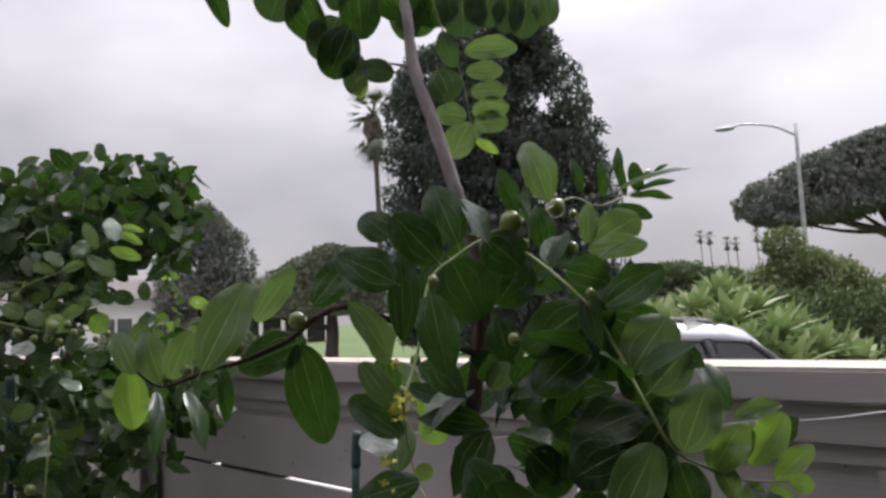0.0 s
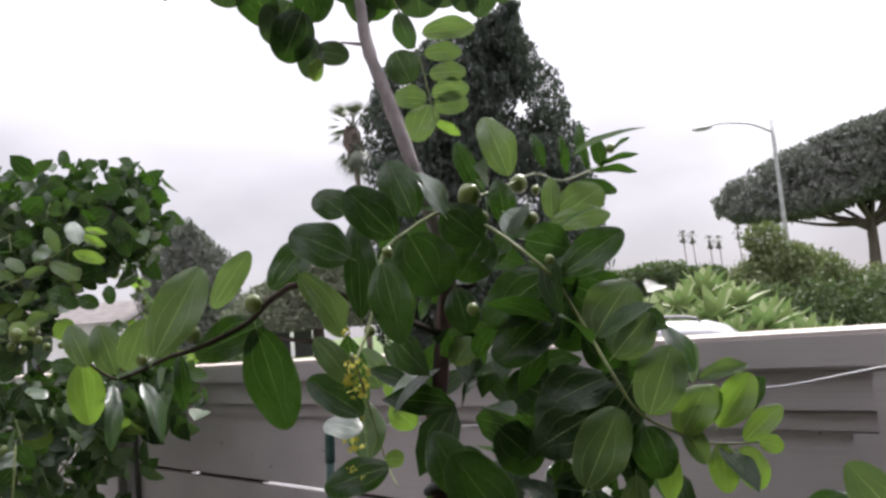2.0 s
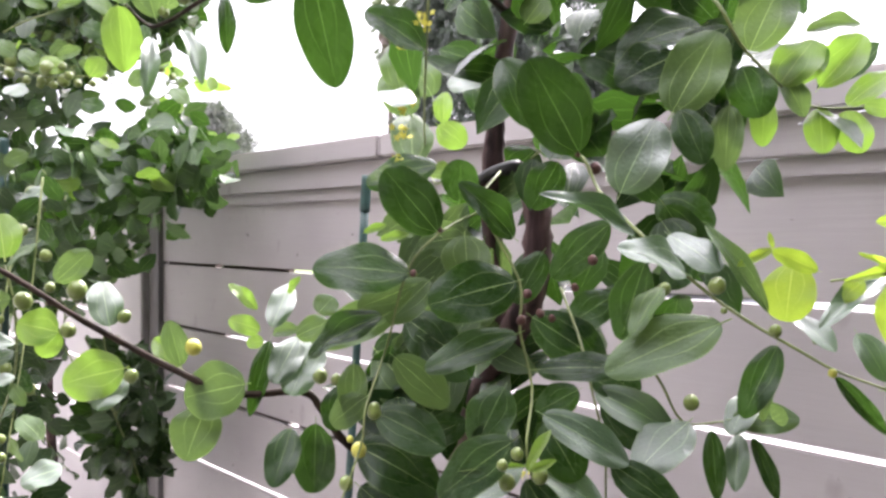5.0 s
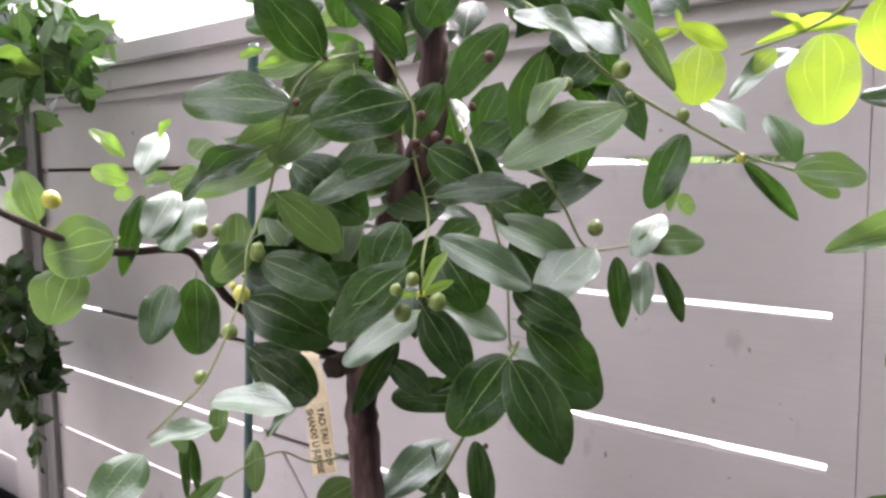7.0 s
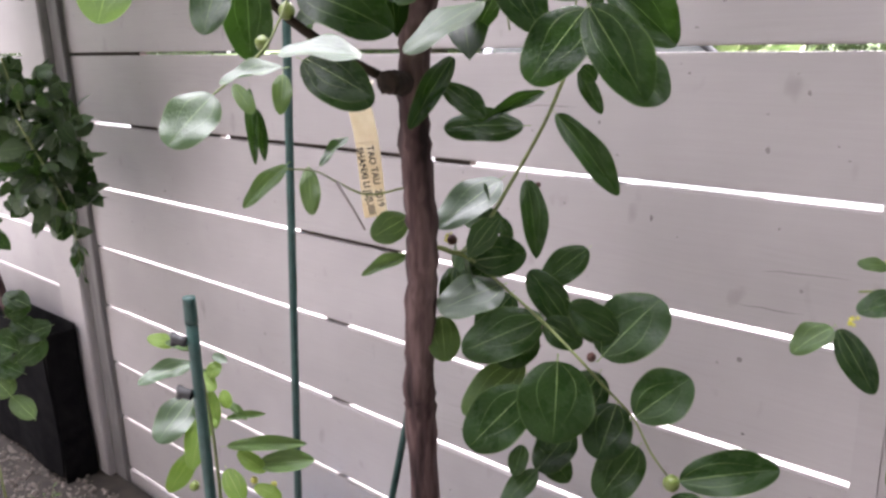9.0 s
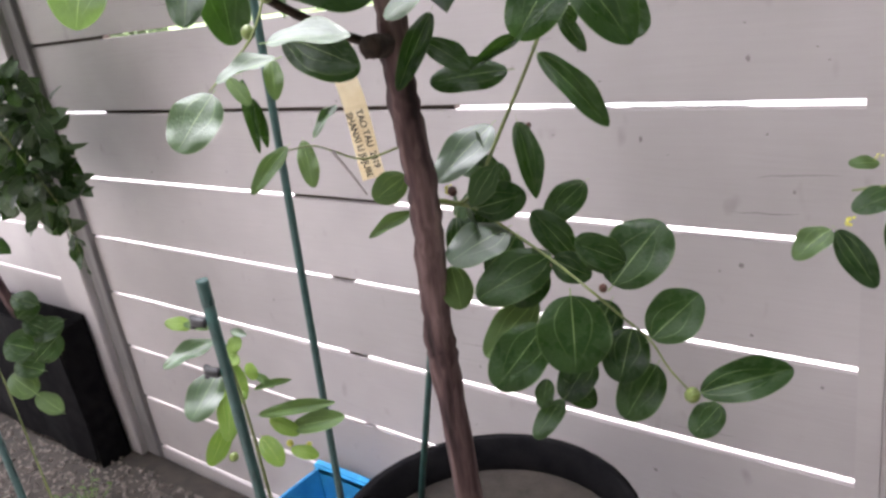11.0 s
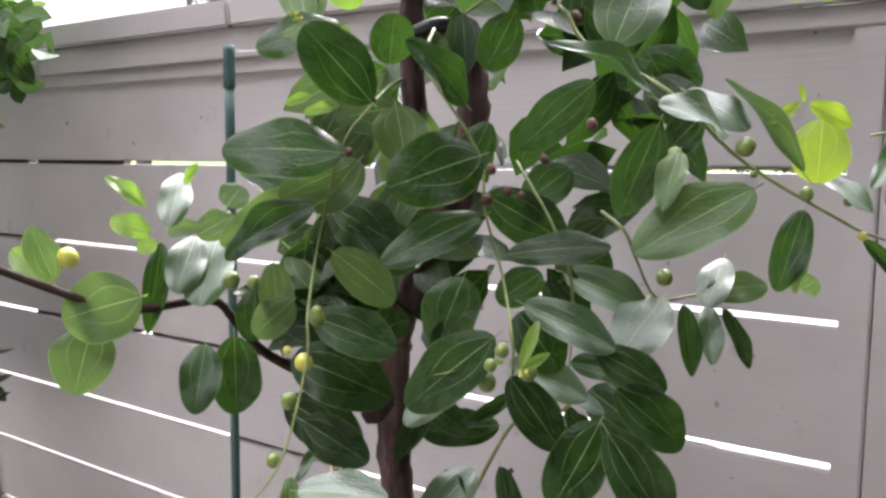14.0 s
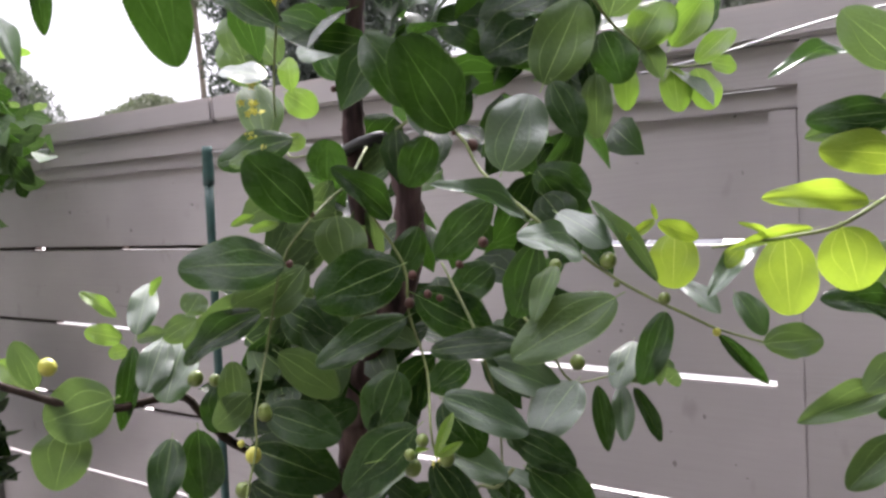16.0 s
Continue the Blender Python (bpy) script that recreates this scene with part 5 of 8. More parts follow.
leaf(neighbour, MID, (-0.107, 0.488, 0.998), (-0.124, 0.485, 1.007), 0.022, (0.386, -0.786, 0.483))
leaf(neighbour, DARK, (-0.098, 0.458, 0.958), (-0.116, 0.474, 0.985), 0.030, (-0.075, -0.880, 0.468))
leaf(neighbour, MID, (-0.105, 0.509, 1.068), (-0.127, 0.491, 1.071), 0.010, (0.565, -0.644, 0.516))

# lower leaves of the middle
leaf(jujube, MID, (-0.443, 0.235, 1.350), (-0.473, 0.205, 1.332), 0.025, (0.662, -0.738, 0.128))
leaf(jujube, DARK, (-0.467, 0.202, 1.228), (-0.410, 0.234, 1.199), 0.044, (0.609, -0.628, 0.485))
leaf(jujube, SHINY, (-0.390, 0.122, 1.188), (-0.346, 0.144, 1.185), 0.024, (0.442, -0.245, 0.863))
leaf(jujube, SHINY, (-0.365, 0.106, 1.180), (-0.388, 0.082, 1.173), 0.016, (0.405, -0.152, 0.902))
leaf(jujube, SHINY, (-0.388, 0.078, 1.168), (-0.388, 0.049, 1.145), 0.026, (0.719, -0.436, 0.540))
leaf(jujube, DARK, (-0.472, 0.212, 1.179), (-0.422, 0.221, 1.156), 0.031, (0.734, -0.650, 0.194))
leaf(jujube, SHINY, (-0.325, 0.240, 1.235), (-0.282, 0.260, 1.213), 0.026, (0.557, -0.477, 0.680))
leaf(jujube, SHINY, (-0.374, 0.285, 1.217), (-0.398, 0.230, 1.185), 0.027, (0.266, -0.566, 0.780))
leaf(jujube, DARK, (-0.437, 0.327, 1.179), (-0.447, 0.285, 1.126), 0.020, (0.676, -0.635, 0.374))
leaf(jujube, SOFT, (-0.318, 0.222, 1.241), (-0.355, 0.196, 1.235), 0.006, (0.404, -0.737, 0.541))
leaf(jujube, SOFT, (-0.295, 0.197, 1.248), (-0.295, 0.220, 1.269), 0.007, (0.464, -0.596, 0.655))
leaf(jujube, SOFT, (-0.297, 0.201, 1.246), (-0.285, 0.213, 1.253), 0.006, (0.593, -0.762, 0.262))
leaf(jujube, DARK, (-0.312, 0.217, 1.234), (-0.283, 0.222, 1.194), 0.027, (0.608, -0.708, 0.360))
leaf(jujube, DARK, (-0.267, 0.241, 1.207), (-0.280, 0.205, 1.168), 0.034, (0.603, -0.669, 0.435))
leaf(jujube, DARK, (-0.259, 0.231, 1.207), (-0.225, 0.233, 1.157), 0.033, (0.555, -0.755, 0.348))
leaf(jujube, DARK, (-0.264, 0.257, 1.222), (-0.231, 0.281, 1.185), 0.032, (0.738, -0.629, 0.244))
leaf(jujube, DARK, (-0.277, 0.260, 1.243), (-0.240, 0.276, 1.220), 0.025, (0.570, -0.718, 0.399))
leaf(jujube, DARK, (-0.423, 0.402, 1.118), (-0.473, 0.355, 1.118), 0.033, (0.556, -0.577, 0.598))
leaf(jujube, SHINY, (-0.324, 0.321, 1.191), (-0.298, 0.326, 1.178), 0.013, (0.465, -0.442, 0.767))
leaf(jujube, DARK, (-0.451, 0.255, 1.229), (-0.426, 0.278, 1.241), 0.026, (0.519, -0.781, 0.346))
leaf(jujube, DARK, (-0.362, 0.247, 1.253), (-0.372, 0.230, 1.235), 0.023, (0.592, -0.739, 0.321))
leaf(jujube, DARK, (-0.449, 0.251, 1.308), (-0.416, 0.275, 1.279), 0.040, (0.741, -0.531, 0.412))
leaf(jujube, DARK, (-0.321, 0.292, 1.300), (-0.286, 0.306, 1.281), 0.030, (0.494, -0.803, 0.332))
leaf(jujube, SHINY, (-0.566, 0.213, 1.302), (-0.549, 0.178, 1.268), 0.027, (0.656, -0.328, 0.680))
leaf(jujube, DARK, (-0.459, 0.340, 1.155), (-0.424, 0.350, 1.129), 0.025, (0.584, -0.536, 0.610))
leaf(jujube, DARK, (-0.420, 0.127, 1.155), (-0.416, 0.127, 1.124), 0.007, (0.871, -0.473, 0.132))
leaf(jujube, MID, (-0.423, 0.115, 1.170), (-0.409, 0.116, 1.153), 0.010, (0.733, -0.390, 0.558))

# low leaves
leaf(jujube, DARK, (-0.459, 0.393, 0.988), (-0.466, 0.351, 0.949), 0.037, (0.449, -0.647, 0.616))
leaf(jujube, DARK, (-0.436, 0.401, 0.963), (-0.444, 0.365, 0.932), 0.037, (0.459, -0.634, 0.622))
leaf(jujube, DARK, (-0.395, 0.382, 0.940), (-0.416, 0.352, 0.917), 0.035, (0.478, -0.723, 0.499))
leaf(jujube, DARK, (-0.466, 0.377, 1.006), (-0.442, 0.395, 0.989), 0.026, (0.700, -0.619, 0.356))
leaf(jujube, DARK, (-0.432, 0.374, 0.950), (-0.402, 0.384, 0.920), 0.043, (0.696, -0.490, 0.526))
leaf(jujube, DARK, (-0.354, 0.365, 0.904), (-0.325, 0.373, 0.872), 0.039, (0.681, -0.551, 0.483))
leaf(jujube, DARK, (-0.353, 0.373, 0.865), (-0.362, 0.336, 0.839), 0.035, (0.244, -0.587, 0.772))
leaf(jujube, DARK, (-0.364, 0.347, 0.851), (-0.341, 0.354, 0.828), 0.024, (0.630, -0.635, 0.448))
leaf(jujube, DARK, (-0.411, 0.416, 1.146), (-0.442, 0.366, 1.123), 0.013, (0.647, -0.612, 0.456))
leaf(jujube, DARK, (-0.321, 0.326, 1.170), (-0.314, 0.335, 1.161), 0.012, (0.810, -0.586, 0.030))
leaf(jujube, DARK, (-0.339, 0.352, 1.167), (-0.320, 0.353, 1.136), 0.013, (0.392, -0.895, 0.214))
leaf(jujube, DARK, (-0.414, 0.439, 1.125), (-0.356, 0.450, 1.056), 0.027, (0.631, -0.649, 0.424))
leaf(jujube, DARK, (-0.437, 0.428, 1.066), (-0.411, 0.406, 1.000), 0.025, (0.653, -0.597, 0.466))
leaf(jujube, SHINY, (-0.456, 0.412, 1.067), (-0.474, 0.344, 1.032), 0.038, (0.441, -0.508, 0.740))
leaf(jujube, DARK, (-0.445, 0.398, 1.034), (-0.433, 0.395, 1.012), 0.013, (0.533, -0.748, 0.396))
leaf(jujube, DARK, (-0.457, 0.372, 0.998), (-0.420, 0.402, 1.004), 0.037, (0.544, -0.745, 0.386))
leaf(jujube, SHINY, (-0.435, 0.386, 0.977), (-0.461, 0.328, 0.963), 0.044, (0.404, -0.382, 0.831))
leaf(jujube, DARK, (-0.387, 0.381, 0.957), (-0.434, 0.326, 0.931), 0.046, (0.438, -0.658, 0.613))
leaf(jujube, DARK, (-0.364, 0.383, 0.956), (-0.399, 0.377, 0.998), 0.030, (0.605, -0.694, 0.391))
leaf(jujube, DARK, (-0.316, 0.383, 0.957), (-0.349, 0.361, 0.979), 0.028, (0.674, -0.644, 0.362))
leaf(jujube, DARK, (-0.322, 0.367, 0.943), (-0.299, 0.420, 0.982), 0.057, (0.266, -0.642, 0.719))
leaf(jujube, DARK, (-0.351, 0.348, 0.937), (-0.337, 0.321, 0.879), 0.063, (0.603, -0.660, 0.447))
leaf(jujube, DARK, (-0.354, 0.371, 0.980), (-0.317, 0.385, 0.947), 0.030, (0.545, -0.786, 0.292))
leaf(jujube, DARK, (-0.478, 0.369, 0.990), (-0.465, 0.343, 0.951), 0.021, (0.608, -0.558, 0.565))
leaf(jujube, DARK, (-0.375, 0.363, 0.961), (-0.344, 0.373, 0.944), 0.028, (0.503, -0.727, 0.469))
leaf(jujube, DARK, (-0.333, 0.383, 0.919), (-0.341, 0.352, 0.886), 0.039, (0.477, -0.685, 0.550))
leaf(jujube, DARK, (-0.379, 0.344, 0.905), (-0.402, 0.294, 0.865), 0.048, (0.533, -0.665, 0.524))
leaf(jujube, DARK, (-0.312, 0.376, 0.900), (-0.311, 0.345, 0.864), 0.041, (0.400, -0.693, 0.600))
leaf(jujube, DARK, (-0.295, 0.383, 0.864), (-0.311, 0.348, 0.826), 0.039, (0.318, -0.763, 0.562))
leaf(jujube, DARK, (-0.289, 0.363, 0.901), (-0.262, 0.402, 0.928), 0.044, (0.367, -0.680, 0.634))
leaf(jujube, DARK, (-0.244, 0.350, 0.868), (-0.188, 0.401, 0.875), 0.034, (0.440, -0.578, 0.687))
leaf(jujube, MID, (-0.403, 0.373, 0.914), (-0.431, 0.322, 0.875), 0.036, (0.414, -0.685, 0.600))
leaf(jujube, DARK, (-0.370, 0.326, 0.864), (-0.370, 0.313, 0.842), 0.017, (0.363, -0.801, 0.477))
leaf(jujube, DARK, (-0.362, 0.335, 0.841), (-0.372, 0.299, 0.820), 0.021, (0.292, -0.535, 0.793))
leaf(jujube, MID, (-0.504, 0.338, 1.038), (-0.523, 0.311, 1.022), 0.029, (0.640, -0.673, 0.371))
leaf(jujube, MID, (-0.501, 0.334, 1.005), (-0.531, 0.303, 0.988), 0.014, (0.407, -0.704, 0.581))
leaf(jujube, MID, (-0.443, 0.163, 1.115), (-0.454, 0.134, 1.090), 0.013, (0.584, -0.656, 0.478))
leaf(jujube, MID, (-0.543, 0.262, 1.091), (-0.522, 0.245, 1.056), 0.017, (0.643, -0.453, 0.617))
leaf(jujube, SHINY, (-0.543, 0.274, 1.091), (-0.542, 0.307, 1.112), 0.010, (0.435, -0.482, 0.760))
leaf(jujube, DARK, (-0.426, 0.127, 1.167), (-0.412, 0.117, 1.124), 0.007, (0.699, -0.613, 0.369))
leaf(jujube, MID, (-0.425, 0.152, 1.174), (-0.416, 0.141, 1.151), 0.012, (0.740, -0.455, 0.495))
leaf(jujube, DARK, (-0.379, 0.438, 1.007), (-0.405, 0.405, 0.978), 0.031, (0.458, -0.761, 0.460))
leaf(jujube, DARK, (-0.242, 0.387, 0.836), (-0.255, 0.357, 0.821), 0.027, (0.405, -0.554, 0.727))
leaf(jujube, MID, (-0.478, 0.350, 0.947), (-0.463, 0.338, 0.910), 0.031, (0.685, -0.562, 0.464))

# upper leaves
leaf(jujube, MID, (-0.540, 0.108, 1.586), (-0.550, 0.159, 1.662), 0.042, (0.832, -0.499, 0.244))
leaf(jujube, MID, (-0.585, 0.186, 1.625), (-0.540, 0.202, 1.673), 0.026, (0.764, -0.640, 0.081))
leaf(jujube, DARK, (-0.521, 0.193, 1.603), (-0.520, 0.219, 1.510), 0.046, (0.789, -0.595, 0.151))
leaf(jujube, DARK, (-0.536, 0.221, 1.639), (-0.530, 0.268, 1.687), 0.036, (0.724, -0.632, 0.277))
leaf(jujube, DARK, (-0.394, 0.275, 1.685), (-0.424, 0.277, 1.741), 0.038, (0.720, -0.664, 0.203))
leaf(jujube, MID, (-0.396, 0.410, 1.733), (-0.423, 0.412, 1.800), 0.036, (0.736, -0.670, 0.098))
leaf(jujube, DARK, (-0.414, 0.226, 1.603), (-0.435, 0.245, 1.691), 0.028, (0.824, -0.566, 0.040))
leaf(jujube, MID, (-0.362, 0.134, 1.634), (-0.368, 0.174, 1.588), 0.024, (0.840, -0.445, 0.312))
leaf(jujube, DARK, (-0.283, 0.328, 1.624), (-0.245, 0.360, 1.654), 0.033, (0.621, -0.616, 0.486))
leaf(jujube, SHINY, (-0.477, 0.351, 1.537), (-0.502, 0.328, 1.524), 0.038, (0.491, -0.512, 0.704))
leaf(jujube, DARK, (-0.302, 0.365, 1.615), (-0.270, 0.395, 1.593), 0.045, (0.712, -0.700, 0.062))
leaf(jujube, DARK, (-0.329, 0.359, 1.597), (-0.299, 0.389, 1.569), 0.050, (0.747, -0.655, 0.114))
leaf(jujube, DARK, (-0.330, 0.348, 1.637), (-0.302, 0.365, 1.605), 0.045, (0.647, -0.739, 0.186))
leaf(jujube, DARK, (-0.294, 0.366, 1.577), (-0.273, 0.389, 1.547), 0.044, (0.753, -0.657, 0.029))
leaf(jujube, SHINY, (-0.373, 0.292, 1.685), (-0.406, 0.294, 1.729), 0.020, (0.695, -0.491, 0.526))
leaf(jujube, DARK, (-0.399, 0.256, 1.669), (-0.427, 0.230, 1.712), 0.040, (0.756, -0.644, 0.118))
leaf(jujube, DARK, (-0.409, 0.215, 1.652), (-0.443, 0.182, 1.677), 0.041, (0.773, -0.515, 0.371))
leaf(jujube, DARK, (-0.524, 0.203, 1.607), (-0.569, 0.158, 1.583), 0.039, (0.598, -0.752, 0.277))
leaf(jujube, MID, (-0.650, 0.096, 1.582), (-0.678, 0.091, 1.622), 0.024, (0.723, -0.530, 0.442))
leaf(jujube, MID, (-0.640, 0.118, 1.573), (-0.656, 0.109, 1.620), 0.031, (0.890, -0.397, 0.225))
leaf(jujube, MID, (-0.621, 0.118, 1.575), (-0.608, 0.132, 1.620), 0.027, (0.806, -0.590, -0.045))
leaf(jujube, SOFT, (-0.674, 0.100, 1.585), (-0.670, 0.104, 1.528), 0.033, (0.960, -0.278, 0.045))
leaf(jujube, SHINY, (-0.665, 0.125, 1.564), (-0.638, 0.110, 1.506), 0.016, (0.874, -0.169, 0.455))
leaf(jujube, SHINY, (-0.626, 0.136, 1.564), (-0.586, 0.134, 1.512), 0.017, (0.785, -0.130, 0.606))
leaf(jujube, DARK, (-0.580, 0.150, 1.585), (-0.572, 0.148, 1.536), 0.015, (0.926, -0.342, 0.162))
leaf(jujube, DARK, (-0.416, 0.222, 1.525), (-0.454, 0.197, 1.557), 0.030, (0.722, -0.578, 0.380))
leaf(jujube, SHINY, (-0.487, 0.275, 1.502), (-0.520, 0.259, 1.512), 0.034, (0.438, -0.339, 0.833))
leaf(jujube, DARK, (-0.526, 0.337, 1.457), (-0.576, 0.292, 1.439), 0.039, (0.467, -0.723, 0.509))
leaf(jujube, DARK, (-0.406, 0.279, 1.671), (-0.385, 0.291, 1.618), 0.056, (0.762, -0.628, 0.158))
leaf(jujube, DARK, (-0.333, 0.182, 1.639), (-0.313, 0.177, 1.581), 0.030, (0.618, -0.735, 0.280))
leaf(jujube, DARK, (-0.301, 0.333, 1.626), (-0.338, 0.291, 1.590), 0.044, (0.591, -0.758, 0.274))
leaf(jujube, DARK, (-0.299, 0.335, 1.598), (-0.324, 0.285, 1.558), 0.044, (0.594, -0.661, 0.458))
leaf(jujube, DARK, (-0.383, 0.345, 1.712), (-0.398, 0.340, 1.758), 0.019, (0.588, -0.805, 0.082))
leaf(jujube, DARK, (-0.391, 0.393, 1.682), (-0.399, 0.395, 1.728), 0.026, (0.682, -0.716, 0.150))
leaf(jujube, MID, (-0.396, 0.473, 1.691), (-0.399, 0.481, 1.736), 0.021, (0.563, -0.805, 0.188))
leaf(jujube, MID, (-0.398, 0.485, 1.692), (-0.361, 0.518, 1.720), 0.043, (0.572, -0.800, 0.181))
leaf(jujube, MID, (-0.369, 0.432, 1.681), (-0.325, 0.472, 1.685), 0.026, (0.629, -0.719, 0.296))
leaf(jujube, DARK, (-0.418, 0.562, 1.740), (-0.390, 0.595, 1.726), 0.018, (0.781, -0.598, 0.179))
leaf(jujube, DARK, (-0.397, 0.579, 1.755), (-0.402, 0.579, 1.791), 0.018, (0.560, -0.826, 0.061))
leaf(jujube, DARK, (-0.399, 0.578, 1.758), (-0.364, 0.606, 1.766), 0.008, (0.581, -0.789, 0.199))
leaf(jujube, DARK, (-0.410, 0.580, 1.753), (-0.371, 0.611, 1.747), 0.011, (0.629, -0.711, 0.314))
leaf(jujube, DARK, (-0.379, 0.575, 1.770), (-0.363, 0.589, 1.783), 0.005, (0.492, -0.834, 0.252))
leaf(jujube, DARK, (-0.407, 0.524, 1.745), (-0.409, 0.521, 1.788), 0.011, (0.680, -0.733, 0.003))
leaf(jujube, DARK, (-0.395, 0.546, 1.749), (-0.408, 0.556, 1.808), 0.012, (0.275, -0.938, 0.211))
leaf(jujube, DARK, (-0.412, 0.489, 1.750), (-0.426, 0.492, 1.791), 0.013, (0.627, -0.738, 0.250))
leaf(jujube, DARK, (-0.390, 0.307, 1.691), (-0.366, 0.328, 1.662), 0.043, (0.742, -0.656, 0.140))
leaf(jujube, SHINY, (-0.366, 0.362, 1.688), (-0.345, 0.371, 1.665), 0.036, (0.704, -0.561, 0.435))
leaf(jujube, MID, (-0.269, 0.342, 1.573), (-0.253, 0.375, 1.614), 0.047, (0.469, -0.769, 0.433))
leaf(jujube, MID, (-0.252, 0.338, 1.556), (-0.234, 0.369, 1.587), 0.037, (0.624, -0.698, 0.351))
leaf(jujube, MID, (-0.225, 0.336, 1.512), (-0.214, 0.359, 1.561), 0.039, (0.427, -0.858, 0.287))
leaf(jujube, SOFT, (-0.220, 0.369, 1.493), (-0.207, 0.395, 1.527), 0.033, (0.299, -0.817, 0.493))
leaf(jujube, DARK, (-0.265, 0.346, 1.541), (-0.304, 0.302, 1.518), 0.044, (0.433, -0.692, 0.577))
leaf(jujube, SHINY, (-0.204, 0.372, 1.540), (-0.227, 0.374, 1.577), 0.018, (0.601, -0.682, 0.417))
leaf(jujube, MID, (-0.211, 0.392, 1.533), (-0.186, 0.426, 1.540), 0.015, (0.641, -0.562, 0.523))
leaf(jujube, DARK, (-0.351, 0.274, 1.620), (-0.341, 0.274, 1.583), 0.028, (0.754, -0.624, 0.207))
leaf(jujube, DARK, (-0.395, 0.360, 1.493), (-0.372, 0.386, 1.456), 0.048, (0.821, -0.560, 0.110))
leaf(jujube, MID, (-0.390, 0.304, 1.556), (-0.383, 0.321, 1.579), 0.025, (0.607, -0.720, 0.338))
leaf(jujube, DARK, (-0.322, 0.332, 1.656), (-0.294, 0.356, 1.644), 0.039, (0.675, -0.728, 0.120))
leaf(jujube, DARK, (-0.384, 0.354, 1.671), (-0.395, 0.324, 1.630), 0.047, (0.699, -0.654, 0.288))
leaf(jujube, DARK, (-0.265, 0.313, 1.512), (-0.294, 0.286, 1.492), 0.039, (0.543, -0.786, 0.296))
leaf(jujube, DARK, (-0.331, 0.378, 1.516), (-0.368, 0.346, 1.537), 0.047, (0.725, -0.591, 0.353))
leaf(jujube, DARK, (-0.246, 0.350, 1.534), (-0.265, 0.326, 1.492), 0.044, (0.473, -0.840, 0.265))
leaf(jujube, DARK, (-0.449, 0.388, 1.468), (-0.466, 0.355, 1.433), 0.045, (0.627, -0.690, 0.362))
leaf(jujube, DARK, (-0.449, 0.245, 1.695), (-0.471, 0.231, 1.717), 0.033, (0.738, -0.548, 0.394))
leaf(jujube, MID, (-0.394, 0.164, 1.590), (-0.376, 0.181, 1.555), 0.022, (0.868, -0.437, 0.236))
leaf(jujube, DARK, (-0.264, 0.341, 1.486), (-0.242, 0.369, 1.470), 0.042, (0.823, -0.455, 0.339))

# lit spray low on the drooping twig
leaf(jujube, SOFT, (-0.205, 0.401, 1.494), (-0.186, 0.429, 1.532), 0.028, (0.578, -0.767, 0.279))
leaf(jujube, SOFT, (-0.192, 0.415, 1.482), (-0.171, 0.442, 1.506), 0.020, (0.382, -0.768, 0.513))
leaf(jujube, SOFT, (-0.182, 0.419, 1.481), (-0.167, 0.428, 1.476), 0.015, (0.570, -0.758, 0.317))
leaf(jujube, SOFT, (-0.207, 0.406, 1.481), (-0.198, 0.389, 1.447), 0.023, (0.408, -0.774, 0.484))
leaf(jujube, SOFT, (-0.192, 0.414, 1.478), (-0.180, 0.407, 1.447), 0.024, (0.496, -0.777, 0.388))
leaf(jujube, SOFT, (-0.218, 0.380, 1.496), (-0.205, 0.406, 1.526), 0.027, (0.529, -0.741, 0.413))
leaf(jujube, SOFT, (-0.222, 0.352, 1.485), (-0.219, 0.343, 1.449), 0.018, (0.576, -0.781, 0.241))
leaf(jujube, MID, (-0.226, 0.310, 1.473), (-0.226, 0.306, 1.431), 0.021, (0.391, -0.915, 0.096))
leaf(jujube, DARK, (-0.241, 0.277, 1.468), (-0.224, 0.276, 1.433), 0.024, (0.523, -0.803, 0.285))
leaf(jujube, DARK, (-0.231, 0.338, 1.503), (-0.217, 0.335, 1.467), 0.032, (0.535, -0.788, 0.303))
leaf(jujube, MID, (-0.249, 0.281, 1.468), (-0.232, 0.307, 1.521), 0.039, (0.519, -0.818, 0.247))
leaf(jujube, DARK, (-0.265, 0.290, 1.412), (-0.232, 0.306, 1.396), 0.032, (0.555, -0.737, 0.386))
leaf(jujube, DARK, (-0.254, 0.282, 1.409), (-0.233, 0.301, 1.366), 0.028, (0.660, -0.751, 0.003))
leaf(jujube, MID, (-0.220, 0.377, 1.500), (-0.205, 0.375, 1.470), 0.018, (0.562, -0.759, 0.328))

# leaves of the top
leaf(jujube, MID, (-0.563, 0.475, 1.946), (-0.519, 0.524, 1.949), 0.031, (0.736, -0.675, 0.051))
leaf(jujube, MID, (-0.562, 0.475, 1.920), (-0.535, 0.514, 1.923), 0.026, (0.815, -0.564, 0.129))
leaf(jujube, MID, (-0.565, 0.484, 1.898), (-0.531, 0.513, 1.896), 0.028, (0.642, -0.739, 0.201))
leaf(jujube, MID, (-0.566, 0.486, 1.873), (-0.531, 0.516, 1.876), 0.030, (0.658, -0.752, -0.044))
leaf(jujube, MID, (-0.564, 0.486, 1.858), (-0.535, 0.517, 1.860), 0.031, (0.719, -0.683, 0.126))
leaf(jujube, MID, (-0.568, 0.478, 1.866), (-0.599, 0.453, 1.874), 0.032, (0.646, -0.739, 0.188))
leaf(jujube, MID, (-0.571, 0.486, 1.861), (-0.584, 0.465, 1.816), 0.042, (0.514, -0.825, 0.237))
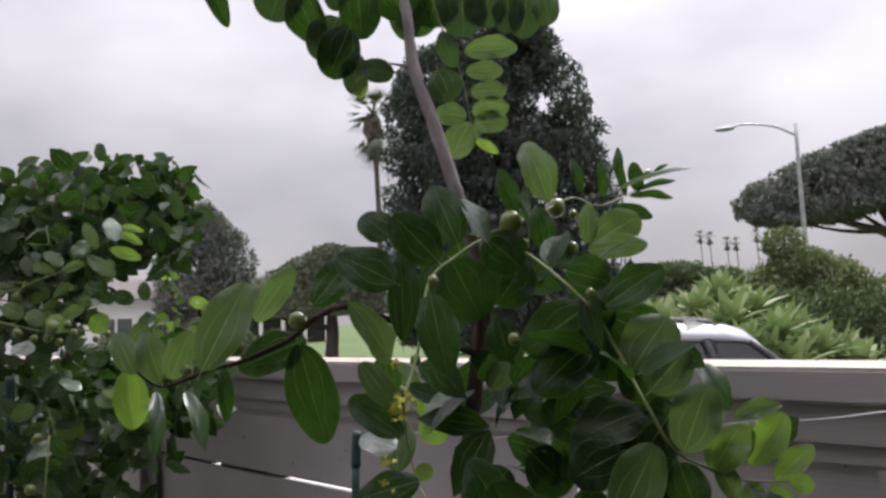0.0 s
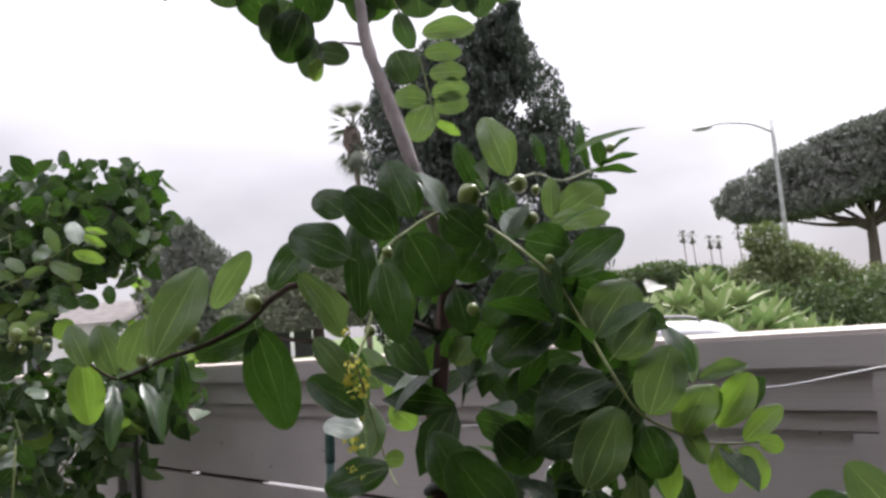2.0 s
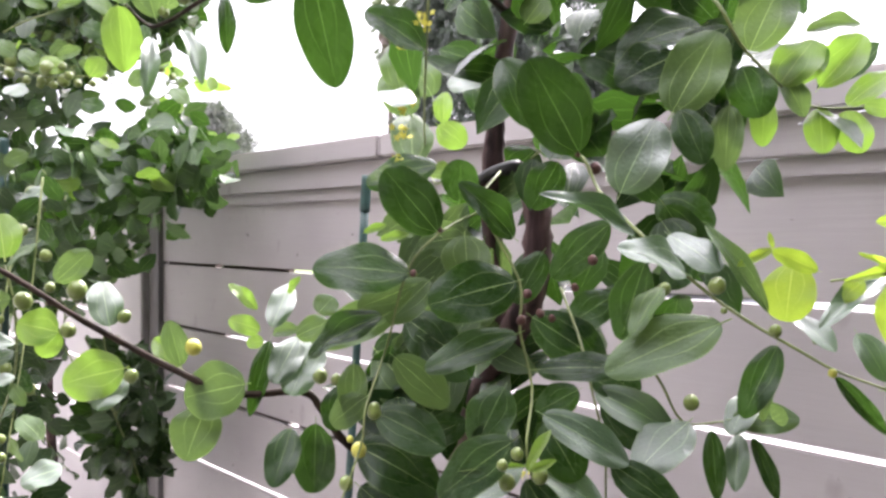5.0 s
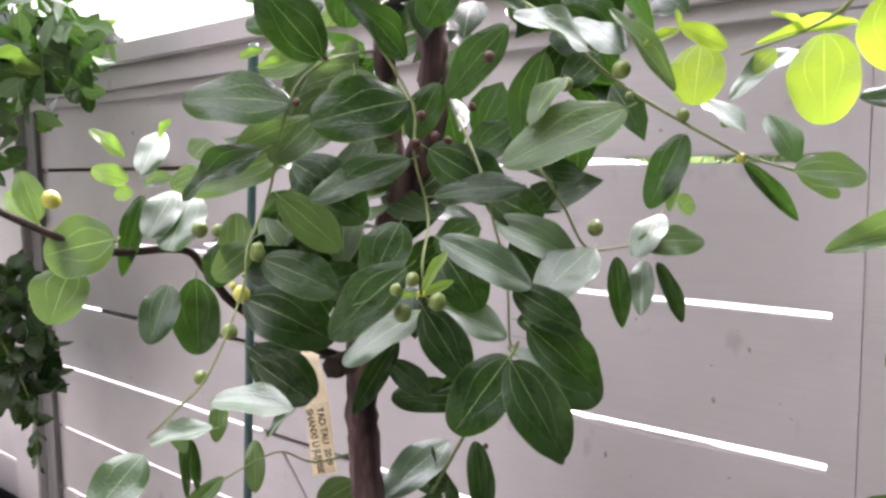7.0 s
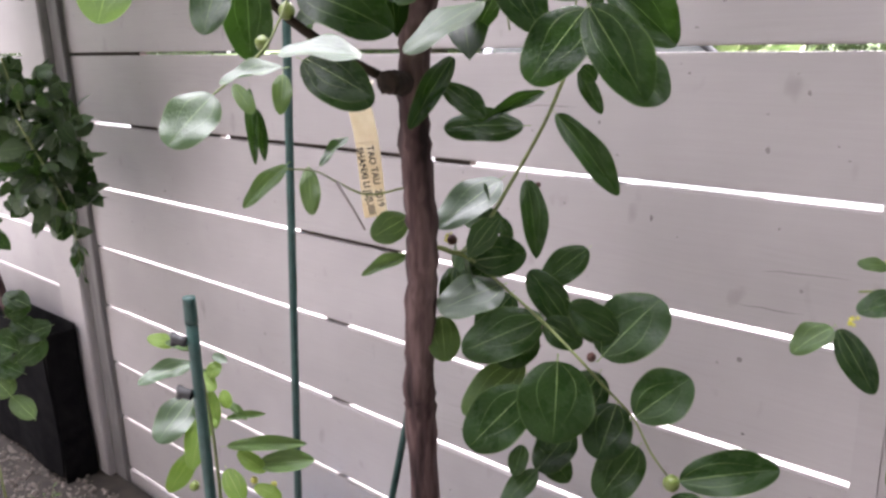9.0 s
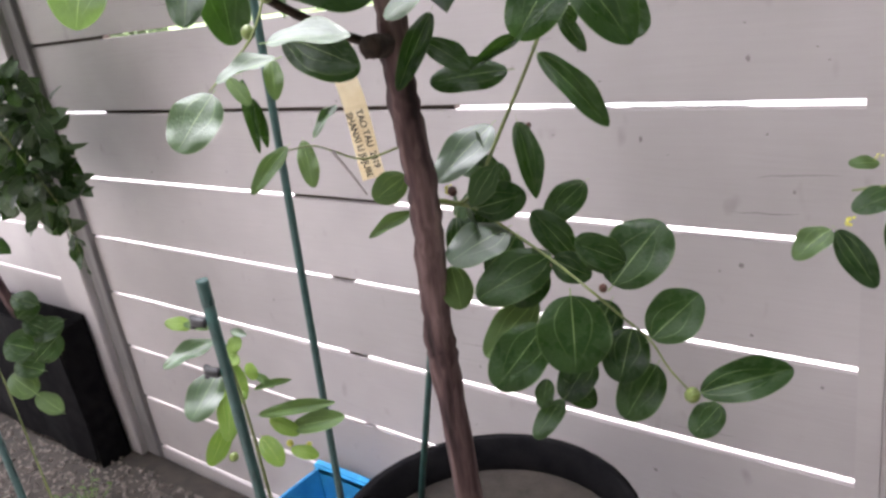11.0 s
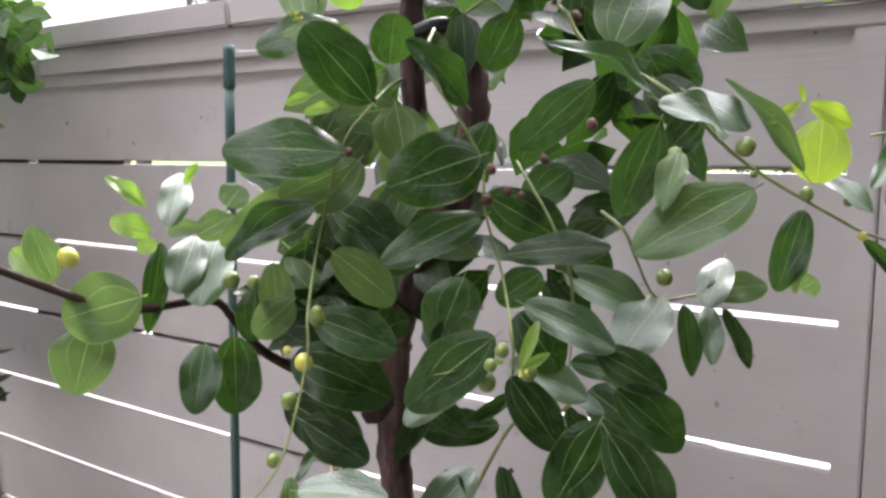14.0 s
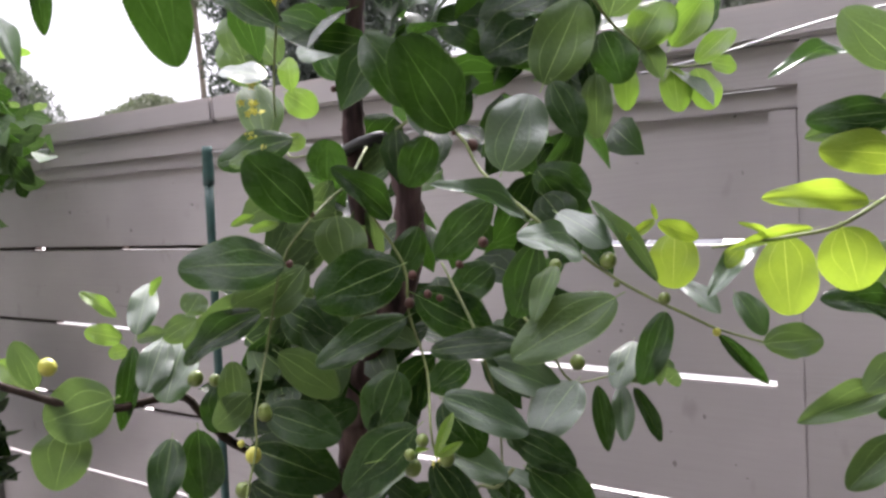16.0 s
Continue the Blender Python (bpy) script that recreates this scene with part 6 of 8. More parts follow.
leaf(jujube, SOFT, (-0.566, 0.488, 1.839), (-0.546, 0.509, 1.820), 0.013, (0.713, -0.702, -0.002))
leaf(jujube, DARK, (-0.459, 0.051, 1.949), (-0.466, 0.050, 1.879), 0.015, (0.950, -0.129, -0.286))
leaf(jujube, DARK, (-0.448, 0.071, 1.966), (-0.469, 0.073, 1.883), 0.029, (0.672, -0.147, -0.726))
leaf(jujube, DARK, (-0.456, 0.069, 1.904), (-0.456, 0.093, 1.856), 0.017, (0.800, -0.286, -0.528))
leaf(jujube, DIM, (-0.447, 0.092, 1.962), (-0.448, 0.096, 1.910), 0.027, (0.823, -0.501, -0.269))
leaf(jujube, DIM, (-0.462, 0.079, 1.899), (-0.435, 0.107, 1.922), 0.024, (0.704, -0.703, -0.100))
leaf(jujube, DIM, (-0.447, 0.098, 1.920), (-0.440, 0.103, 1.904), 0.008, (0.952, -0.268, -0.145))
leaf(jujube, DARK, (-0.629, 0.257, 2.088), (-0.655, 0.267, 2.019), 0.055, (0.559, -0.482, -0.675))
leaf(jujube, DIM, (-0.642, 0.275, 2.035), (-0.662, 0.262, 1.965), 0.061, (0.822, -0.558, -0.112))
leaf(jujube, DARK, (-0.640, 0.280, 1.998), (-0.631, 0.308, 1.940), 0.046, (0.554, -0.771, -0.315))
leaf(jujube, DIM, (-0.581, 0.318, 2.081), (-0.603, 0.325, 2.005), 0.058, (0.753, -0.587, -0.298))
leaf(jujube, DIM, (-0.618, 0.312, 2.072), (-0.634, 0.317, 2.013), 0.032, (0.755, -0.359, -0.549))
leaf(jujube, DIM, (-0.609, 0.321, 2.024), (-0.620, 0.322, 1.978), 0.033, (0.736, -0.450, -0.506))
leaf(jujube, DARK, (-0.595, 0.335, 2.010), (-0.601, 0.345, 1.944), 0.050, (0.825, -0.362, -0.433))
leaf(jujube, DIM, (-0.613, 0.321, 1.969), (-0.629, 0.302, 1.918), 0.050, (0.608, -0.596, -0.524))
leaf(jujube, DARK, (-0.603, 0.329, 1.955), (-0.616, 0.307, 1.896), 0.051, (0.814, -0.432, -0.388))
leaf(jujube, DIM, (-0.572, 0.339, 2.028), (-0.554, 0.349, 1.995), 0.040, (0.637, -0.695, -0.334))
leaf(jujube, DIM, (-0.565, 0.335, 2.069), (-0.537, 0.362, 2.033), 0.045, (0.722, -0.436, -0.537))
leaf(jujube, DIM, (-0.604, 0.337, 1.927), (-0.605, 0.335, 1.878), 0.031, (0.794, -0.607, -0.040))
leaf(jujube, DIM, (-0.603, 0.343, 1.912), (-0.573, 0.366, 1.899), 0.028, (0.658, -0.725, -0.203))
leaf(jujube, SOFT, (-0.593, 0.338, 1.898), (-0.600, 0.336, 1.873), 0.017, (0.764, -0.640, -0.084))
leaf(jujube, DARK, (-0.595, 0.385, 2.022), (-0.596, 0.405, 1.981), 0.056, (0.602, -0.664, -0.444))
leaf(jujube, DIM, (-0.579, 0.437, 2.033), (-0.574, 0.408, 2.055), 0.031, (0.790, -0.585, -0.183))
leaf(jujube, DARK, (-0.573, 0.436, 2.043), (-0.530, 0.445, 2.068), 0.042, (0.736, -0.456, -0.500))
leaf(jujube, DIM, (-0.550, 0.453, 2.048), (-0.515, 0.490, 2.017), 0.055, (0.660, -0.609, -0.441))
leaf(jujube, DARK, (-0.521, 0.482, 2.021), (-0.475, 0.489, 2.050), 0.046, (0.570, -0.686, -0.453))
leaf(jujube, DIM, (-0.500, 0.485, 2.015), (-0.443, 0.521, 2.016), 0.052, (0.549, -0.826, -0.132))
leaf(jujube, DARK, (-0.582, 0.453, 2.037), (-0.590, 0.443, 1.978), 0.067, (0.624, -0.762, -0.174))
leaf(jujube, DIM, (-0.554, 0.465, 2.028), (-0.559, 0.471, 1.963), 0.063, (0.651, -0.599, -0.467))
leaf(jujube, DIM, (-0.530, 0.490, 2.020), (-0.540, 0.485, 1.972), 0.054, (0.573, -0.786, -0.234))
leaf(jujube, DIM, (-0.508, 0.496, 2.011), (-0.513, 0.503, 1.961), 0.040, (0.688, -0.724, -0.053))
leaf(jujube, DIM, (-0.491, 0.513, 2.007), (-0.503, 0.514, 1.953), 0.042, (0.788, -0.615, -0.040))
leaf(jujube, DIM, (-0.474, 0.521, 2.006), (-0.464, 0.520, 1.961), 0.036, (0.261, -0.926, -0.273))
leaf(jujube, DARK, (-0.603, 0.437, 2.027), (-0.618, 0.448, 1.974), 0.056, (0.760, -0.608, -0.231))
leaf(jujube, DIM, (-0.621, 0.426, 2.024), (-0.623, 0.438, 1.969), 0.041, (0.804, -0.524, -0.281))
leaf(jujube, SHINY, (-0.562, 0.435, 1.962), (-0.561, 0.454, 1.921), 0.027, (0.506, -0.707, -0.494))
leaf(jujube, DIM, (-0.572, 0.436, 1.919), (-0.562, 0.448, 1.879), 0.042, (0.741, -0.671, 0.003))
leaf(jujube, MID, (-0.277, 0.505, 1.520), (-0.313, 0.547, 1.565), 0.024, (0.60, -0.75, 0.30))

# leaves hanging at the top

# leaves and fruit along the near left branch
leaf(jujube, SOFT, (-0.673, 0.011, 1.370), (-0.692, 0.012, 1.405), 0.030, (0.808, -0.360, 0.466))
leaf(jujube, SOFT, (-0.690, -0.001, 1.388), (-0.711, -0.014, 1.408), 0.024, (0.734, -0.183, 0.654))
leaf(jujube, MID, (-0.647, 0.041, 1.351), (-0.641, 0.065, 1.375), 0.023, (0.903, -0.400, 0.160))
leaf(jujube, SHINY, (-0.614, 0.070, 1.317), (-0.638, 0.072, 1.351), 0.027, (0.785, -0.207, 0.584))
leaf(jujube, SOFT, (-0.650, 0.043, 1.311), (-0.670, 0.019, 1.318), 0.032, (0.770, -0.497, 0.401))
leaf(jujube, SOFT, (-0.652, 0.044, 1.310), (-0.654, 0.031, 1.292), 0.020, (0.907, -0.380, 0.180))
leaf(jujube, SOFT, (-0.617, 0.082, 1.282), (-0.641, 0.043, 1.271), 0.041, (0.735, -0.552, 0.395))
leaf(jujube, SHINY, (-0.622, 0.086, 1.272), (-0.616, 0.059, 1.253), 0.021, (0.770, -0.247, 0.589))
leaf(jujube, MID, (-0.674, 0.015, 1.337), (-0.699, -0.010, 1.330), 0.022, (0.649, -0.710, 0.274))
leaf(jujube, SHINY, (-0.673, 0.018, 1.303), (-0.692, -0.010, 1.301), 0.018, (0.435, -0.350, 0.829))
leaf(jujube, SHINY, (-0.672, 0.017, 1.295), (-0.688, -0.005, 1.282), 0.018, (0.437, -0.657, 0.614))
leaf(jujube, SHINY, (-0.670, 0.017, 1.275), (-0.683, -0.000, 1.270), 0.016, (0.312, -0.428, 0.848))
leaf(jujube, MID, (-0.672, 0.015, 1.270), (-0.661, 0.022, 1.253), 0.011, (0.863, -0.260, 0.433))
fruit(jujube, FRUIT, (-0.641, 0.055, 1.344), 0.0157)
fruit(jujube, FRUIT, (-0.668, 0.023, 1.335), 0.0142)
fruit(jujube, FRUIT, (-0.655, 0.039, 1.346), 0.0082)
fruit(jujube, FRUIT, (-0.615, 0.082, 1.323), 0.0105)
fruit(jujube, FRUIT, (-0.644, 0.049, 1.312), 0.0120)
fruit(jujube, FRUIT, (-0.609, 0.085, 1.276), 0.0112)
twig(jujube, "twig", [(-0.680, 0.013, 1.363), (-0.683, 0.021, 1.327), (-0.712, 0.029, 1.273), (-0.783, 0.034, 1.211), (-0.826, 0.041, 1.152), (-0.858, 0.058, 1.072)], 0.0018, 0.001, M_TWIG)
fruit(jujube, FRUIT, (-0.834, 0.036, 1.204), 0.0092)
fruit(jujube, FRUIT, (-0.829, 0.042, 1.212), 0.0073)
fruit(jujube, FRUIT, (-0.824, 0.046, 1.191), 0.0101)
fruit(jujube, FRUIT, (-0.833, 0.035, 1.177), 0.0105)
fruit(jujube, FRUIT, (-0.823, 0.046, 1.174), 0.0096)
fruit(jujube, FRUIT, (-0.836, 0.031, 1.160), 0.0101)
fruit(jujube, FRUIT, (-0.826, 0.041, 1.161), 0.0083)
fruit(jujube, FRUIT, (-0.830, 0.036, 1.150), 0.0083)
fruit(jujube, FRUIT, (-0.834, 0.030, 1.136), 0.0092)
fruit(jujube, FRUIT, (-0.821, 0.044, 1.133), 0.0083)
fruit(jujube, FRUIT, (-0.824, 0.040, 1.120), 0.0064)
fruit(jujube, FRUIT, (-0.818, 0.046, 1.109), 0.0055)
fruit(jujube, FRUIT, (-0.827, 0.043, 1.196), 0.0064)
leaf(jujube, SHINY, (-0.883, 0.121, 1.137), (-0.897, 0.083, 1.125), 0.039, (0.398, -0.409, 0.821))
leaf(jujube, SHINY, (-0.886, 0.122, 1.092), (-0.888, 0.082, 1.074), 0.035, (0.607, -0.339, 0.719))
leaf(jujube, MID, (-0.887, 0.102, 1.170), (-0.914, 0.087, 1.192), 0.026, (0.683, -0.198, 0.703))
leaf(jujube, DARK, (-0.942, 0.055, 1.204), (-0.948, 0.035, 1.174), 0.026, (0.775, -0.577, 0.257))
leaf(jujube, DARK, (-0.930, 0.045, 1.078), (-0.959, 0.030, 1.105), 0.025, (0.717, -0.116, 0.687))

# fruit, buds and blossom
fruit(jujube, RIPE, (-0.590, 0.128, 1.297), 0.0133)
fruit(jujube, RIPE, (-0.430, 0.174, 1.237), 0.0109)
fruit(jujube, RIPE, (-0.452, 0.183, 1.239), 0.0053)
fruit(jujube, FRUIT, (-0.325, 0.213, 1.230), 0.0110)
fruit(jujube, FRUIT, (-0.300, 0.216, 1.239), 0.0101)
fruit(jujube, FRUIT, (-0.312, 0.208, 1.252), 0.0083)
fruit(jujube, FRUIT, (-0.191, 0.229, 1.363), 0.0093)
fruit(jujube, FRUIT, (-0.166, 0.244, 1.340), 0.0068)
fruit(jujube, FRUIT, (-0.149, 0.254, 1.336), 0.0047)
fruit(jujube, FRUIT, (-0.187, 0.229, 1.350), 0.0036)
fruit(jujube, RIPE, (-0.143, 0.260, 1.319), 0.0047)
fruit(jujube, FRUIT, (-0.259, 0.327, 1.276), 0.0108)
fruit(jujube, FRUIT, (-0.429, 0.187, 1.262), 0.0104)
fruit(jujube, BUD, (-0.426, 0.221, 1.361), 0.0054)
fruit(jujube, BUD, (-0.429, 0.250, 1.393), 0.0056)
fruit(jujube, BUD, (-0.342, 0.252, 1.349), 0.0065)
fruit(jujube, BUD, (-0.342, 0.246, 1.331), 0.0071)
fruit(jujube, BUD, (-0.332, 0.254, 1.336), 0.0058)
fruit(jujube, BUD, (-0.290, 0.257, 1.433), 0.0079)
fruit(jujube, BUD, (-0.315, 0.270, 1.354), 0.0058)
fruit(jujube, BUD, (-0.264, 0.219, 1.375), 0.0061)
fruit(jujube, BUD, (-0.517, 0.388, 1.500), 0.0062)
fruit(jujube, BUD, (-0.300, 0.252, 1.442), 0.0036)
fruit(jujube, BUD, (-0.325, 0.258, 1.333), 0.0051)
fruit(jujube, FRUIT, (-0.508, 0.211, 1.272), 0.0095)
fruit(jujube, FRUIT, (-0.528, 0.209, 1.272), 0.0122)
fruit(jujube, FRUIT, (-0.429, 0.187, 1.265), 0.0087)
fruit(jujube, FRUIT, (-0.442, 0.172, 1.211), 0.0106)
fruit(jujube, FRUIT, (-0.420, 0.135, 1.192), 0.0086)
fruit(jujube, FRUIT, (-0.311, 0.193, 1.248), 0.0070)
fruit(jujube, FRUIT, (-0.227, 0.352, 1.266), 0.0043)
fruit(jujube, FRUIT, (-0.227, 0.237, 1.359), 0.0075)
fruit(jujube, FRUIT, (-0.260, 0.372, 0.849), 0.0134)
fruit(jujube, BUD, (-0.317, 0.342, 0.951), 0.0073)
fruit(jujube, BUD, (-0.375, 0.364, 0.955), 0.0056)
fruit(jujube, BUD, (-0.472, 0.361, 1.017), 0.0093)
fruit(jujube, BUD, (-0.432, 0.437, 1.059), 0.0052)
fruit(jujube, FRUIT, (-0.429, 0.465, 1.733), 0.0194)
fruit(jujube, FRUIT, (-0.381, 0.333, 1.704), 0.0217)
fruit(jujube, FRUIT, (-0.388, 0.360, 1.722), 0.0135)
fruit(jujube, FRUIT, (-0.346, 0.376, 1.679), 0.0113)
fruit(jujube, FRUIT, (-0.329, 0.268, 1.601), 0.0098)
fruit(jujube, FRUIT, (-0.513, 0.187, 1.624), 0.0161)
fruit(jujube, FRUIT, (-0.563, 0.154, 1.603), 0.0155)
fruit(jujube, FRUIT, (-0.420, 0.482, 1.726), 0.0103)
fruit(jujube, FRUIT, (-0.378, 0.346, 1.685), 0.0105)
fruit(jujube, FRUIT, (-0.610, 0.129, 1.584), 0.0106)
fruit(jujube, FRUIT, (-0.641, 0.126, 1.578), 0.0090)
fruit(jujube, FRUIT, (-0.345, 0.176, 1.591), 0.0083)
fruit(jujube, FRUIT, (-0.365, 0.216, 1.650), 0.0090)
fruit(jujube, FRUIT, (-0.331, 0.171, 1.603), 0.0054)
fruit(jujube, FRUIT, (-0.291, 0.322, 1.635), 0.0085)
fruit(jujube, FRUIT, (-0.386, 0.583, 1.774), 0.0109)
fruit(jujube, FRUIT, (-0.586, 0.457, 1.913), 0.0234)
fruit(jujube, FRUIT, (-0.626, 0.429, 2.022), 0.0328)
fruit(jujube, BLOSSOM, (-0.297, 0.122, 1.570), 0.0118)
fruit(jujube, BLOSSOM, (-0.519, 0.297, 1.503), 0.0217)
fruit(jujube, BLOSSOM, (-0.321, 0.139, 1.590), 0.0103)
fruit(jujube, BLOSSOM, (-0.406, 0.212, 1.544), 0.0143)
fruit(jujube, BLOSSOM, (-0.538, 0.304, 1.483), 0.0189)
fruit(jujube, BLOSSOM, (-0.308, 0.131, 1.571), 0.0121)
fruit(jujube, BLOSSOM, (-0.337, 0.153, 1.557), 0.0161)
fruit(jujube, BLOSSOM, (-0.435, 0.233, 1.548), 0.0180)
fruit(jujube, BLOSSOM, (-0.460, 0.239, 1.542), 0.0146)
fruit(jujube, BLOSSOM, (-0.316, 0.143, 1.564), 0.0110)
fruit(jujube, BLOSSOM, (-0.590, 0.417, 1.506), 0.0114)
fruit(jujube, BLOSSOM, (-0.538, 0.300, 1.460), 0.0087)
fruit(jujube, BLOSSOM, (-0.535, 0.312, 1.449), 0.0069)
fruit(jujube, BLOSSOM, (-0.289, 0.190, 1.247), 0.0068)
fruit(neighbour, BLOSSOM, (-0.152, 0.409, 0.997), 0.0096)
fruit(neighbour, BLOSSOM, (-0.129, 0.472, 0.996), 0.0111)
fruit(neighbour, BLOSSOM, (-0.121, 0.489, 1.010), 0.0129)
fruit(neighbour, BLOSSOM, (-0.149, 0.483, 1.023), 0.0078)
fruit(jujube, BLOSSOM, (-0.474, 0.362, 1.018), 0.0120)


def pot(name, x, y, z0, r0, r1, h, material, label):
    """A thin-walled round nursery pot with a rolled rim, filled with soil to a hand below it."""
    p = thing(name, (x, y, z0), label, "pot")
    bm = bmesh.new()
    profile = [(0, 0), (r0, 0), (r0 + (r1 - r0) * 0.5, h * 0.5), (r1, h - 0.03), (r1 + 0.008, h - 0.03), (r1 + 0.009, h), (r1 - 0.004, h + 0.001), (r1 - 0.006, h - 0.05)]
    rings = []
    for r, z in profile:
        rings.append([bm.verts.new((r * math.cos(a), r * math.sin(a), z)) for a in (2 * math.pi * k / 40 for k in range(40))] if r else [bm.verts.new((0, 0, z))])
    for a, b in zip(rings, rings[1:]):
        for k in range(40):
            bm.faces.new((a[0], b[(k + 1) % 40], b[k]) if len(a) == 1 else (a[k], a[(k + 1) % 40], b[(k + 1) % 40], b[k]))
    part("shell", bm, material, p, "", True)
    bm = bmesh.new()
    bmesh.ops.create_circle(bm, cap_ends=True, segments=40, radius=r1 - 0.003)
    bmesh.ops.translate(bm, verts=bm.verts, vec=(0, 0, h - 0.045))
    part("soil", bm, M_SOIL, p, "dark crumbly potting soil")
    return p


GROUND = 0.10
pot("flower_pot", -0.50, 0.36, GROUND, 0.135, 0.165, 0.53, M_POT, "black plastic nursery pot standing by the fence")
pot("flower_pot", 0.30, 0.42, GROUND, 0.135, 0.165, 0.50, M_POT, "black plastic nursery pot standing by the fence")


def stake(x, y, z0, z1, lean=(0.0, 0.0), r=0.0055, label="green plastic-coated garden stake with ribs", clips=0):
    s = thing("garden_stake", (x, y, z0), label, "stake", "garden stakes")
    top = Vector((lean[0], lean[1], z1 - z0))
    part("rod", tube_bm([(0, 0, 0), top * 0.5, top * 0.97], r, r, 10, 12, 0.03), M_STAKE, s, "", True)
    part("tip_cap", tube_bm([top * 0.965, top * 0.985, top], r * (1.12 if clips else 1.3), r * (1.05 if clips else 1.15), 10, 3), M_STAKE, s, "", True)
    for k in range(clips):
        c = top * (0.94 - 0.075 * k - (0.16 if k > 1 else 0))
        part("clip", tube_bm([c + Vector((-0.004, -0.006, 0)), c + Vector((-0.013, -0.012, 0.003)), c + Vector((-0.021, -0.010, 0.004))], 0.0062, 0.0050, 8, 3), M_RUBBER, s, "black plastic clip", True)
        part("clip_pin", tube_bm([c + Vector((-0.020, -0.013, -0.006)), c + Vector((-0.020, -0.012, 0.0)), c + Vector((-0.020, -0.011, 0.009))], 0.0036, 0.0028, 7, 3), M_RUBBER, s, "", True)
    return s


def wire(name, points, r, material, label, category="wire"):
    w = thing(name, points[0], label, category)
    o = Vector(points[0])
    part("strand", tube_bm([Vector(p) - o for p in points], r, r, 6, 6), material, w, "", True)
    return w


# tie round the leading shoot
tie = thing("plant_tie", (-0.463, 0.346, 1.440), "black rubber tie wound round the stem", "plant tie")
for k in range(2):
    ring = [((0.0135 + 0.007 * k) * math.cos(a) + 0.010 * k, 0.0125 * math.sin(a), 0.006 * math.cos(a) + 0.004 * k) for a in (2 * math.pi * i / 12 for i in range(13))]
    part("loop", tube_bm(ring, 0.0042, 0.0042, 8, 3), M_RUBBER, tie, "", True)


def lettering(text, size, material, m, parent):
    cu = bpy.data.curves.new("writing", "FONT")
    cu.body, cu.size, cu.extrude, cu.align_x, cu.align_y = text, size, 0.00015, "LEFT", "CENTER"
    cu.offset = 0.00016
    ob = new("writing", cu)
    me = bpy.data.meshes.new_from_object(ob)
    bpy.data.objects.remove(ob)
    me.materials.clear()
    me.materials.append(material)
    w = new("writing", me)
    w.parent, w.matrix_basis = parent, m
    return w


# handwritten tag that hangs from the cut stub
tag = thing("plant_tag", (-0.553, 0.326, 1.148), "yellowed paper tag handwritten in ink, hanging from a stub", "plant tag")
bm = bmesh.new()
rows = []
for i in range(13):
    f = i / 12
    c = Vector((0.002 * math.sin(f * 5), 0.002 * math.sin(f * 4) + 0.024 * f, 0.006 - 0.124 * f))
    a = Vector((0.0070 + 0.0008 * f, 0.0073 + 0.0008 * f, 0.0012))
    if i == 0:
        c += Vector((0.0, 0.012, 0.001))
    rows.append((bm.verts.new(c - a), bm.verts.new(c + a)))
for (a, b), (c, d) in zip(rows, rows[1:]):
    bm.faces.new((a, b, d, c))
bmesh.ops.solidify(bm, geom=bm.faces[:], thickness=0.0004)
part("strip", bm, M_TAG, tag, "", True)
across, down = Vector((0.0067, 0.0074, 0.0012)).normalized(), Vector((0.0, 0.024, -0.124)).normalized()
front = down.cross(across).normalized()
across = front.cross(down).normalized()
for text, o, size in (("TAO TAU  2019", 0.0047, 0.0086), ("SHANXI LI JUJUBE", -0.0048, 0.0084)):
    start = Vector((0.0, 0.010, -0.050)) + across * o + front * 0.0022
    up = across
    m = Matrix.Identity(4)
    for r in range(3):
        m[r][0], m[r][1], m[r][2], m[r][3] = down[r], up[r], front[r], start[r]
    lettering(text, size, M_INK, m, tag)

stake(-0.890, 0.45, GROUND, 1.468, (0.083, 0.025))
stake(-0.768, 0.262, GROUND, 0.935, (0.018, -0.004), 0.0066, "short green garden stake with black clips", 4)
stake(-1.489, 0.222, GROUND, 1.552, (0.0, 0.0), 0.0065)
stake(-0.78, 0.42, GROUND, 0.87, (0.225, -0.02), 0.004, "thin leaning green garden stake")
wire("wire", [(-0.30, 0.598, 1.497), (-0.22, 0.592, 1.505), (-0.12, 0.590, 1.522), (0.0, 0.594, 1.528), (0.2, 0.597, 1.53)], 0.0011, M_STEEL, "thin slack wire strung along the fence")
wire("wire", [(-0.58, 0.598, 1.466), (-0.66, 0.59, 1.455), (-0.74, 0.55, 1.462), (-0.80, 0.475, 1.46)], 0.0009, M_STEEL, "thin slack wire tied to the stake")


# ---------------------------------------------------------------- the big jujube at the corner post
corner = thing("jujube_tree", (-2.22, 0.585, 0.42), "large bushy jujube tree with dense small leaves and green fruit", "tree")
twig(corner, "trunk", [(-2.22, 0.585, 0.42), (-2.20, 0.52, 0.8), (-2.00, 0.45, 1.2), (-1.76, 0.42, 1.6), (-1.72, 0.45, 1.9)], 0.014, 0.006, M_BARK, "brown trunk hidden among leaves")
grow = random.Random(23)


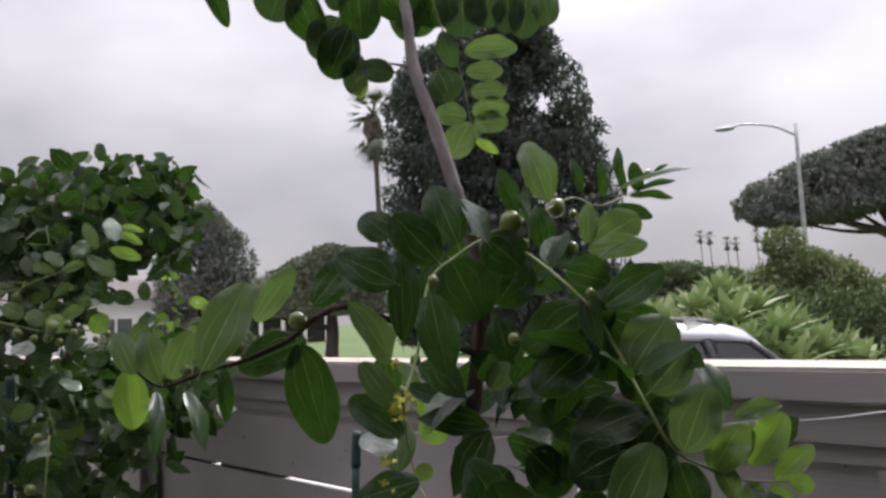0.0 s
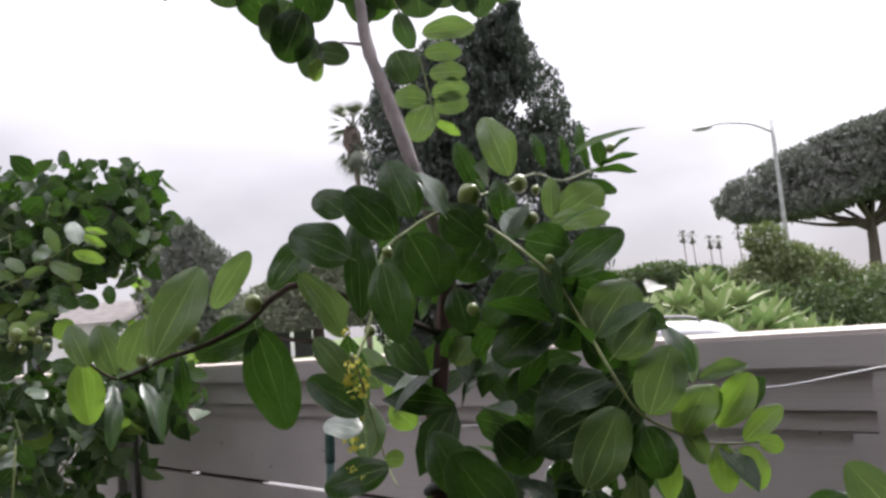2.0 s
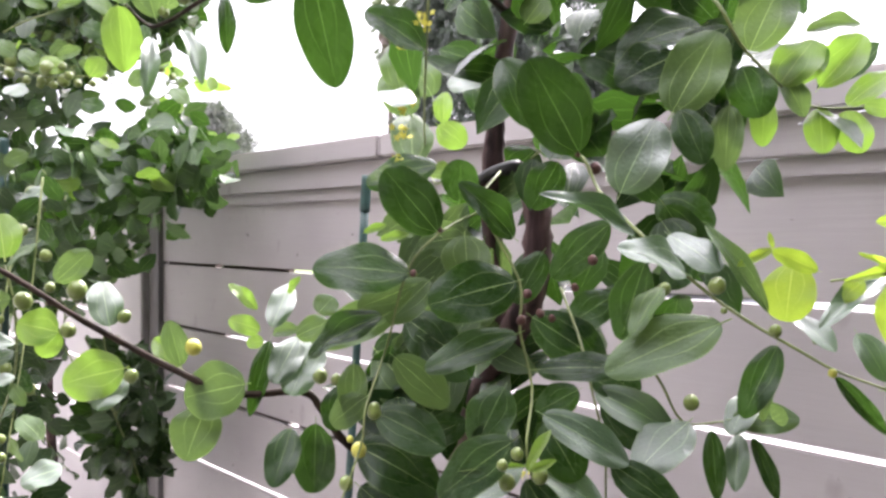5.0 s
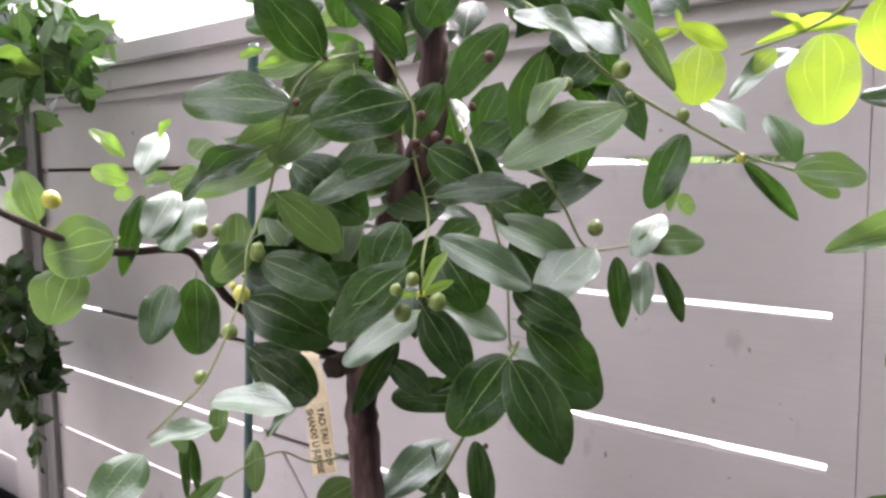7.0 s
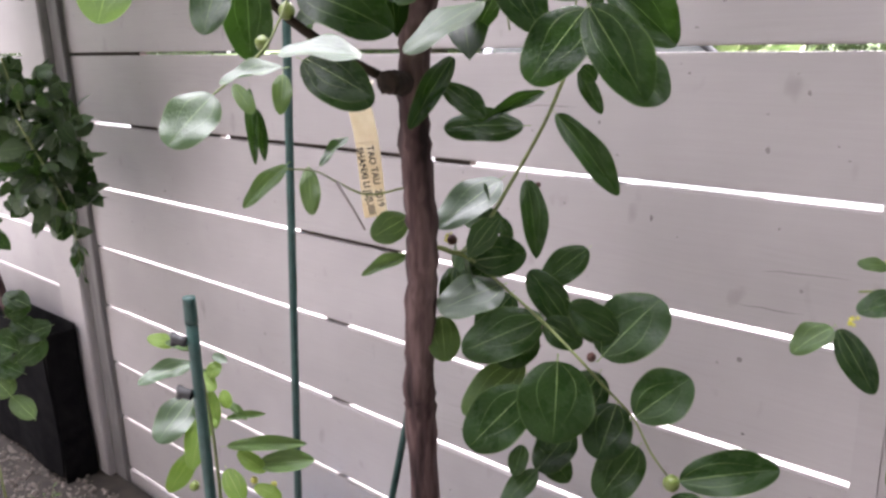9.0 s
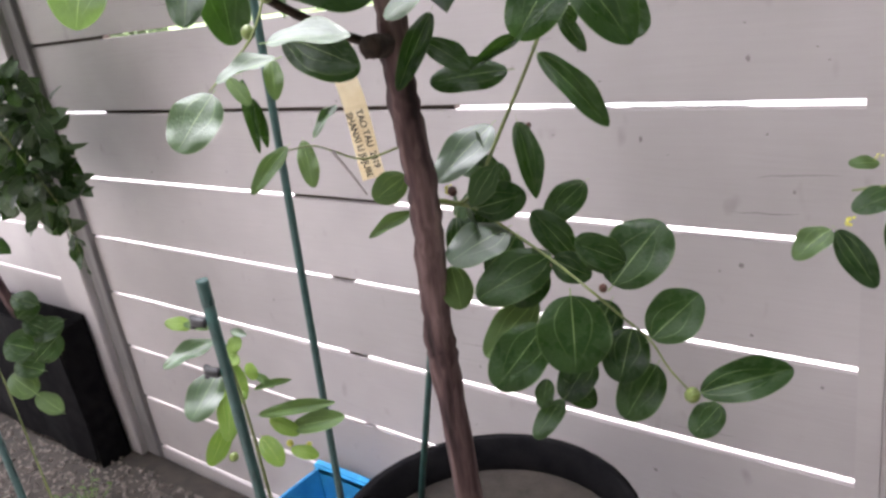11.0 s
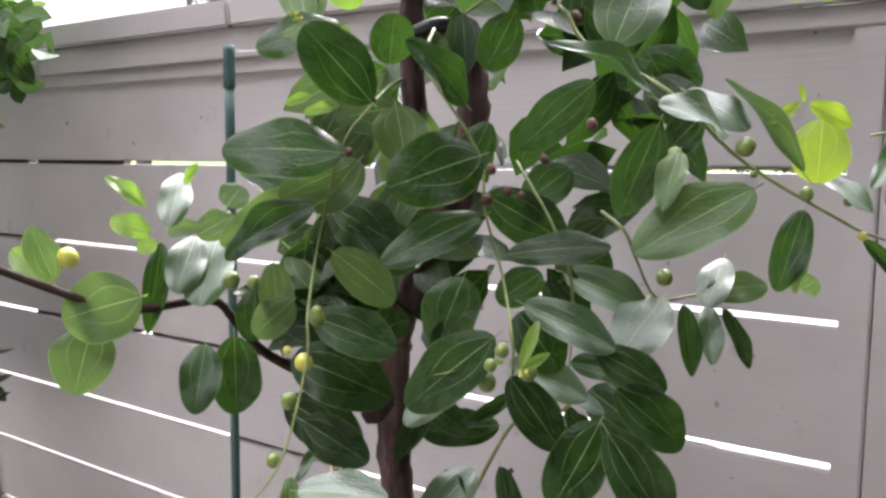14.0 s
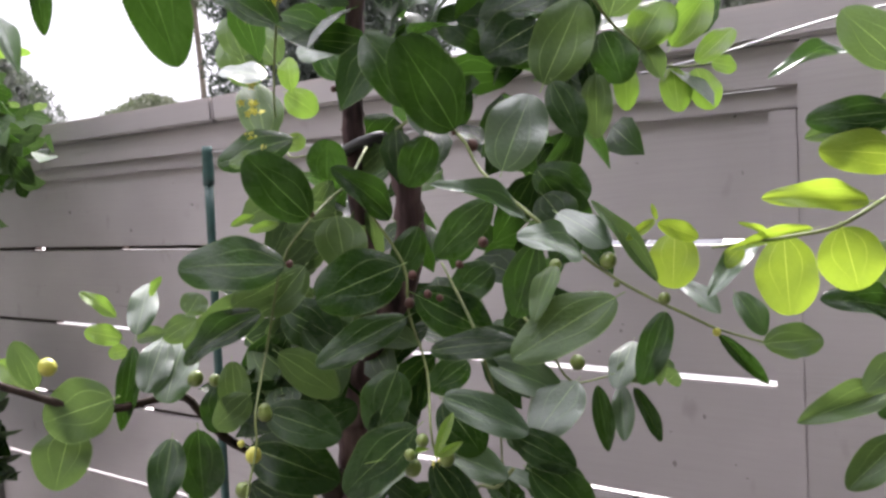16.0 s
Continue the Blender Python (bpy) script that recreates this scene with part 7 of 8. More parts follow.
def spray(owner, start, end, count, length, kinds, fruits=0, sag=0.08):
    """A leafy shoot: a thin twig with leaves in two ranks and some fruit beside them."""
    a, b = Vector(start), Vector(end)
    mid = a.lerp(b, 0.5) + Vector((grow.uniform(-0.04, 0.04), grow.uniform(-0.04, 0.04), sag))
    line = smooth_line([a, mid, b], 6)
    twig(owner, "twig", [a, mid, b], 0.003, 0.001, M_TWIG)
    axis = (b - a).normalized()
    side = axis.cross(Vector((0, 0, 1)))
    side = side.normalized() if side.length > 0.1 else Vector((1, 0, 0))
    for k in range(count):
        p = line[min(len(line) - 1, int((k + 0.7) / count * len(line)))]
        s = side * (1 if k % 2 else -1)
        d = s * 0.8 + axis * grow.uniform(0.1, 0.7) + Vector((grow.uniform(-0.4, 0.4), grow.uniform(-0.6, 0.3), grow.uniform(-0.9, 0.3)))
        ln = length * grow.uniform(0.7, 1.2)
        kind = kinds[grow.randrange(len(kinds))]
        n = Vector((grow.uniform(-0.2, 0.8), -0.8 + grow.uniform(-0.4, 0.4), grow.uniform(-0.4, 0.55)))
        leaf(owner, kind, p, p + d.normalized() * ln, ln * grow.uniform(0.5, 0.72), n)
    for k in range(fruits):
        p = line[grow.randrange(2, len(line))]
        fruit(owner, FRUIT, p + Vector((grow.uniform(-0.02, 0.02), grow.uniform(-0.02, 0.02), -grow.uniform(0.008, 0.03))), grow.uniform(0.012, 0.022))


# upper dome of shoots, then hanging ones towards the post and the camera
for k in range(26):
    a = grow.uniform(0, 6.28)
    r = grow.uniform(0.25, 0.50)
    z = grow.choice((grow.uniform(1.30, 1.54), grow.uniform(1.76, 1.94)))
    e = (-1.78 + r * 1.05 * math.cos(a), 0.36 + 0.55 * r * math.sin(a), min(z, 2.02 - 0.9 * (r - 0.25) ** 2))
    spray(corner, (-1.72 + 0.1 * math.cos(a), 0.40, e[2] - (grow.uniform(0.02, 0.1) if z > 1.6 else grow.uniform(0.1, 0.3))), e, 6, 0.050, (DARK, DARK, DARK, SHINY, MID), grow.choice((0, 0, 1, 2)))
for x, y, z in ((-1.42, 0.36, 1.90), (-1.55, 0.30, 1.96), (-1.72, 0.34, 1.99), (-1.90, 0.36, 1.97), (-2.05, 0.4, 1.93), (-1.36, 0.36, 1.82)):
    spray(corner, (x - 0.16, y + 0.05, z - 0.12), (x, y, z), 9, 0.05, (DARK,), 1, 0.02)
for x, y, z0, z1 in ((-1.66, 0.53, 1.17, 0.86), (-1.60, 0.52, 1.12, 0.80), (-1.74, 0.52, 1.16, 0.84), (-1.56, 0.50, 1.06, 0.76), (-1.82, 0.50, 1.14, 0.86), (-1.90, 0.46, 1.12, 0.84)):
    spray(corner, (x - 0.05, y - 0.06, z0), (x + grow.uniform(-0.03, 0.03), y, z1), 11, 0.048, (DARK,), 0, -0.02)
for x, y, z in ((-1.24, 0.22, 1.46), (-1.45, 0.12, 1.42), (-1.30, 0.10, 1.36), (-1.18, 0.36, 1.48), (-1.40, 0.05, 1.28), (-1.55, 0.08, 1.44)):
    spray(corner, (-1.68, 0.34, z - 0.05), (x, y, z), 10, 0.046, (MID, DARK, DARK, SHINY, SOFT), 3, 0.06)
for x, y, z in ((-1.12, 0.08, 0.95), (-1.20, 0.06, 0.85), (-1.05, 0.10, 1.05), (-1.28, 0.08, 0.80)):
    spray(corner, (x - 0.16, y + 0.1, z + 0.42), (x, y, z), 13, 0.042, (DARK, DARK, DARK, MID), 6, 0.02)
# shoots that cross the open middle
# backlight on these is put into the lighter leaf kinds
for a, b in (((-1.892, 0.276, 1.801), (-1.514, 0.374, 1.810)), ((-1.859, 0.247, 1.750), (-1.493, 0.335, 1.749)), ((-1.752, 0.223, 1.698), (-1.421, 0.300, 1.709)), ((-1.937, 0.287, 1.882), (-1.604, 0.361, 1.774)), ((-1.717, 0.446, 1.857), (-1.544, 0.428, 1.744)), ((-1.615, 0.230, 1.638), (-1.377, 0.324, 1.675)), ((-1.782, 0.532, 1.812), (-1.654, 0.609, 1.720)), ((-1.744, 0.349, 1.835), (-1.549, 0.291, 1.674))):
    spray(corner, a, b, 12, 0.043, (MID, MID, SOFT, DARK, SHINY), 4, 0.02)
cloud = []
for cx, cy, cz, rx, ry, rz, count in ((-1.74, 0.40, 1.87, 0.46, 0.20, 0.14, 720), (-1.55, 0.32, 1.43, 0.40, 0.17, 0.17, 400), (-1.30, 0.42, 1.52, 0.16, 0.12, 0.09, 140), (-1.70, 0.51, 0.99, 0.19, 0.06, 0.18, 330), (-1.46, 0.54, 1.52, 0.13, 0.05, 0.08, 60), (-1.52, 0.20, 1.26, 0.16, 0.13, 0.22, 120), (-1.98, 0.42, 1.40, 0.28, 0.2, 0.18, 200), (-1.42, 0.22, 1.02, 0.13, 0.09, 0.20, 130), (-1.68, 0.33, 1.69, 0.24, 0.10, 0.09, 120), (-1.84, 0.33, 1.79, 0.20, 0.10, 0.09, 100), (-1.50, 0.52, 1.87, 0.13, 0.06, 0.12, 170)):
    for _ in range(count):
        d = Vector((grow.gauss(0, 1), grow.gauss(0, 1), grow.gauss(0, 1))).normalized() * grow.uniform(0.3, 1.0) ** 0.6
        b = Vector((cx + rx * d.x, cy + ry * d.y, cz + rz * d.z))
        if b.y > 0.585:
            b.y = 0.585 - grow.uniform(0, 0.1)
        h = Vector((grow.uniform(-1, 1), grow.uniform(-1, 0.6), grow.uniform(-1, 0.6))).normalized()
        ln = grow.uniform(0.036, 0.062)
        cloud.append(leaf_matrix(b, b + h * ln, ln * grow.uniform(0.5, 0.72), (grow.uniform(-0.2, 0.9), grow.uniform(-1, -0.2), grow.uniform(-0.5, 0.45))))
for x, y, z in ((-1.36, 0.57, 1.56), (-1.42, 0.55, 1.62), (-1.30, 0.52, 1.66), (-1.50, 0.56, 1.58)):
    spray(corner, (x - 0.22, y - 0.04, z - 0.02), (x, y, z), 8, 0.04, (SOFT, MID), 0, 0.03)
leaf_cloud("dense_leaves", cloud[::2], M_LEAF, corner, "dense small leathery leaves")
leaf_cloud("dense_leaves", cloud[1::2], M_DUSK, corner, "leaves of a dimmed copy, the shade put into their colour")

# ---------------------------------------------------------------- grow bag on gravel at the corner
bag = thing("grow_bag", (-2.275, 0.585, GROUND), "black fabric grow bag standing flat by the fence post", "grow bag")
HB = 0.42


def fabric(x0, x1, y0, y1, z0, z1, sway):
    bm = box_bm(x0, x1, y0, y1, z0, z1, 0.002)
    bmesh.ops.subdivide_edges(bm, edges=[e for e in bm.edges if e.calc_length() > 0.12], cuts=7, use_grid_fill=True)
    for v in bm.verts:
        v.co.x += 0.004 * math.sin(v.co.z * 17 + v.co.y * 19)
        v.co.y += sway * math.sin(v.co.x * 21 + v.co.z * 6) - sway * v.co.z
    part("fabric_wall", bm, M_POT, bag)


fabric(-0.38, 0.32, -0.046, -0.041, 0.02, HB, 0.006)
fabric(-0.38, 0.32, 0.038, 0.043, 0.0, HB, 0.002)
fabric(-0.386, -0.381, -0.040, 0.037, 0.0, HB, 0.002)
fabric(0.321, 0.326, -0.040, 0.037, 0.0, HB - 0.01, 0.002)
part("soil", box_bm(-0.375, 0.315, -0.032, 0.034, 0.0, 0.33), M_SOIL, bag, "dark damp soil")
bm = bmesh.new()
bmesh.ops.create_cone(bm, cap_ends=True, segments=14, radius1=0.007, radius2=0.005, depth=0.004, matrix=Matrix.Translation((0.27, -0.052, 0.395)) @ Matrix.Rotation(radians(90), 4, "X"))
part("grommet", bm, M_STEEL, bag, "pale metal grommet")
tagged(part("soil_bed", box_bm(-2.6, -1.36, -0.08, 0.655, GROUND - 0.01, GROUND + 0.004), M_SOIL, None), "bare dark soil under the gravel", "soil", "", "structure")
rnd = random.Random(3)
verts, faces = [], []
for _ in range(2700):
    c = Vector((rnd.uniform(-2.5, -1.40), rnd.uniform(-0.05, 0.60), GROUND + rnd.uniform(0, 0.008)))
    q, s = Euler((rnd.uniform(0, 6), rnd.uniform(0, 6), 0)).to_matrix(), rnd.uniform(0.004, 0.011)
    k = len(verts)
    verts += [tuple(c + q @ Vector(p) * s) for p in ((1, 0, 0), (-1, 0, 0), (0, 1, 0), (0, -1, 0), (0, 0, 0.7), (0, 0, -0.7))]
    faces += [(k + a, k + b, k + d) for a, b, d in ((0, 2, 4), (2, 1, 4), (1, 3, 4), (3, 0, 4), (2, 0, 5), (1, 2, 5), (3, 1, 5), (0, 3, 5))]
me = bpy.data.meshes.new("gravel")
me.from_pydata(verts, [], faces)
me.materials.append(M_GRAVEL)
tagged(new("gravel", me), "pale broken gravel spread by the fence", "gravel", "", "stuff")

# weeds on the soil
weed = thing("weed", (-1.82, 0.44, GROUND), "small feathery green weed sprouting from the soil", "weed")
for k in range(16):
    a, h, r = k * 2.4, grow.uniform(0.02, 0.07), grow.uniform(0.01, 0.07)
    b = Vector((-1.82 + 0.3 * r * math.cos(a), 0.44 + 0.3 * r * math.sin(a), GROUND))
    e = Vector((-1.82 + r * math.cos(a), 0.44 + r * math.sin(a), GROUND + h))
    twig(weed, "stem", [b, b.lerp(e, 0.5) + Vector((0, 0, 0.008)), e], 0.0012, 0.0006, M_TWIG)
    for j in range(4):
        p = b.lerp(e, 0.4 + 0.2 * j)
        q = p + Vector((grow.uniform(-1, 1), grow.uniform(-1, 1), grow.uniform(0, 0.8))) * 0.014
        leaf(weed, MID, p, q, 0.006, (0.2, -0.5, 0.8))

# low plant by the short stake
sapling = thing("sapling", (-0.78, 0.30, GROUND), "small jujube sapling tied to a short stake", "sapling")
twig(sapling, "stem", [(-0.78, 0.30, GROUND), (-0.785, 0.29, 0.5), (-0.77, 0.28, 0.75), (-0.765, 0.27, 0.86)], 0.005, 0.0015, M_TWIG)

# shoots of the corner jujube that reach towards the yard
twig(corner, "twig", [(-1.310, 0.175, 1.692), (-1.283, 0.200, 1.709), (-1.250, 0.232, 1.725), (-1.215, 0.264, 1.754), (-1.188, 0.290, 1.775), (-1.178, 0.297, 1.797)], 0.0026, 0.001, M_TWIG)
twig(corner, "twig", [(-1.365, 0.123, 1.659), (-1.315, 0.176, 1.642), (-1.272, 0.222, 1.626), (-1.221, 0.274, 1.627), (-1.194, 0.304, 1.611), (-1.166, 0.334, 1.598)], 0.0026, 0.001, M_TWIG)
leaf(corner, SHINY, (-1.149, 0.279, 1.766), (-1.185, 0.283, 1.807), 0.027, (0.716, -0.234, 0.658))
leaf(corner, MID, (-1.184, 0.262, 1.756), (-1.200, 0.250, 1.798), 0.020, (0.895, -0.378, 0.237))
leaf(corner, SOFT, (-1.161, 0.293, 1.791), (-1.128, 0.315, 1.779), 0.011, (0.612, -0.763, 0.208))
leaf(corner, SOFT, (-1.164, 0.285, 1.782), (-1.136, 0.316, 1.760), 0.015, (0.796, -0.545, 0.264))
leaf(corner, SOFT, (-1.172, 0.279, 1.755), (-1.140, 0.315, 1.737), 0.020, (0.787, -0.590, 0.183))
leaf(corner, MID, (-1.205, 0.256, 1.744), (-1.164, 0.284, 1.711), 0.025, (0.729, -0.448, 0.518))
leaf(corner, SHINY, (-1.214, 0.233, 1.749), (-1.196, 0.257, 1.766), 0.027, (0.603, -0.701, 0.380))
leaf(corner, MID, (-1.222, 0.223, 1.731), (-1.251, 0.207, 1.756), 0.021, (0.704, -0.379, 0.601))
leaf(corner, MID, (-1.226, 0.225, 1.723), (-1.205, 0.252, 1.735), 0.016, (0.791, -0.612, 0.001))
leaf(corner, MID, (-1.237, 0.215, 1.723), (-1.263, 0.190, 1.734), 0.018, (0.730, -0.614, 0.301))
leaf(corner, DARK, (-1.209, 0.253, 1.699), (-1.181, 0.275, 1.684), 0.031, (0.697, -0.617, 0.367))
leaf(corner, DARK, (-1.177, 0.285, 1.684), (-1.154, 0.308, 1.669), 0.025, (0.775, -0.581, 0.246))
leaf(corner, DARK, (-1.193, 0.265, 1.685), (-1.178, 0.287, 1.671), 0.022, (0.852, -0.414, 0.320))
leaf(corner, DARK, (-1.147, 0.320, 1.700), (-1.136, 0.320, 1.670), 0.020, (0.777, -0.546, 0.315))
leaf(corner, MID, (-1.281, 0.183, 1.654), (-1.297, 0.159, 1.674), 0.028, (0.883, -0.306, 0.355))
leaf(corner, MID, (-1.255, 0.204, 1.639), (-1.276, 0.190, 1.663), 0.027, (0.793, -0.424, 0.437))
leaf(corner, SOFT, (-1.228, 0.233, 1.629), (-1.255, 0.213, 1.653), 0.032, (0.752, -0.427, 0.502))
leaf(corner, SOFT, (-1.198, 0.262, 1.622), (-1.194, 0.278, 1.653), 0.031, (0.940, -0.339, 0.041))
leaf(corner, MID, (-1.236, 0.228, 1.651), (-1.209, 0.253, 1.663), 0.022, (0.645, -0.754, 0.122))
leaf(corner, SHINY, (-1.272, 0.197, 1.600), (-1.296, 0.171, 1.606), 0.034, (0.564, -0.343, 0.751))
leaf(corner, DARK, (-1.259, 0.218, 1.581), (-1.271, 0.196, 1.573), 0.028, (0.789, -0.550, 0.273))
leaf(corner, DARK, (-1.221, 0.257, 1.587), (-1.188, 0.279, 1.577), 0.026, (0.601, -0.667, 0.441))
leaf(corner, SHINY, (-1.256, 0.234, 1.553), (-1.217, 0.246, 1.535), 0.027, (0.438, -0.098, 0.894))
leaf(corner, MID, (-1.216, 0.272, 1.523), (-1.187, 0.287, 1.505), 0.023, (0.623, -0.412, 0.665))
leaf(corner, SOFT, (-1.205, 0.277, 1.532), (-1.181, 0.298, 1.518), 0.015, (0.714, -0.470, 0.519))
leaf(corner, MID, (-1.283, 0.200, 1.510), (-1.305, 0.173, 1.495), 0.028, (0.686, -0.699, 0.204))
leaf(corner, MID, (-1.160, 0.304, 1.611), (-1.147, 0.328, 1.632), 0.028, (0.772, -0.598, 0.214))
leaf(corner, MID, (-1.126, 0.353, 1.608), (-1.099, 0.368, 1.584), 0.025, (0.706, -0.385, 0.594))
fruit(corner, FRUIT, (-1.247, 0.218, 1.634), 0.0226)
fruit(corner, FRUIT, (-1.226, 0.241, 1.624), 0.0136)
fruit(corner, FRUIT, (-1.217, 0.251, 1.613), 0.0121)
fruit(corner, FRUIT, (-1.255, 0.212, 1.617), 0.0136)
fruit(corner, FRUIT, (-1.270, 0.196, 1.618), 0.0121)
fruit(corner, FRUIT, (-1.243, 0.225, 1.611), 0.0121)
fruit(corner, FRUIT, (-1.202, 0.267, 1.613), 0.0106)
fruit(corner, FRUIT, (-1.188, 0.280, 1.621), 0.0106)
fruit(corner, FRUIT, (-1.288, 0.177, 1.628), 0.0151)
fruit(corner, FRUIT, (-1.231, 0.234, 1.638), 0.0121)


# blue tub and the rest by the fence
tub = thing("plastic_tub", (-1.05, 0.55, GROUND), "blue plastic tub standing by the fence", "tub")
bm = bmesh.new()
for x0, x1, y0, y1 in ((-0.10, 0.10, -0.085, -0.078), (-0.10, 0.10, 0.078, 0.085), (-0.10, -0.093, -0.078, 0.078), (0.093, 0.10, -0.078, 0.078)):
    box_bm(x0, x1, y0, y1, 0, 0.215, 0.002, bm)
part("wall", bm, M_BLUE, tub)
part("bottom", box_bm(-0.093, 0.093, -0.078, 0.078, 0.0, 0.008), M_BLUE, tub)
for k in range(2):
    part("rim", box_bm(-0.112, 0.112, -0.098 + 0.176 * k, -0.078 + 0.176 * k, 0.20, 0.22, 0.004), M_BLUE, tub)
for k in range(5):
    part("rib", box_bm(-0.085 + 0.04 * k, -0.075 + 0.04 * k, -0.089, -0.0855, 0.02, 0.195, 0.001), M_BLUE, tub)
bedding = thing("seedling", (-1.52, 0.28, GROUND), "leafy jujube seedling beside the black grow bag", "seedling")
twig(bedding, "stem", [(-1.52, 0.28, GROUND), (-1.50, 0.27, 0.4), (-1.47, 0.26, 0.62), (-1.46, 0.25, 0.8)], 0.004, 0.0015, M_TWIG)

# sapling leaves
leaf(sapling, SOFT, (-0.887, 0.312, 0.830), (-0.915, 0.289, 0.840), 0.019, (0.612, -0.482, 0.627))
leaf(sapling, SHINY, (-0.880, 0.328, 0.803), (-0.903, 0.263, 0.792), 0.027, (0.544, -0.335, 0.770))
leaf(sapling, SHINY, (-0.876, 0.320, 0.761), (-0.871, 0.262, 0.722), 0.045, (0.616, -0.397, 0.681))
leaf(sapling, SOFT, (-0.859, 0.325, 0.748), (-0.837, 0.284, 0.686), 0.032, (0.602, -0.555, 0.574))
leaf(sapling, MID, (-0.823, 0.327, 0.705), (-0.743, 0.389, 0.709), 0.019, (0.441, -0.603, 0.664))
leaf(sapling, MID, (-0.788, 0.348, 0.682), (-0.733, 0.392, 0.688), 0.029, (0.413, -0.605, 0.680))
leaf(sapling, MID, (-0.834, 0.339, 0.760), (-0.803, 0.347, 0.740), 0.011, (0.572, -0.378, 0.728))
leaf(sapling, SOFT, (-0.853, 0.301, 0.698), (-0.861, 0.263, 0.655), 0.028, (0.818, -0.497, 0.290))
leaf(sapling, SOFT, (-0.830, 0.318, 0.730), (-0.851, 0.330, 0.772), 0.021, (0.688, -0.528, 0.498))
leaf(sapling, SOFT, (-0.846, 0.328, 0.790), (-0.847, 0.343, 0.807), 0.019, (0.541, -0.616, 0.572))
leaf(sapling, SOFT, (-0.822, 0.323, 0.675), (-0.788, 0.320, 0.642), 0.028, (0.620, -0.385, 0.683))
leaf(sapling, SOFT, (-0.811, 0.334, 0.698), (-0.776, 0.349, 0.676), 0.021, (0.616, -0.543, 0.571))
leaf(sapling, SOFT, (-0.836, 0.328, 0.777), (-0.869, 0.322, 0.793), 0.022, (0.452, -0.284, 0.846))
leaf(sapling, SOFT, (-0.786, 0.337, 0.658), (-0.758, 0.357, 0.643), 0.019, (0.608, -0.345, 0.715))
leaf(sapling, MID, (-0.822, 0.330, 0.742), (-0.793, 0.369, 0.742), 0.010, (0.612, -0.460, 0.643))
for k in range(9):
    b = Vector((-0.83 + pick.uniform(-0.05, 0.05), 0.325 + pick.uniform(-0.02, 0.02), 0.70 + 0.016 * k))
    leaf(sapling, (SOFT, SHINY, MID)[k % 3], b, b + Vector((pick.uniform(-0.035, 0.035), pick.uniform(-0.025, 0.01), pick.uniform(-0.03, 0.012))), pick.uniform(0.010, 0.017), (0.6, -0.5, 0.6))
fruit(sapling, FRUIT, (-0.834, 0.284, 0.665), 0.0129)
fruit(sapling, RIPE, (-0.795, 0.344, 0.659), 0.0096)
fruit(sapling, RIPE, (-0.783, 0.364, 0.648), 0.0084)

# young plant beside the grow bag
leaf(bedding, DARK, (-1.510, 0.370, 0.734), (-1.558, 0.347, 0.752), 0.040, (0.509, -0.499, 0.701))
leaf(bedding, DARK, (-1.498, 0.367, 0.682), (-1.535, 0.346, 0.708), 0.042, (0.677, -0.471, 0.566))
leaf(bedding, DARK, (-1.513, 0.335, 0.633), (-1.483, 0.379, 0.671), 0.054, (0.612, -0.705, 0.357))
leaf(bedding, DARK, (-1.481, 0.392, 0.695), (-1.518, 0.344, 0.674), 0.046, (0.483, -0.639, 0.599))
leaf(bedding, MID, (-1.507, 0.313, 0.575), (-1.557, 0.299, 0.612), 0.052, (0.612, -0.402, 0.681))
leaf(bedding, DARK, (-1.500, 0.337, 0.614), (-1.550, 0.310, 0.632), 0.047, (0.527, -0.503, 0.685))
leaf(bedding, DARK, (-1.536, 0.338, 0.716), (-1.523, 0.377, 0.740), 0.043, (0.747, -0.511, 0.426))
leaf(bedding, MID, (-1.469, 0.332, 0.534), (-1.518, 0.317, 0.570), 0.038, (0.626, -0.263, 0.734))
leaf(bedding, DARK, (-1.518, 0.340, 0.653), (-1.560, 0.310, 0.674), 0.063, (0.649, -0.448, 0.616))

# ---------------------------------------------------------------- street things


def street_lamp():
    x, y, _ = spot(20.9, 39.0)
    lamp = thing("street_lamp", (x, y, 0), "tall grey street lamp with a curved arm", "street lamp")
    a = radians(21)
    ax = Vector((-math.cos(a), -math.sin(a), 0))
    part("pole", tube_bm([(0, 0, 0), (0, 0, 5), (0, 0, 9.75)], 0.13, 0.075, 12, 6), M_STEEL, lamp, "", True)
    part("arm", tube_bm([Vector((0, 0, 9.2)), ax * 0.9 + Vector((0, 0, 9.75)), ax * 2.1 + Vector((0, 0, 10.02)), ax * 2.75 + Vector((0, 0, 9.98))], 0.06, 0.04, 8, 6), M_STEEL, lamp, "", True)
    bm = bmesh.new()
    bmesh.ops.create_uvsphere(bm, u_segments=14, v_segments=8, radius=0.5, matrix=Matrix.Translation(ax * 3.05 + Vector((0, 0, 9.93))) @ Matrix.Rotation(a, 4, "Z") @ Matrix.Diagonal((0.95, 0.34, 0.24, 1)))
    part("lamp_head", bm, M_STEEL, lamp, "cobra-head lantern", True)


street_lamp()


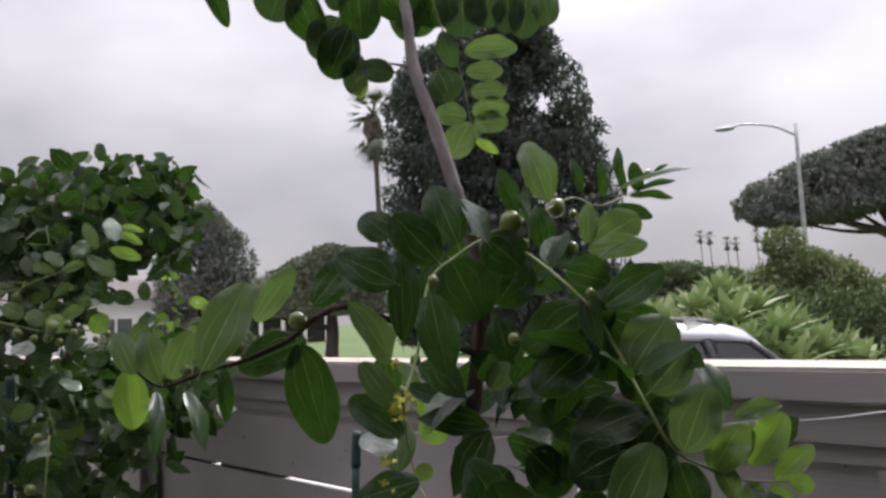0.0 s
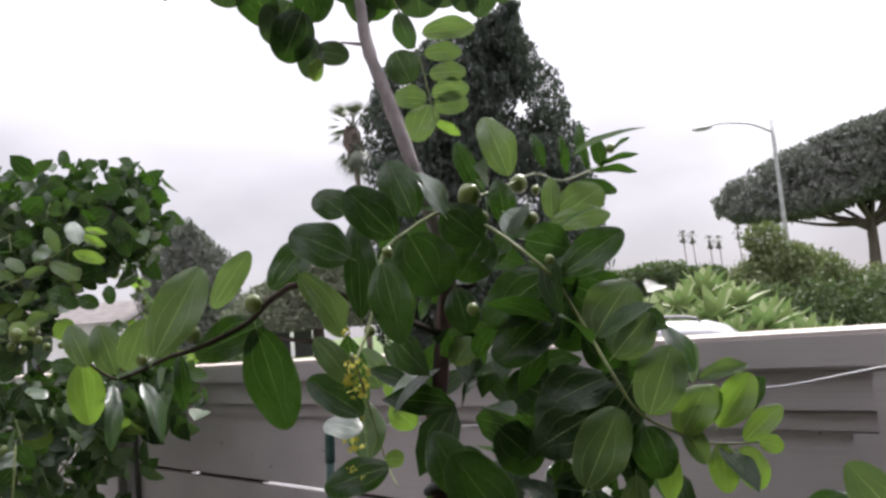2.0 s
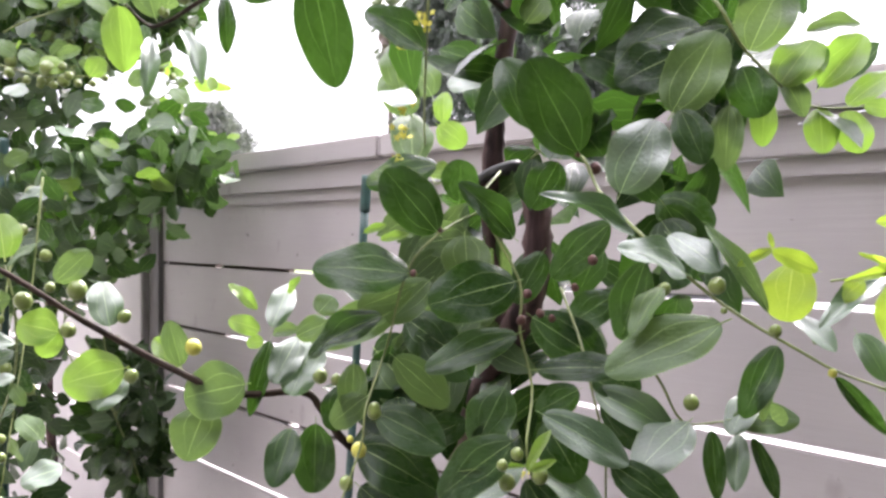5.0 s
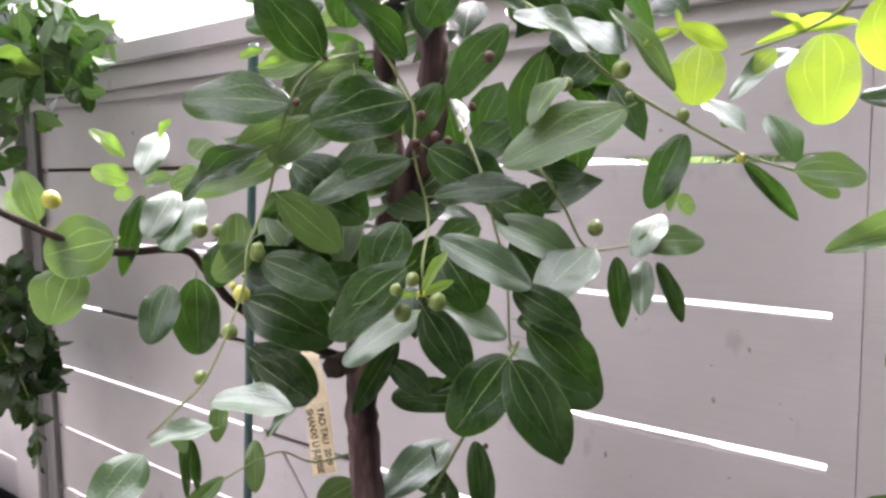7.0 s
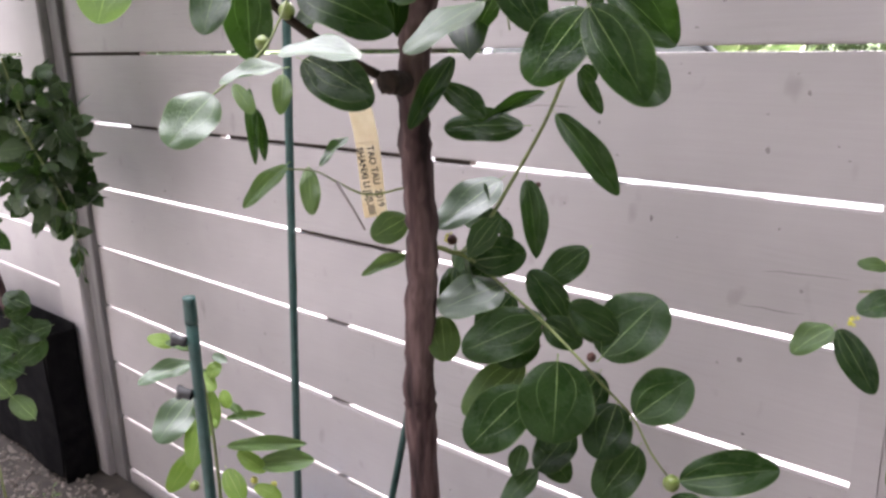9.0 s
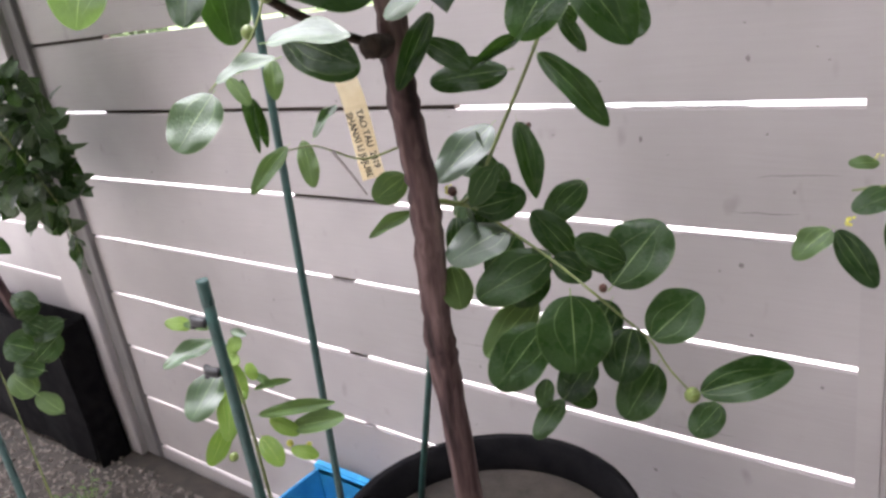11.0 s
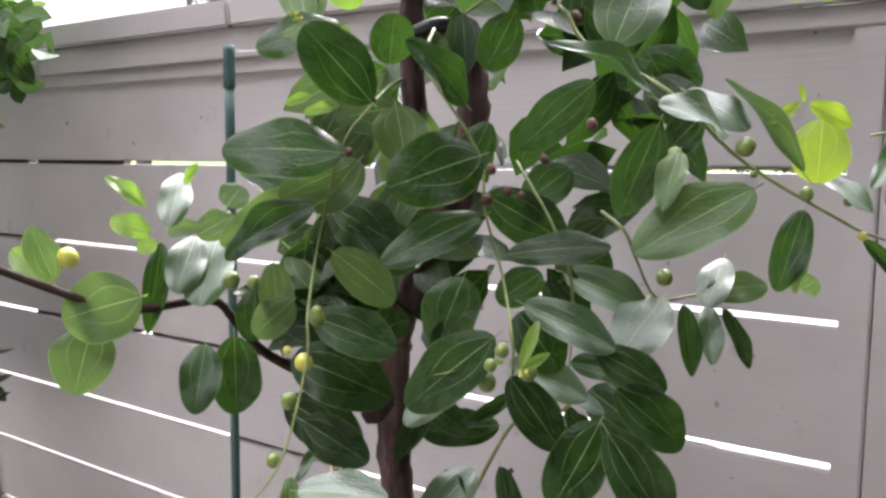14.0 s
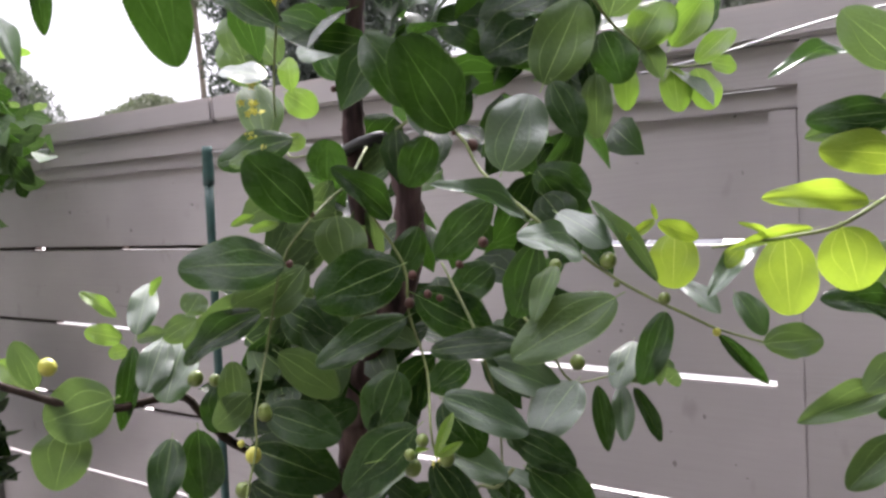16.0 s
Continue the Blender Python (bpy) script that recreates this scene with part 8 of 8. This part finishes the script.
def palm(bearing, dist, height, spread, seed, label):
    t = thing("palm_tree", spot(bearing, dist), label, "palm")
    rnd = random.Random(seed)
    part("trunk", tube_bm([(0, 0, 0), (0.15, 0, height * 0.5), (0, 0, height * 0.93)], spread * 0.085, spread * 0.06, 8, 6, 0.05), M_TRUNK, t, "", True)
    bm = bmesh.new()
    for k in range(60):
        az, el = rnd.uniform(0, 6.28), rnd.uniform(-1.25, 1.2)
        d = Vector((math.cos(az) * math.cos(el), math.sin(az) * math.cos(el), math.sin(el)))
        c = Vector((0, 0, height * 0.93 + (-0.5 * spread if el < -0.5 else 0)))
        side = d.cross(Vector((0, 0, 1))).normalized()
        ln = spread * rnd.uniform(0.75, 1.05)
        hub = c + d * ln * 0.5
        for j in range(9):
            b = (j - 4) * 0.2
            tip = hub + (d * math.cos(b) + side * math.sin(b)) * ln * 0.55 + Vector((0, 0, -0.12 * ln))
            w = side * ln * 0.03
            bm.faces.new([bm.verts.new(p) for p in (hub - w, hub + w, tip)])
        bm.faces.new([bm.verts.new(p) for p in (c - side * 0.03 * spread, c + side * 0.03 * spread, hub)])
    part("fronds", bm, M_PALM, t, "fan-shaped grey-green fronds")
    bm = bmesh.new()
    bmesh.ops.create_uvsphere(bm, u_segments=10, v_segments=8, radius=0.5, matrix=Matrix.Translation((0, 0, height * 0.86)) @ Matrix.Diagonal((spread * 0.45, spread * 0.45, spread * 1.1, 1)))
    rnd2 = random.Random(seed)
    for v in bm.verts:
        v.co += Vector((rnd2.uniform(-1, 1), rnd2.uniform(-1, 1), rnd2.uniform(-1, 1))) * spread * 0.07
    part("dead_skirt", bm, M_TRUNK, t, "hanging skirt of dead fronds")


palm(50.4, 40.0, 13.2, 1.85, 2, "tall slender fan palm with a skirt of dead fronds")
for b, h in ((27.5, 13.4), (26.9, 13.1), (25.8, 12.0), (25.2, 11.8), (23.9, 12.9)):
    palm(b, 125.0, h, 1.0, int(b * 10), "distant fan palm on the skyline")


def agave(x, y, z, r, seed):
    a = thing("agave", (x, y, 0), "large pale green foxtail agave rosette on a thick stem", "agave", "agaves by the road")
    rnd = random.Random(seed)
    part("stem", tube_bm([(0, 0, 0), (0.03, 0, z * 0.5), (0, 0, z)], 0.08, 0.06, 8, 3), M_TRUNK, a)
    for k in range(30):
        az, el = k * 2.4 + rnd.uniform(-0.3, 0.3), -0.35 + 1.75 * (k / 30) ** 1.1
        d = Vector((math.cos(az) * math.cos(el), math.sin(az) * math.cos(el), math.sin(el)))
        s = d.cross(Vector((0, 0, 1)))
        s = s.normalized() if s.length > 0.05 else Vector((1, 0, 0))
        n = s.cross(d)
        ln = r * rnd.uniform(0.75, 1.25)
        bm = bmesh.new()
        prev = None
        for f, w in ((0.0, 0.085), (0.3, 0.14), (0.6, 0.13), (0.85, 0.065), (1.0, 0.004)):
            c = Vector((0, 0, z)) + d * ln * f + Vector((0, 0, -0.15 * ln * f * f))
            row = [bm.verts.new(c - s * w * ln + n * w * ln * 0.3), bm.verts.new(c - n * w * ln * 0.15), bm.verts.new(c + s * w * ln + n * w * ln * 0.3)]
            if prev:
                for i in range(2):
                    bm.faces.new((prev[i], prev[i + 1], row[i + 1], row[i]))
            prev = row
        part("leaf", bm, M_AGAVE, a, "", True)


for k, (b, d, z) in enumerate(((30.0, 14.0, 1.15), (28.2, 13.0, 1.35), (26.6, 14.5, 1.6), (26.0, 12.4, 1.15), (24.4, 13.2, 1.35), (23.0, 12.2, 0.95), (21.8, 13.4, 0.85), (20.6, 12.4, 0.65), (19.4, 13.0, 0.55), (27.4, 15.5, 1.5), (25.2, 15.2, 1.5), (31.2, 15.0, 1.2), (18.4, 12.6, 0.4), (22.4, 14.8, 1.05), (29.2, 12.6, 1.0), (27.2, 12.2, 1.0), (25.2, 11.8, 0.8), (23.8, 11.8, 0.6), (22.2, 11.6, 0.5))):
    px, py, _ = spot(b, d * 1.18)
    agave(px, py, z * 1.08, 0.72, k)


def loft(sections, bm=None):
    """A closed skin over rings of equal count."""
    bm = bm or bmesh.new()
    rings = [[bm.verts.new(p) for p in s] for s in sections]
    n = len(rings[0])
    for a, b in zip(rings, rings[1:]):
        for k in range(n):
            bm.faces.new((a[k], a[(k + 1) % n], b[(k + 1) % n], b[k]))
    bm.faces.new(rings[0][::-1])
    bm.faces.new(rings[-1])
    return bm


def estate_car(x, y):
    """A silver estate car parked along the kerb, its nose towards +x."""
    c = thing("car", (x, y, -0.20), "silver estate car with roof rails parked beside the kerb", "car")

    c.scale, c.rotation_euler = (1.05, 1.05, 1.0), (0, 0, radians(28))

    def ring(px, w, z0, z1, crown_z=0.03):
        h = w / 2
        return [(px, -h, z0), (px, -h * 1.02, (z0 + z1) / 2), (px, -h * 0.97, z1), (px, 0, z1 + crown_z), (px, h * 0.97, z1), (px, h * 1.02, (z0 + z1) / 2), (px, h, z0)]

    part("body", loft([ring(-2.2, 1.5, 0.35, 0.72), ring(-2.1, 1.74, 0.25, 0.86), ring(-1.0, 1.80, 0.22, 0.88), ring(0.80, 1.80, 0.22, 0.86), ring(1.20, 1.78, 0.22, 0.80), ring(1.9, 1.70, 0.25, 0.72), ring(2.2, 1.42, 0.35, 0.56)]), M_CAR, c, "", True)
    part("roof", loft([ring(-2.0, 1.28, 1.30, 1.38, 0.06), ring(-1.6, 1.42, 1.37, 1.50, 0.06), ring(-0.4, 1.44, 1.385, 1.55, 0.06), ring(0.20, 1.42, 1.37, 1.51, 0.06), ring(0.42, 1.38, 1.345, 1.44, 0.06), ring(0.55, 1.30, 1.31, 1.35, 0.04)]), M_CAR, c, "", True)
    for s in (-1, 1):
        for name, pts in (("rear_quarter_window", ((-1.95, 0.88), (-0.92, 0.88), (-0.86, 1.37), (-1.72, 1.34))), ("rear_side_window", ((-0.70, 0.88), (0.05, 0.87), (-0.10, 1.375), (-0.64, 1.38))), ("front_side_window", ((0.20, 0.87), (0.98, 0.86), (0.44, 1.33), (0.06, 1.37)))):
            bm = bmesh.new()
            f = bm.faces.new([bm.verts.new((px, s * (0.895 - (pz - 0.88) * 0.42), pz)) for px, pz in pts])
            bmesh.ops.solidify(bm, geom=[f], thickness=0.012)
            part(name, bm, M_GLASS, c, "dark reflecting side glass")
        for a, b, w, mat in (((-0.81, 0.86), (-0.75, 1.40), 0.07, M_CAR), ((0.13, 0.86), (-0.02, 1.39), 0.06, M_CARTRIM), ((1.05, 0.84), (0.48, 1.35), 0.045, M_CARTRIM), ((-2.02, 0.86), (-1.80, 1.36), 0.06, M_CAR)):
            part("pillar", tube_bm([(p[0], s * (0.90 - (p[1] - 0.88) * 0.42), p[1]) for p in (a, ((a[0] + b[0]) / 2, (a[1] + b[1]) / 2), b)], w, w, 8, 2), mat, c, "", True)
        part("window_seal", tube_bm([(px, s * (0.90 - (pz - 0.88) * 0.42), pz) for px, pz in ((-1.75, 1.335), (-1.3, 1.375), (-0.4, 1.385), (0.2, 1.37), (0.47, 1.335))], 0.016, 0.016, 6, 4), M_CARTRIM, c, "", True)
        part("roof_rail", tube_bm([(-1.5, s * 0.60, 1.54), (-1.4, s * 0.60, 1.64), (-0.5, s * 0.60, 1.665), (0.0, s * 0.59, 1.63), (0.1, s * 0.59, 1.54)], 0.018, 0.018, 6, 4), M_CARTRIM, c, "black roof rail")
        part("mirror", box_bm(0.86, 1.04, s * 0.98 - 0.10, s * 0.98 + 0.10, 0.86, 0.99, 0.035), M_CARTRIM, c, "black door mirror", True)
        part("sill_trim", box_bm(-1.9, 1.3, s * 0.9 - 0.015, s * 0.9 + 0.015, 0.862, 0.882, 0.004), M_CARTRIM, c)
    for name, pts in (("windscreen", ((1.12, 0.84), (0.54, 1.34))), ("rear_window", ((-2.10, 0.88), (-1.96, 1.32)))):
        (ax, az), (bx, bz) = pts
        bm = bmesh.new()
        f = bm.faces.new([bm.verts.new(p) for p in ((ax, -0.82, az), (ax, 0.82, az), (bx, 0.64, bz), (bx, -0.64, bz))])
        bmesh.ops.solidify(bm, geom=[f], thickness=0.012)
        part(name, bm, M_GLASS, c)
    for px in (-1.35, 1.38):
        for s in (-1, 1):
            bm = bmesh.new()
            bmesh.ops.create_cone(bm, cap_ends=True, segments=28, radius1=0.33, radius2=0.33, depth=0.20, matrix=Matrix.Translation((px, s * 0.82, 0.33)) @ Matrix.Rotation(radians(90), 4, "X"))
            bmesh.ops.bevel(bm, geom=[e for e in bm.edges if len(e.link_faces) == 2 and min(len(f.verts) for f in e.link_faces) == 4 and max(len(f.verts) for f in e.link_faces) > 4], offset=0.03, segments=2, affect="EDGES")
            wheel = part("wheel", bm, M_RUBBER, c, "black tyre", True)
            bm = bmesh.new()
            bmesh.ops.create_cone(bm, cap_ends=True, segments=20, radius1=0.20, radius2=0.17, depth=0.03, matrix=Matrix.Translation((px, s * 0.925, 0.33)) @ Matrix.Rotation(radians(90), 4, "X"))
            part("rim", bm, M_STEEL, wheel, "alloy rim")
    return c


car = estate_car(-5.16, 9.87)

# ---------------------------------------------------------------- the white house
hx, hy, _ = spot(74.0, 38.0)
house = thing("house", (hx, hy, 0), "low white rendered house with a dark shingle roof", "house")
house.rotation_euler = (0, 0, radians(60))
part("wall", box_bm(-6, 6, -3, 3, 0, 3.0), M_WALLW, house)
bm = bmesh.new()
v = [bm.verts.new(p) for p in ((-6.5, -3.5, 2.95), (6.5, -3.5, 2.95), (6.5, 3.5, 2.95), (-6.5, 3.5, 2.95), (-6.5, 0, 3.95), (6.5, 0, 3.95))]
for f in ((0, 1, 5, 4), (2, 3, 4, 5), (0, 4, 3), (1, 2, 5), (3, 2, 1, 0)):
    bm.faces.new([v[i] for i in f])
part("roof", bm, M_ROOF, house)
for k in range(4):
    w = part("window", box_bm(-4.6 + 2.7 * k, -3.2 + 2.7 * k, -3.06, -2.99, 0.9, 2.3, 0.01), M_WALLW, house)
    part("pane", box_bm(-4.5 + 2.7 * k, -3.95 + 2.7 * k, -3.075, -3.055, 1.0, 2.2), M_GLASS, w)
    part("pane", box_bm(-3.85 + 2.7 * k, -3.3 + 2.7 * k, -3.075, -3.055, 1.0, 2.2), M_GLASS, w)
px, py, _ = spot(59.0, 78.0)
porch = thing("house", (px, py, 0), "distant low house with a dark porch and white columns", "house")
porch.rotation_euler = (0, 0, radians(59))
# the porch's shade is put into a near-black wall colour
part("wall", box_bm(-7, 7, 0.0, 5.0, 0, 3.1), M_CARTRIM, porch, "dark shaded porch wall")
bm = bmesh.new()
v = [bm.verts.new(p) for p in ((-7.6, -2.2, 3.0), (7.6, -2.2, 3.0), (7.6, 5.6, 3.0), (-7.6, 5.6, 3.0), (-7.6, 1.7, 4.4), (7.6, 1.7, 4.4))]
for f in ((0, 1, 5, 4), (2, 3, 4, 5), (0, 4, 3), (1, 2, 5), (3, 2, 1, 0)):
    bm.faces.new([v[i] for i in f])
part("roof", bm, M_ROOF, porch)
for k in range(7):
    part("column", box_bm(-6.2 + 2.05 * k, -5.85 + 2.05 * k, -1.8, -1.45, 0, 2.97, 0.02), M_WALLW, porch, "white porch column")
bx, by, _ = spot(54.4, 21.0)
bm = bmesh.new()
ring = [bm.verts.new((bx + 4.2 * math.cos(a) * (1 + 0.08 * math.sin(5 * a)), by + 2.6 * math.sin(a) * (1 + 0.1 * math.sin(3 * a)), -0.035)) for a in (2 * math.pi * k / 40 for k in range(40))]
bmesh.ops.solidify(bm, geom=[bm.faces.new(ring)], thickness=0.03)
tagged(part("planting_bed", bm, M_BED, None), "bare brown earth bed under the spreading tree", "earth bed", "", "structure")
tagged(part("backdrop", box_bm(-380, 380, 560, 566, -1, 9.5), M_BROAD, None), "hazy line of far trees on the horizon", "backdrop", "", "structure")
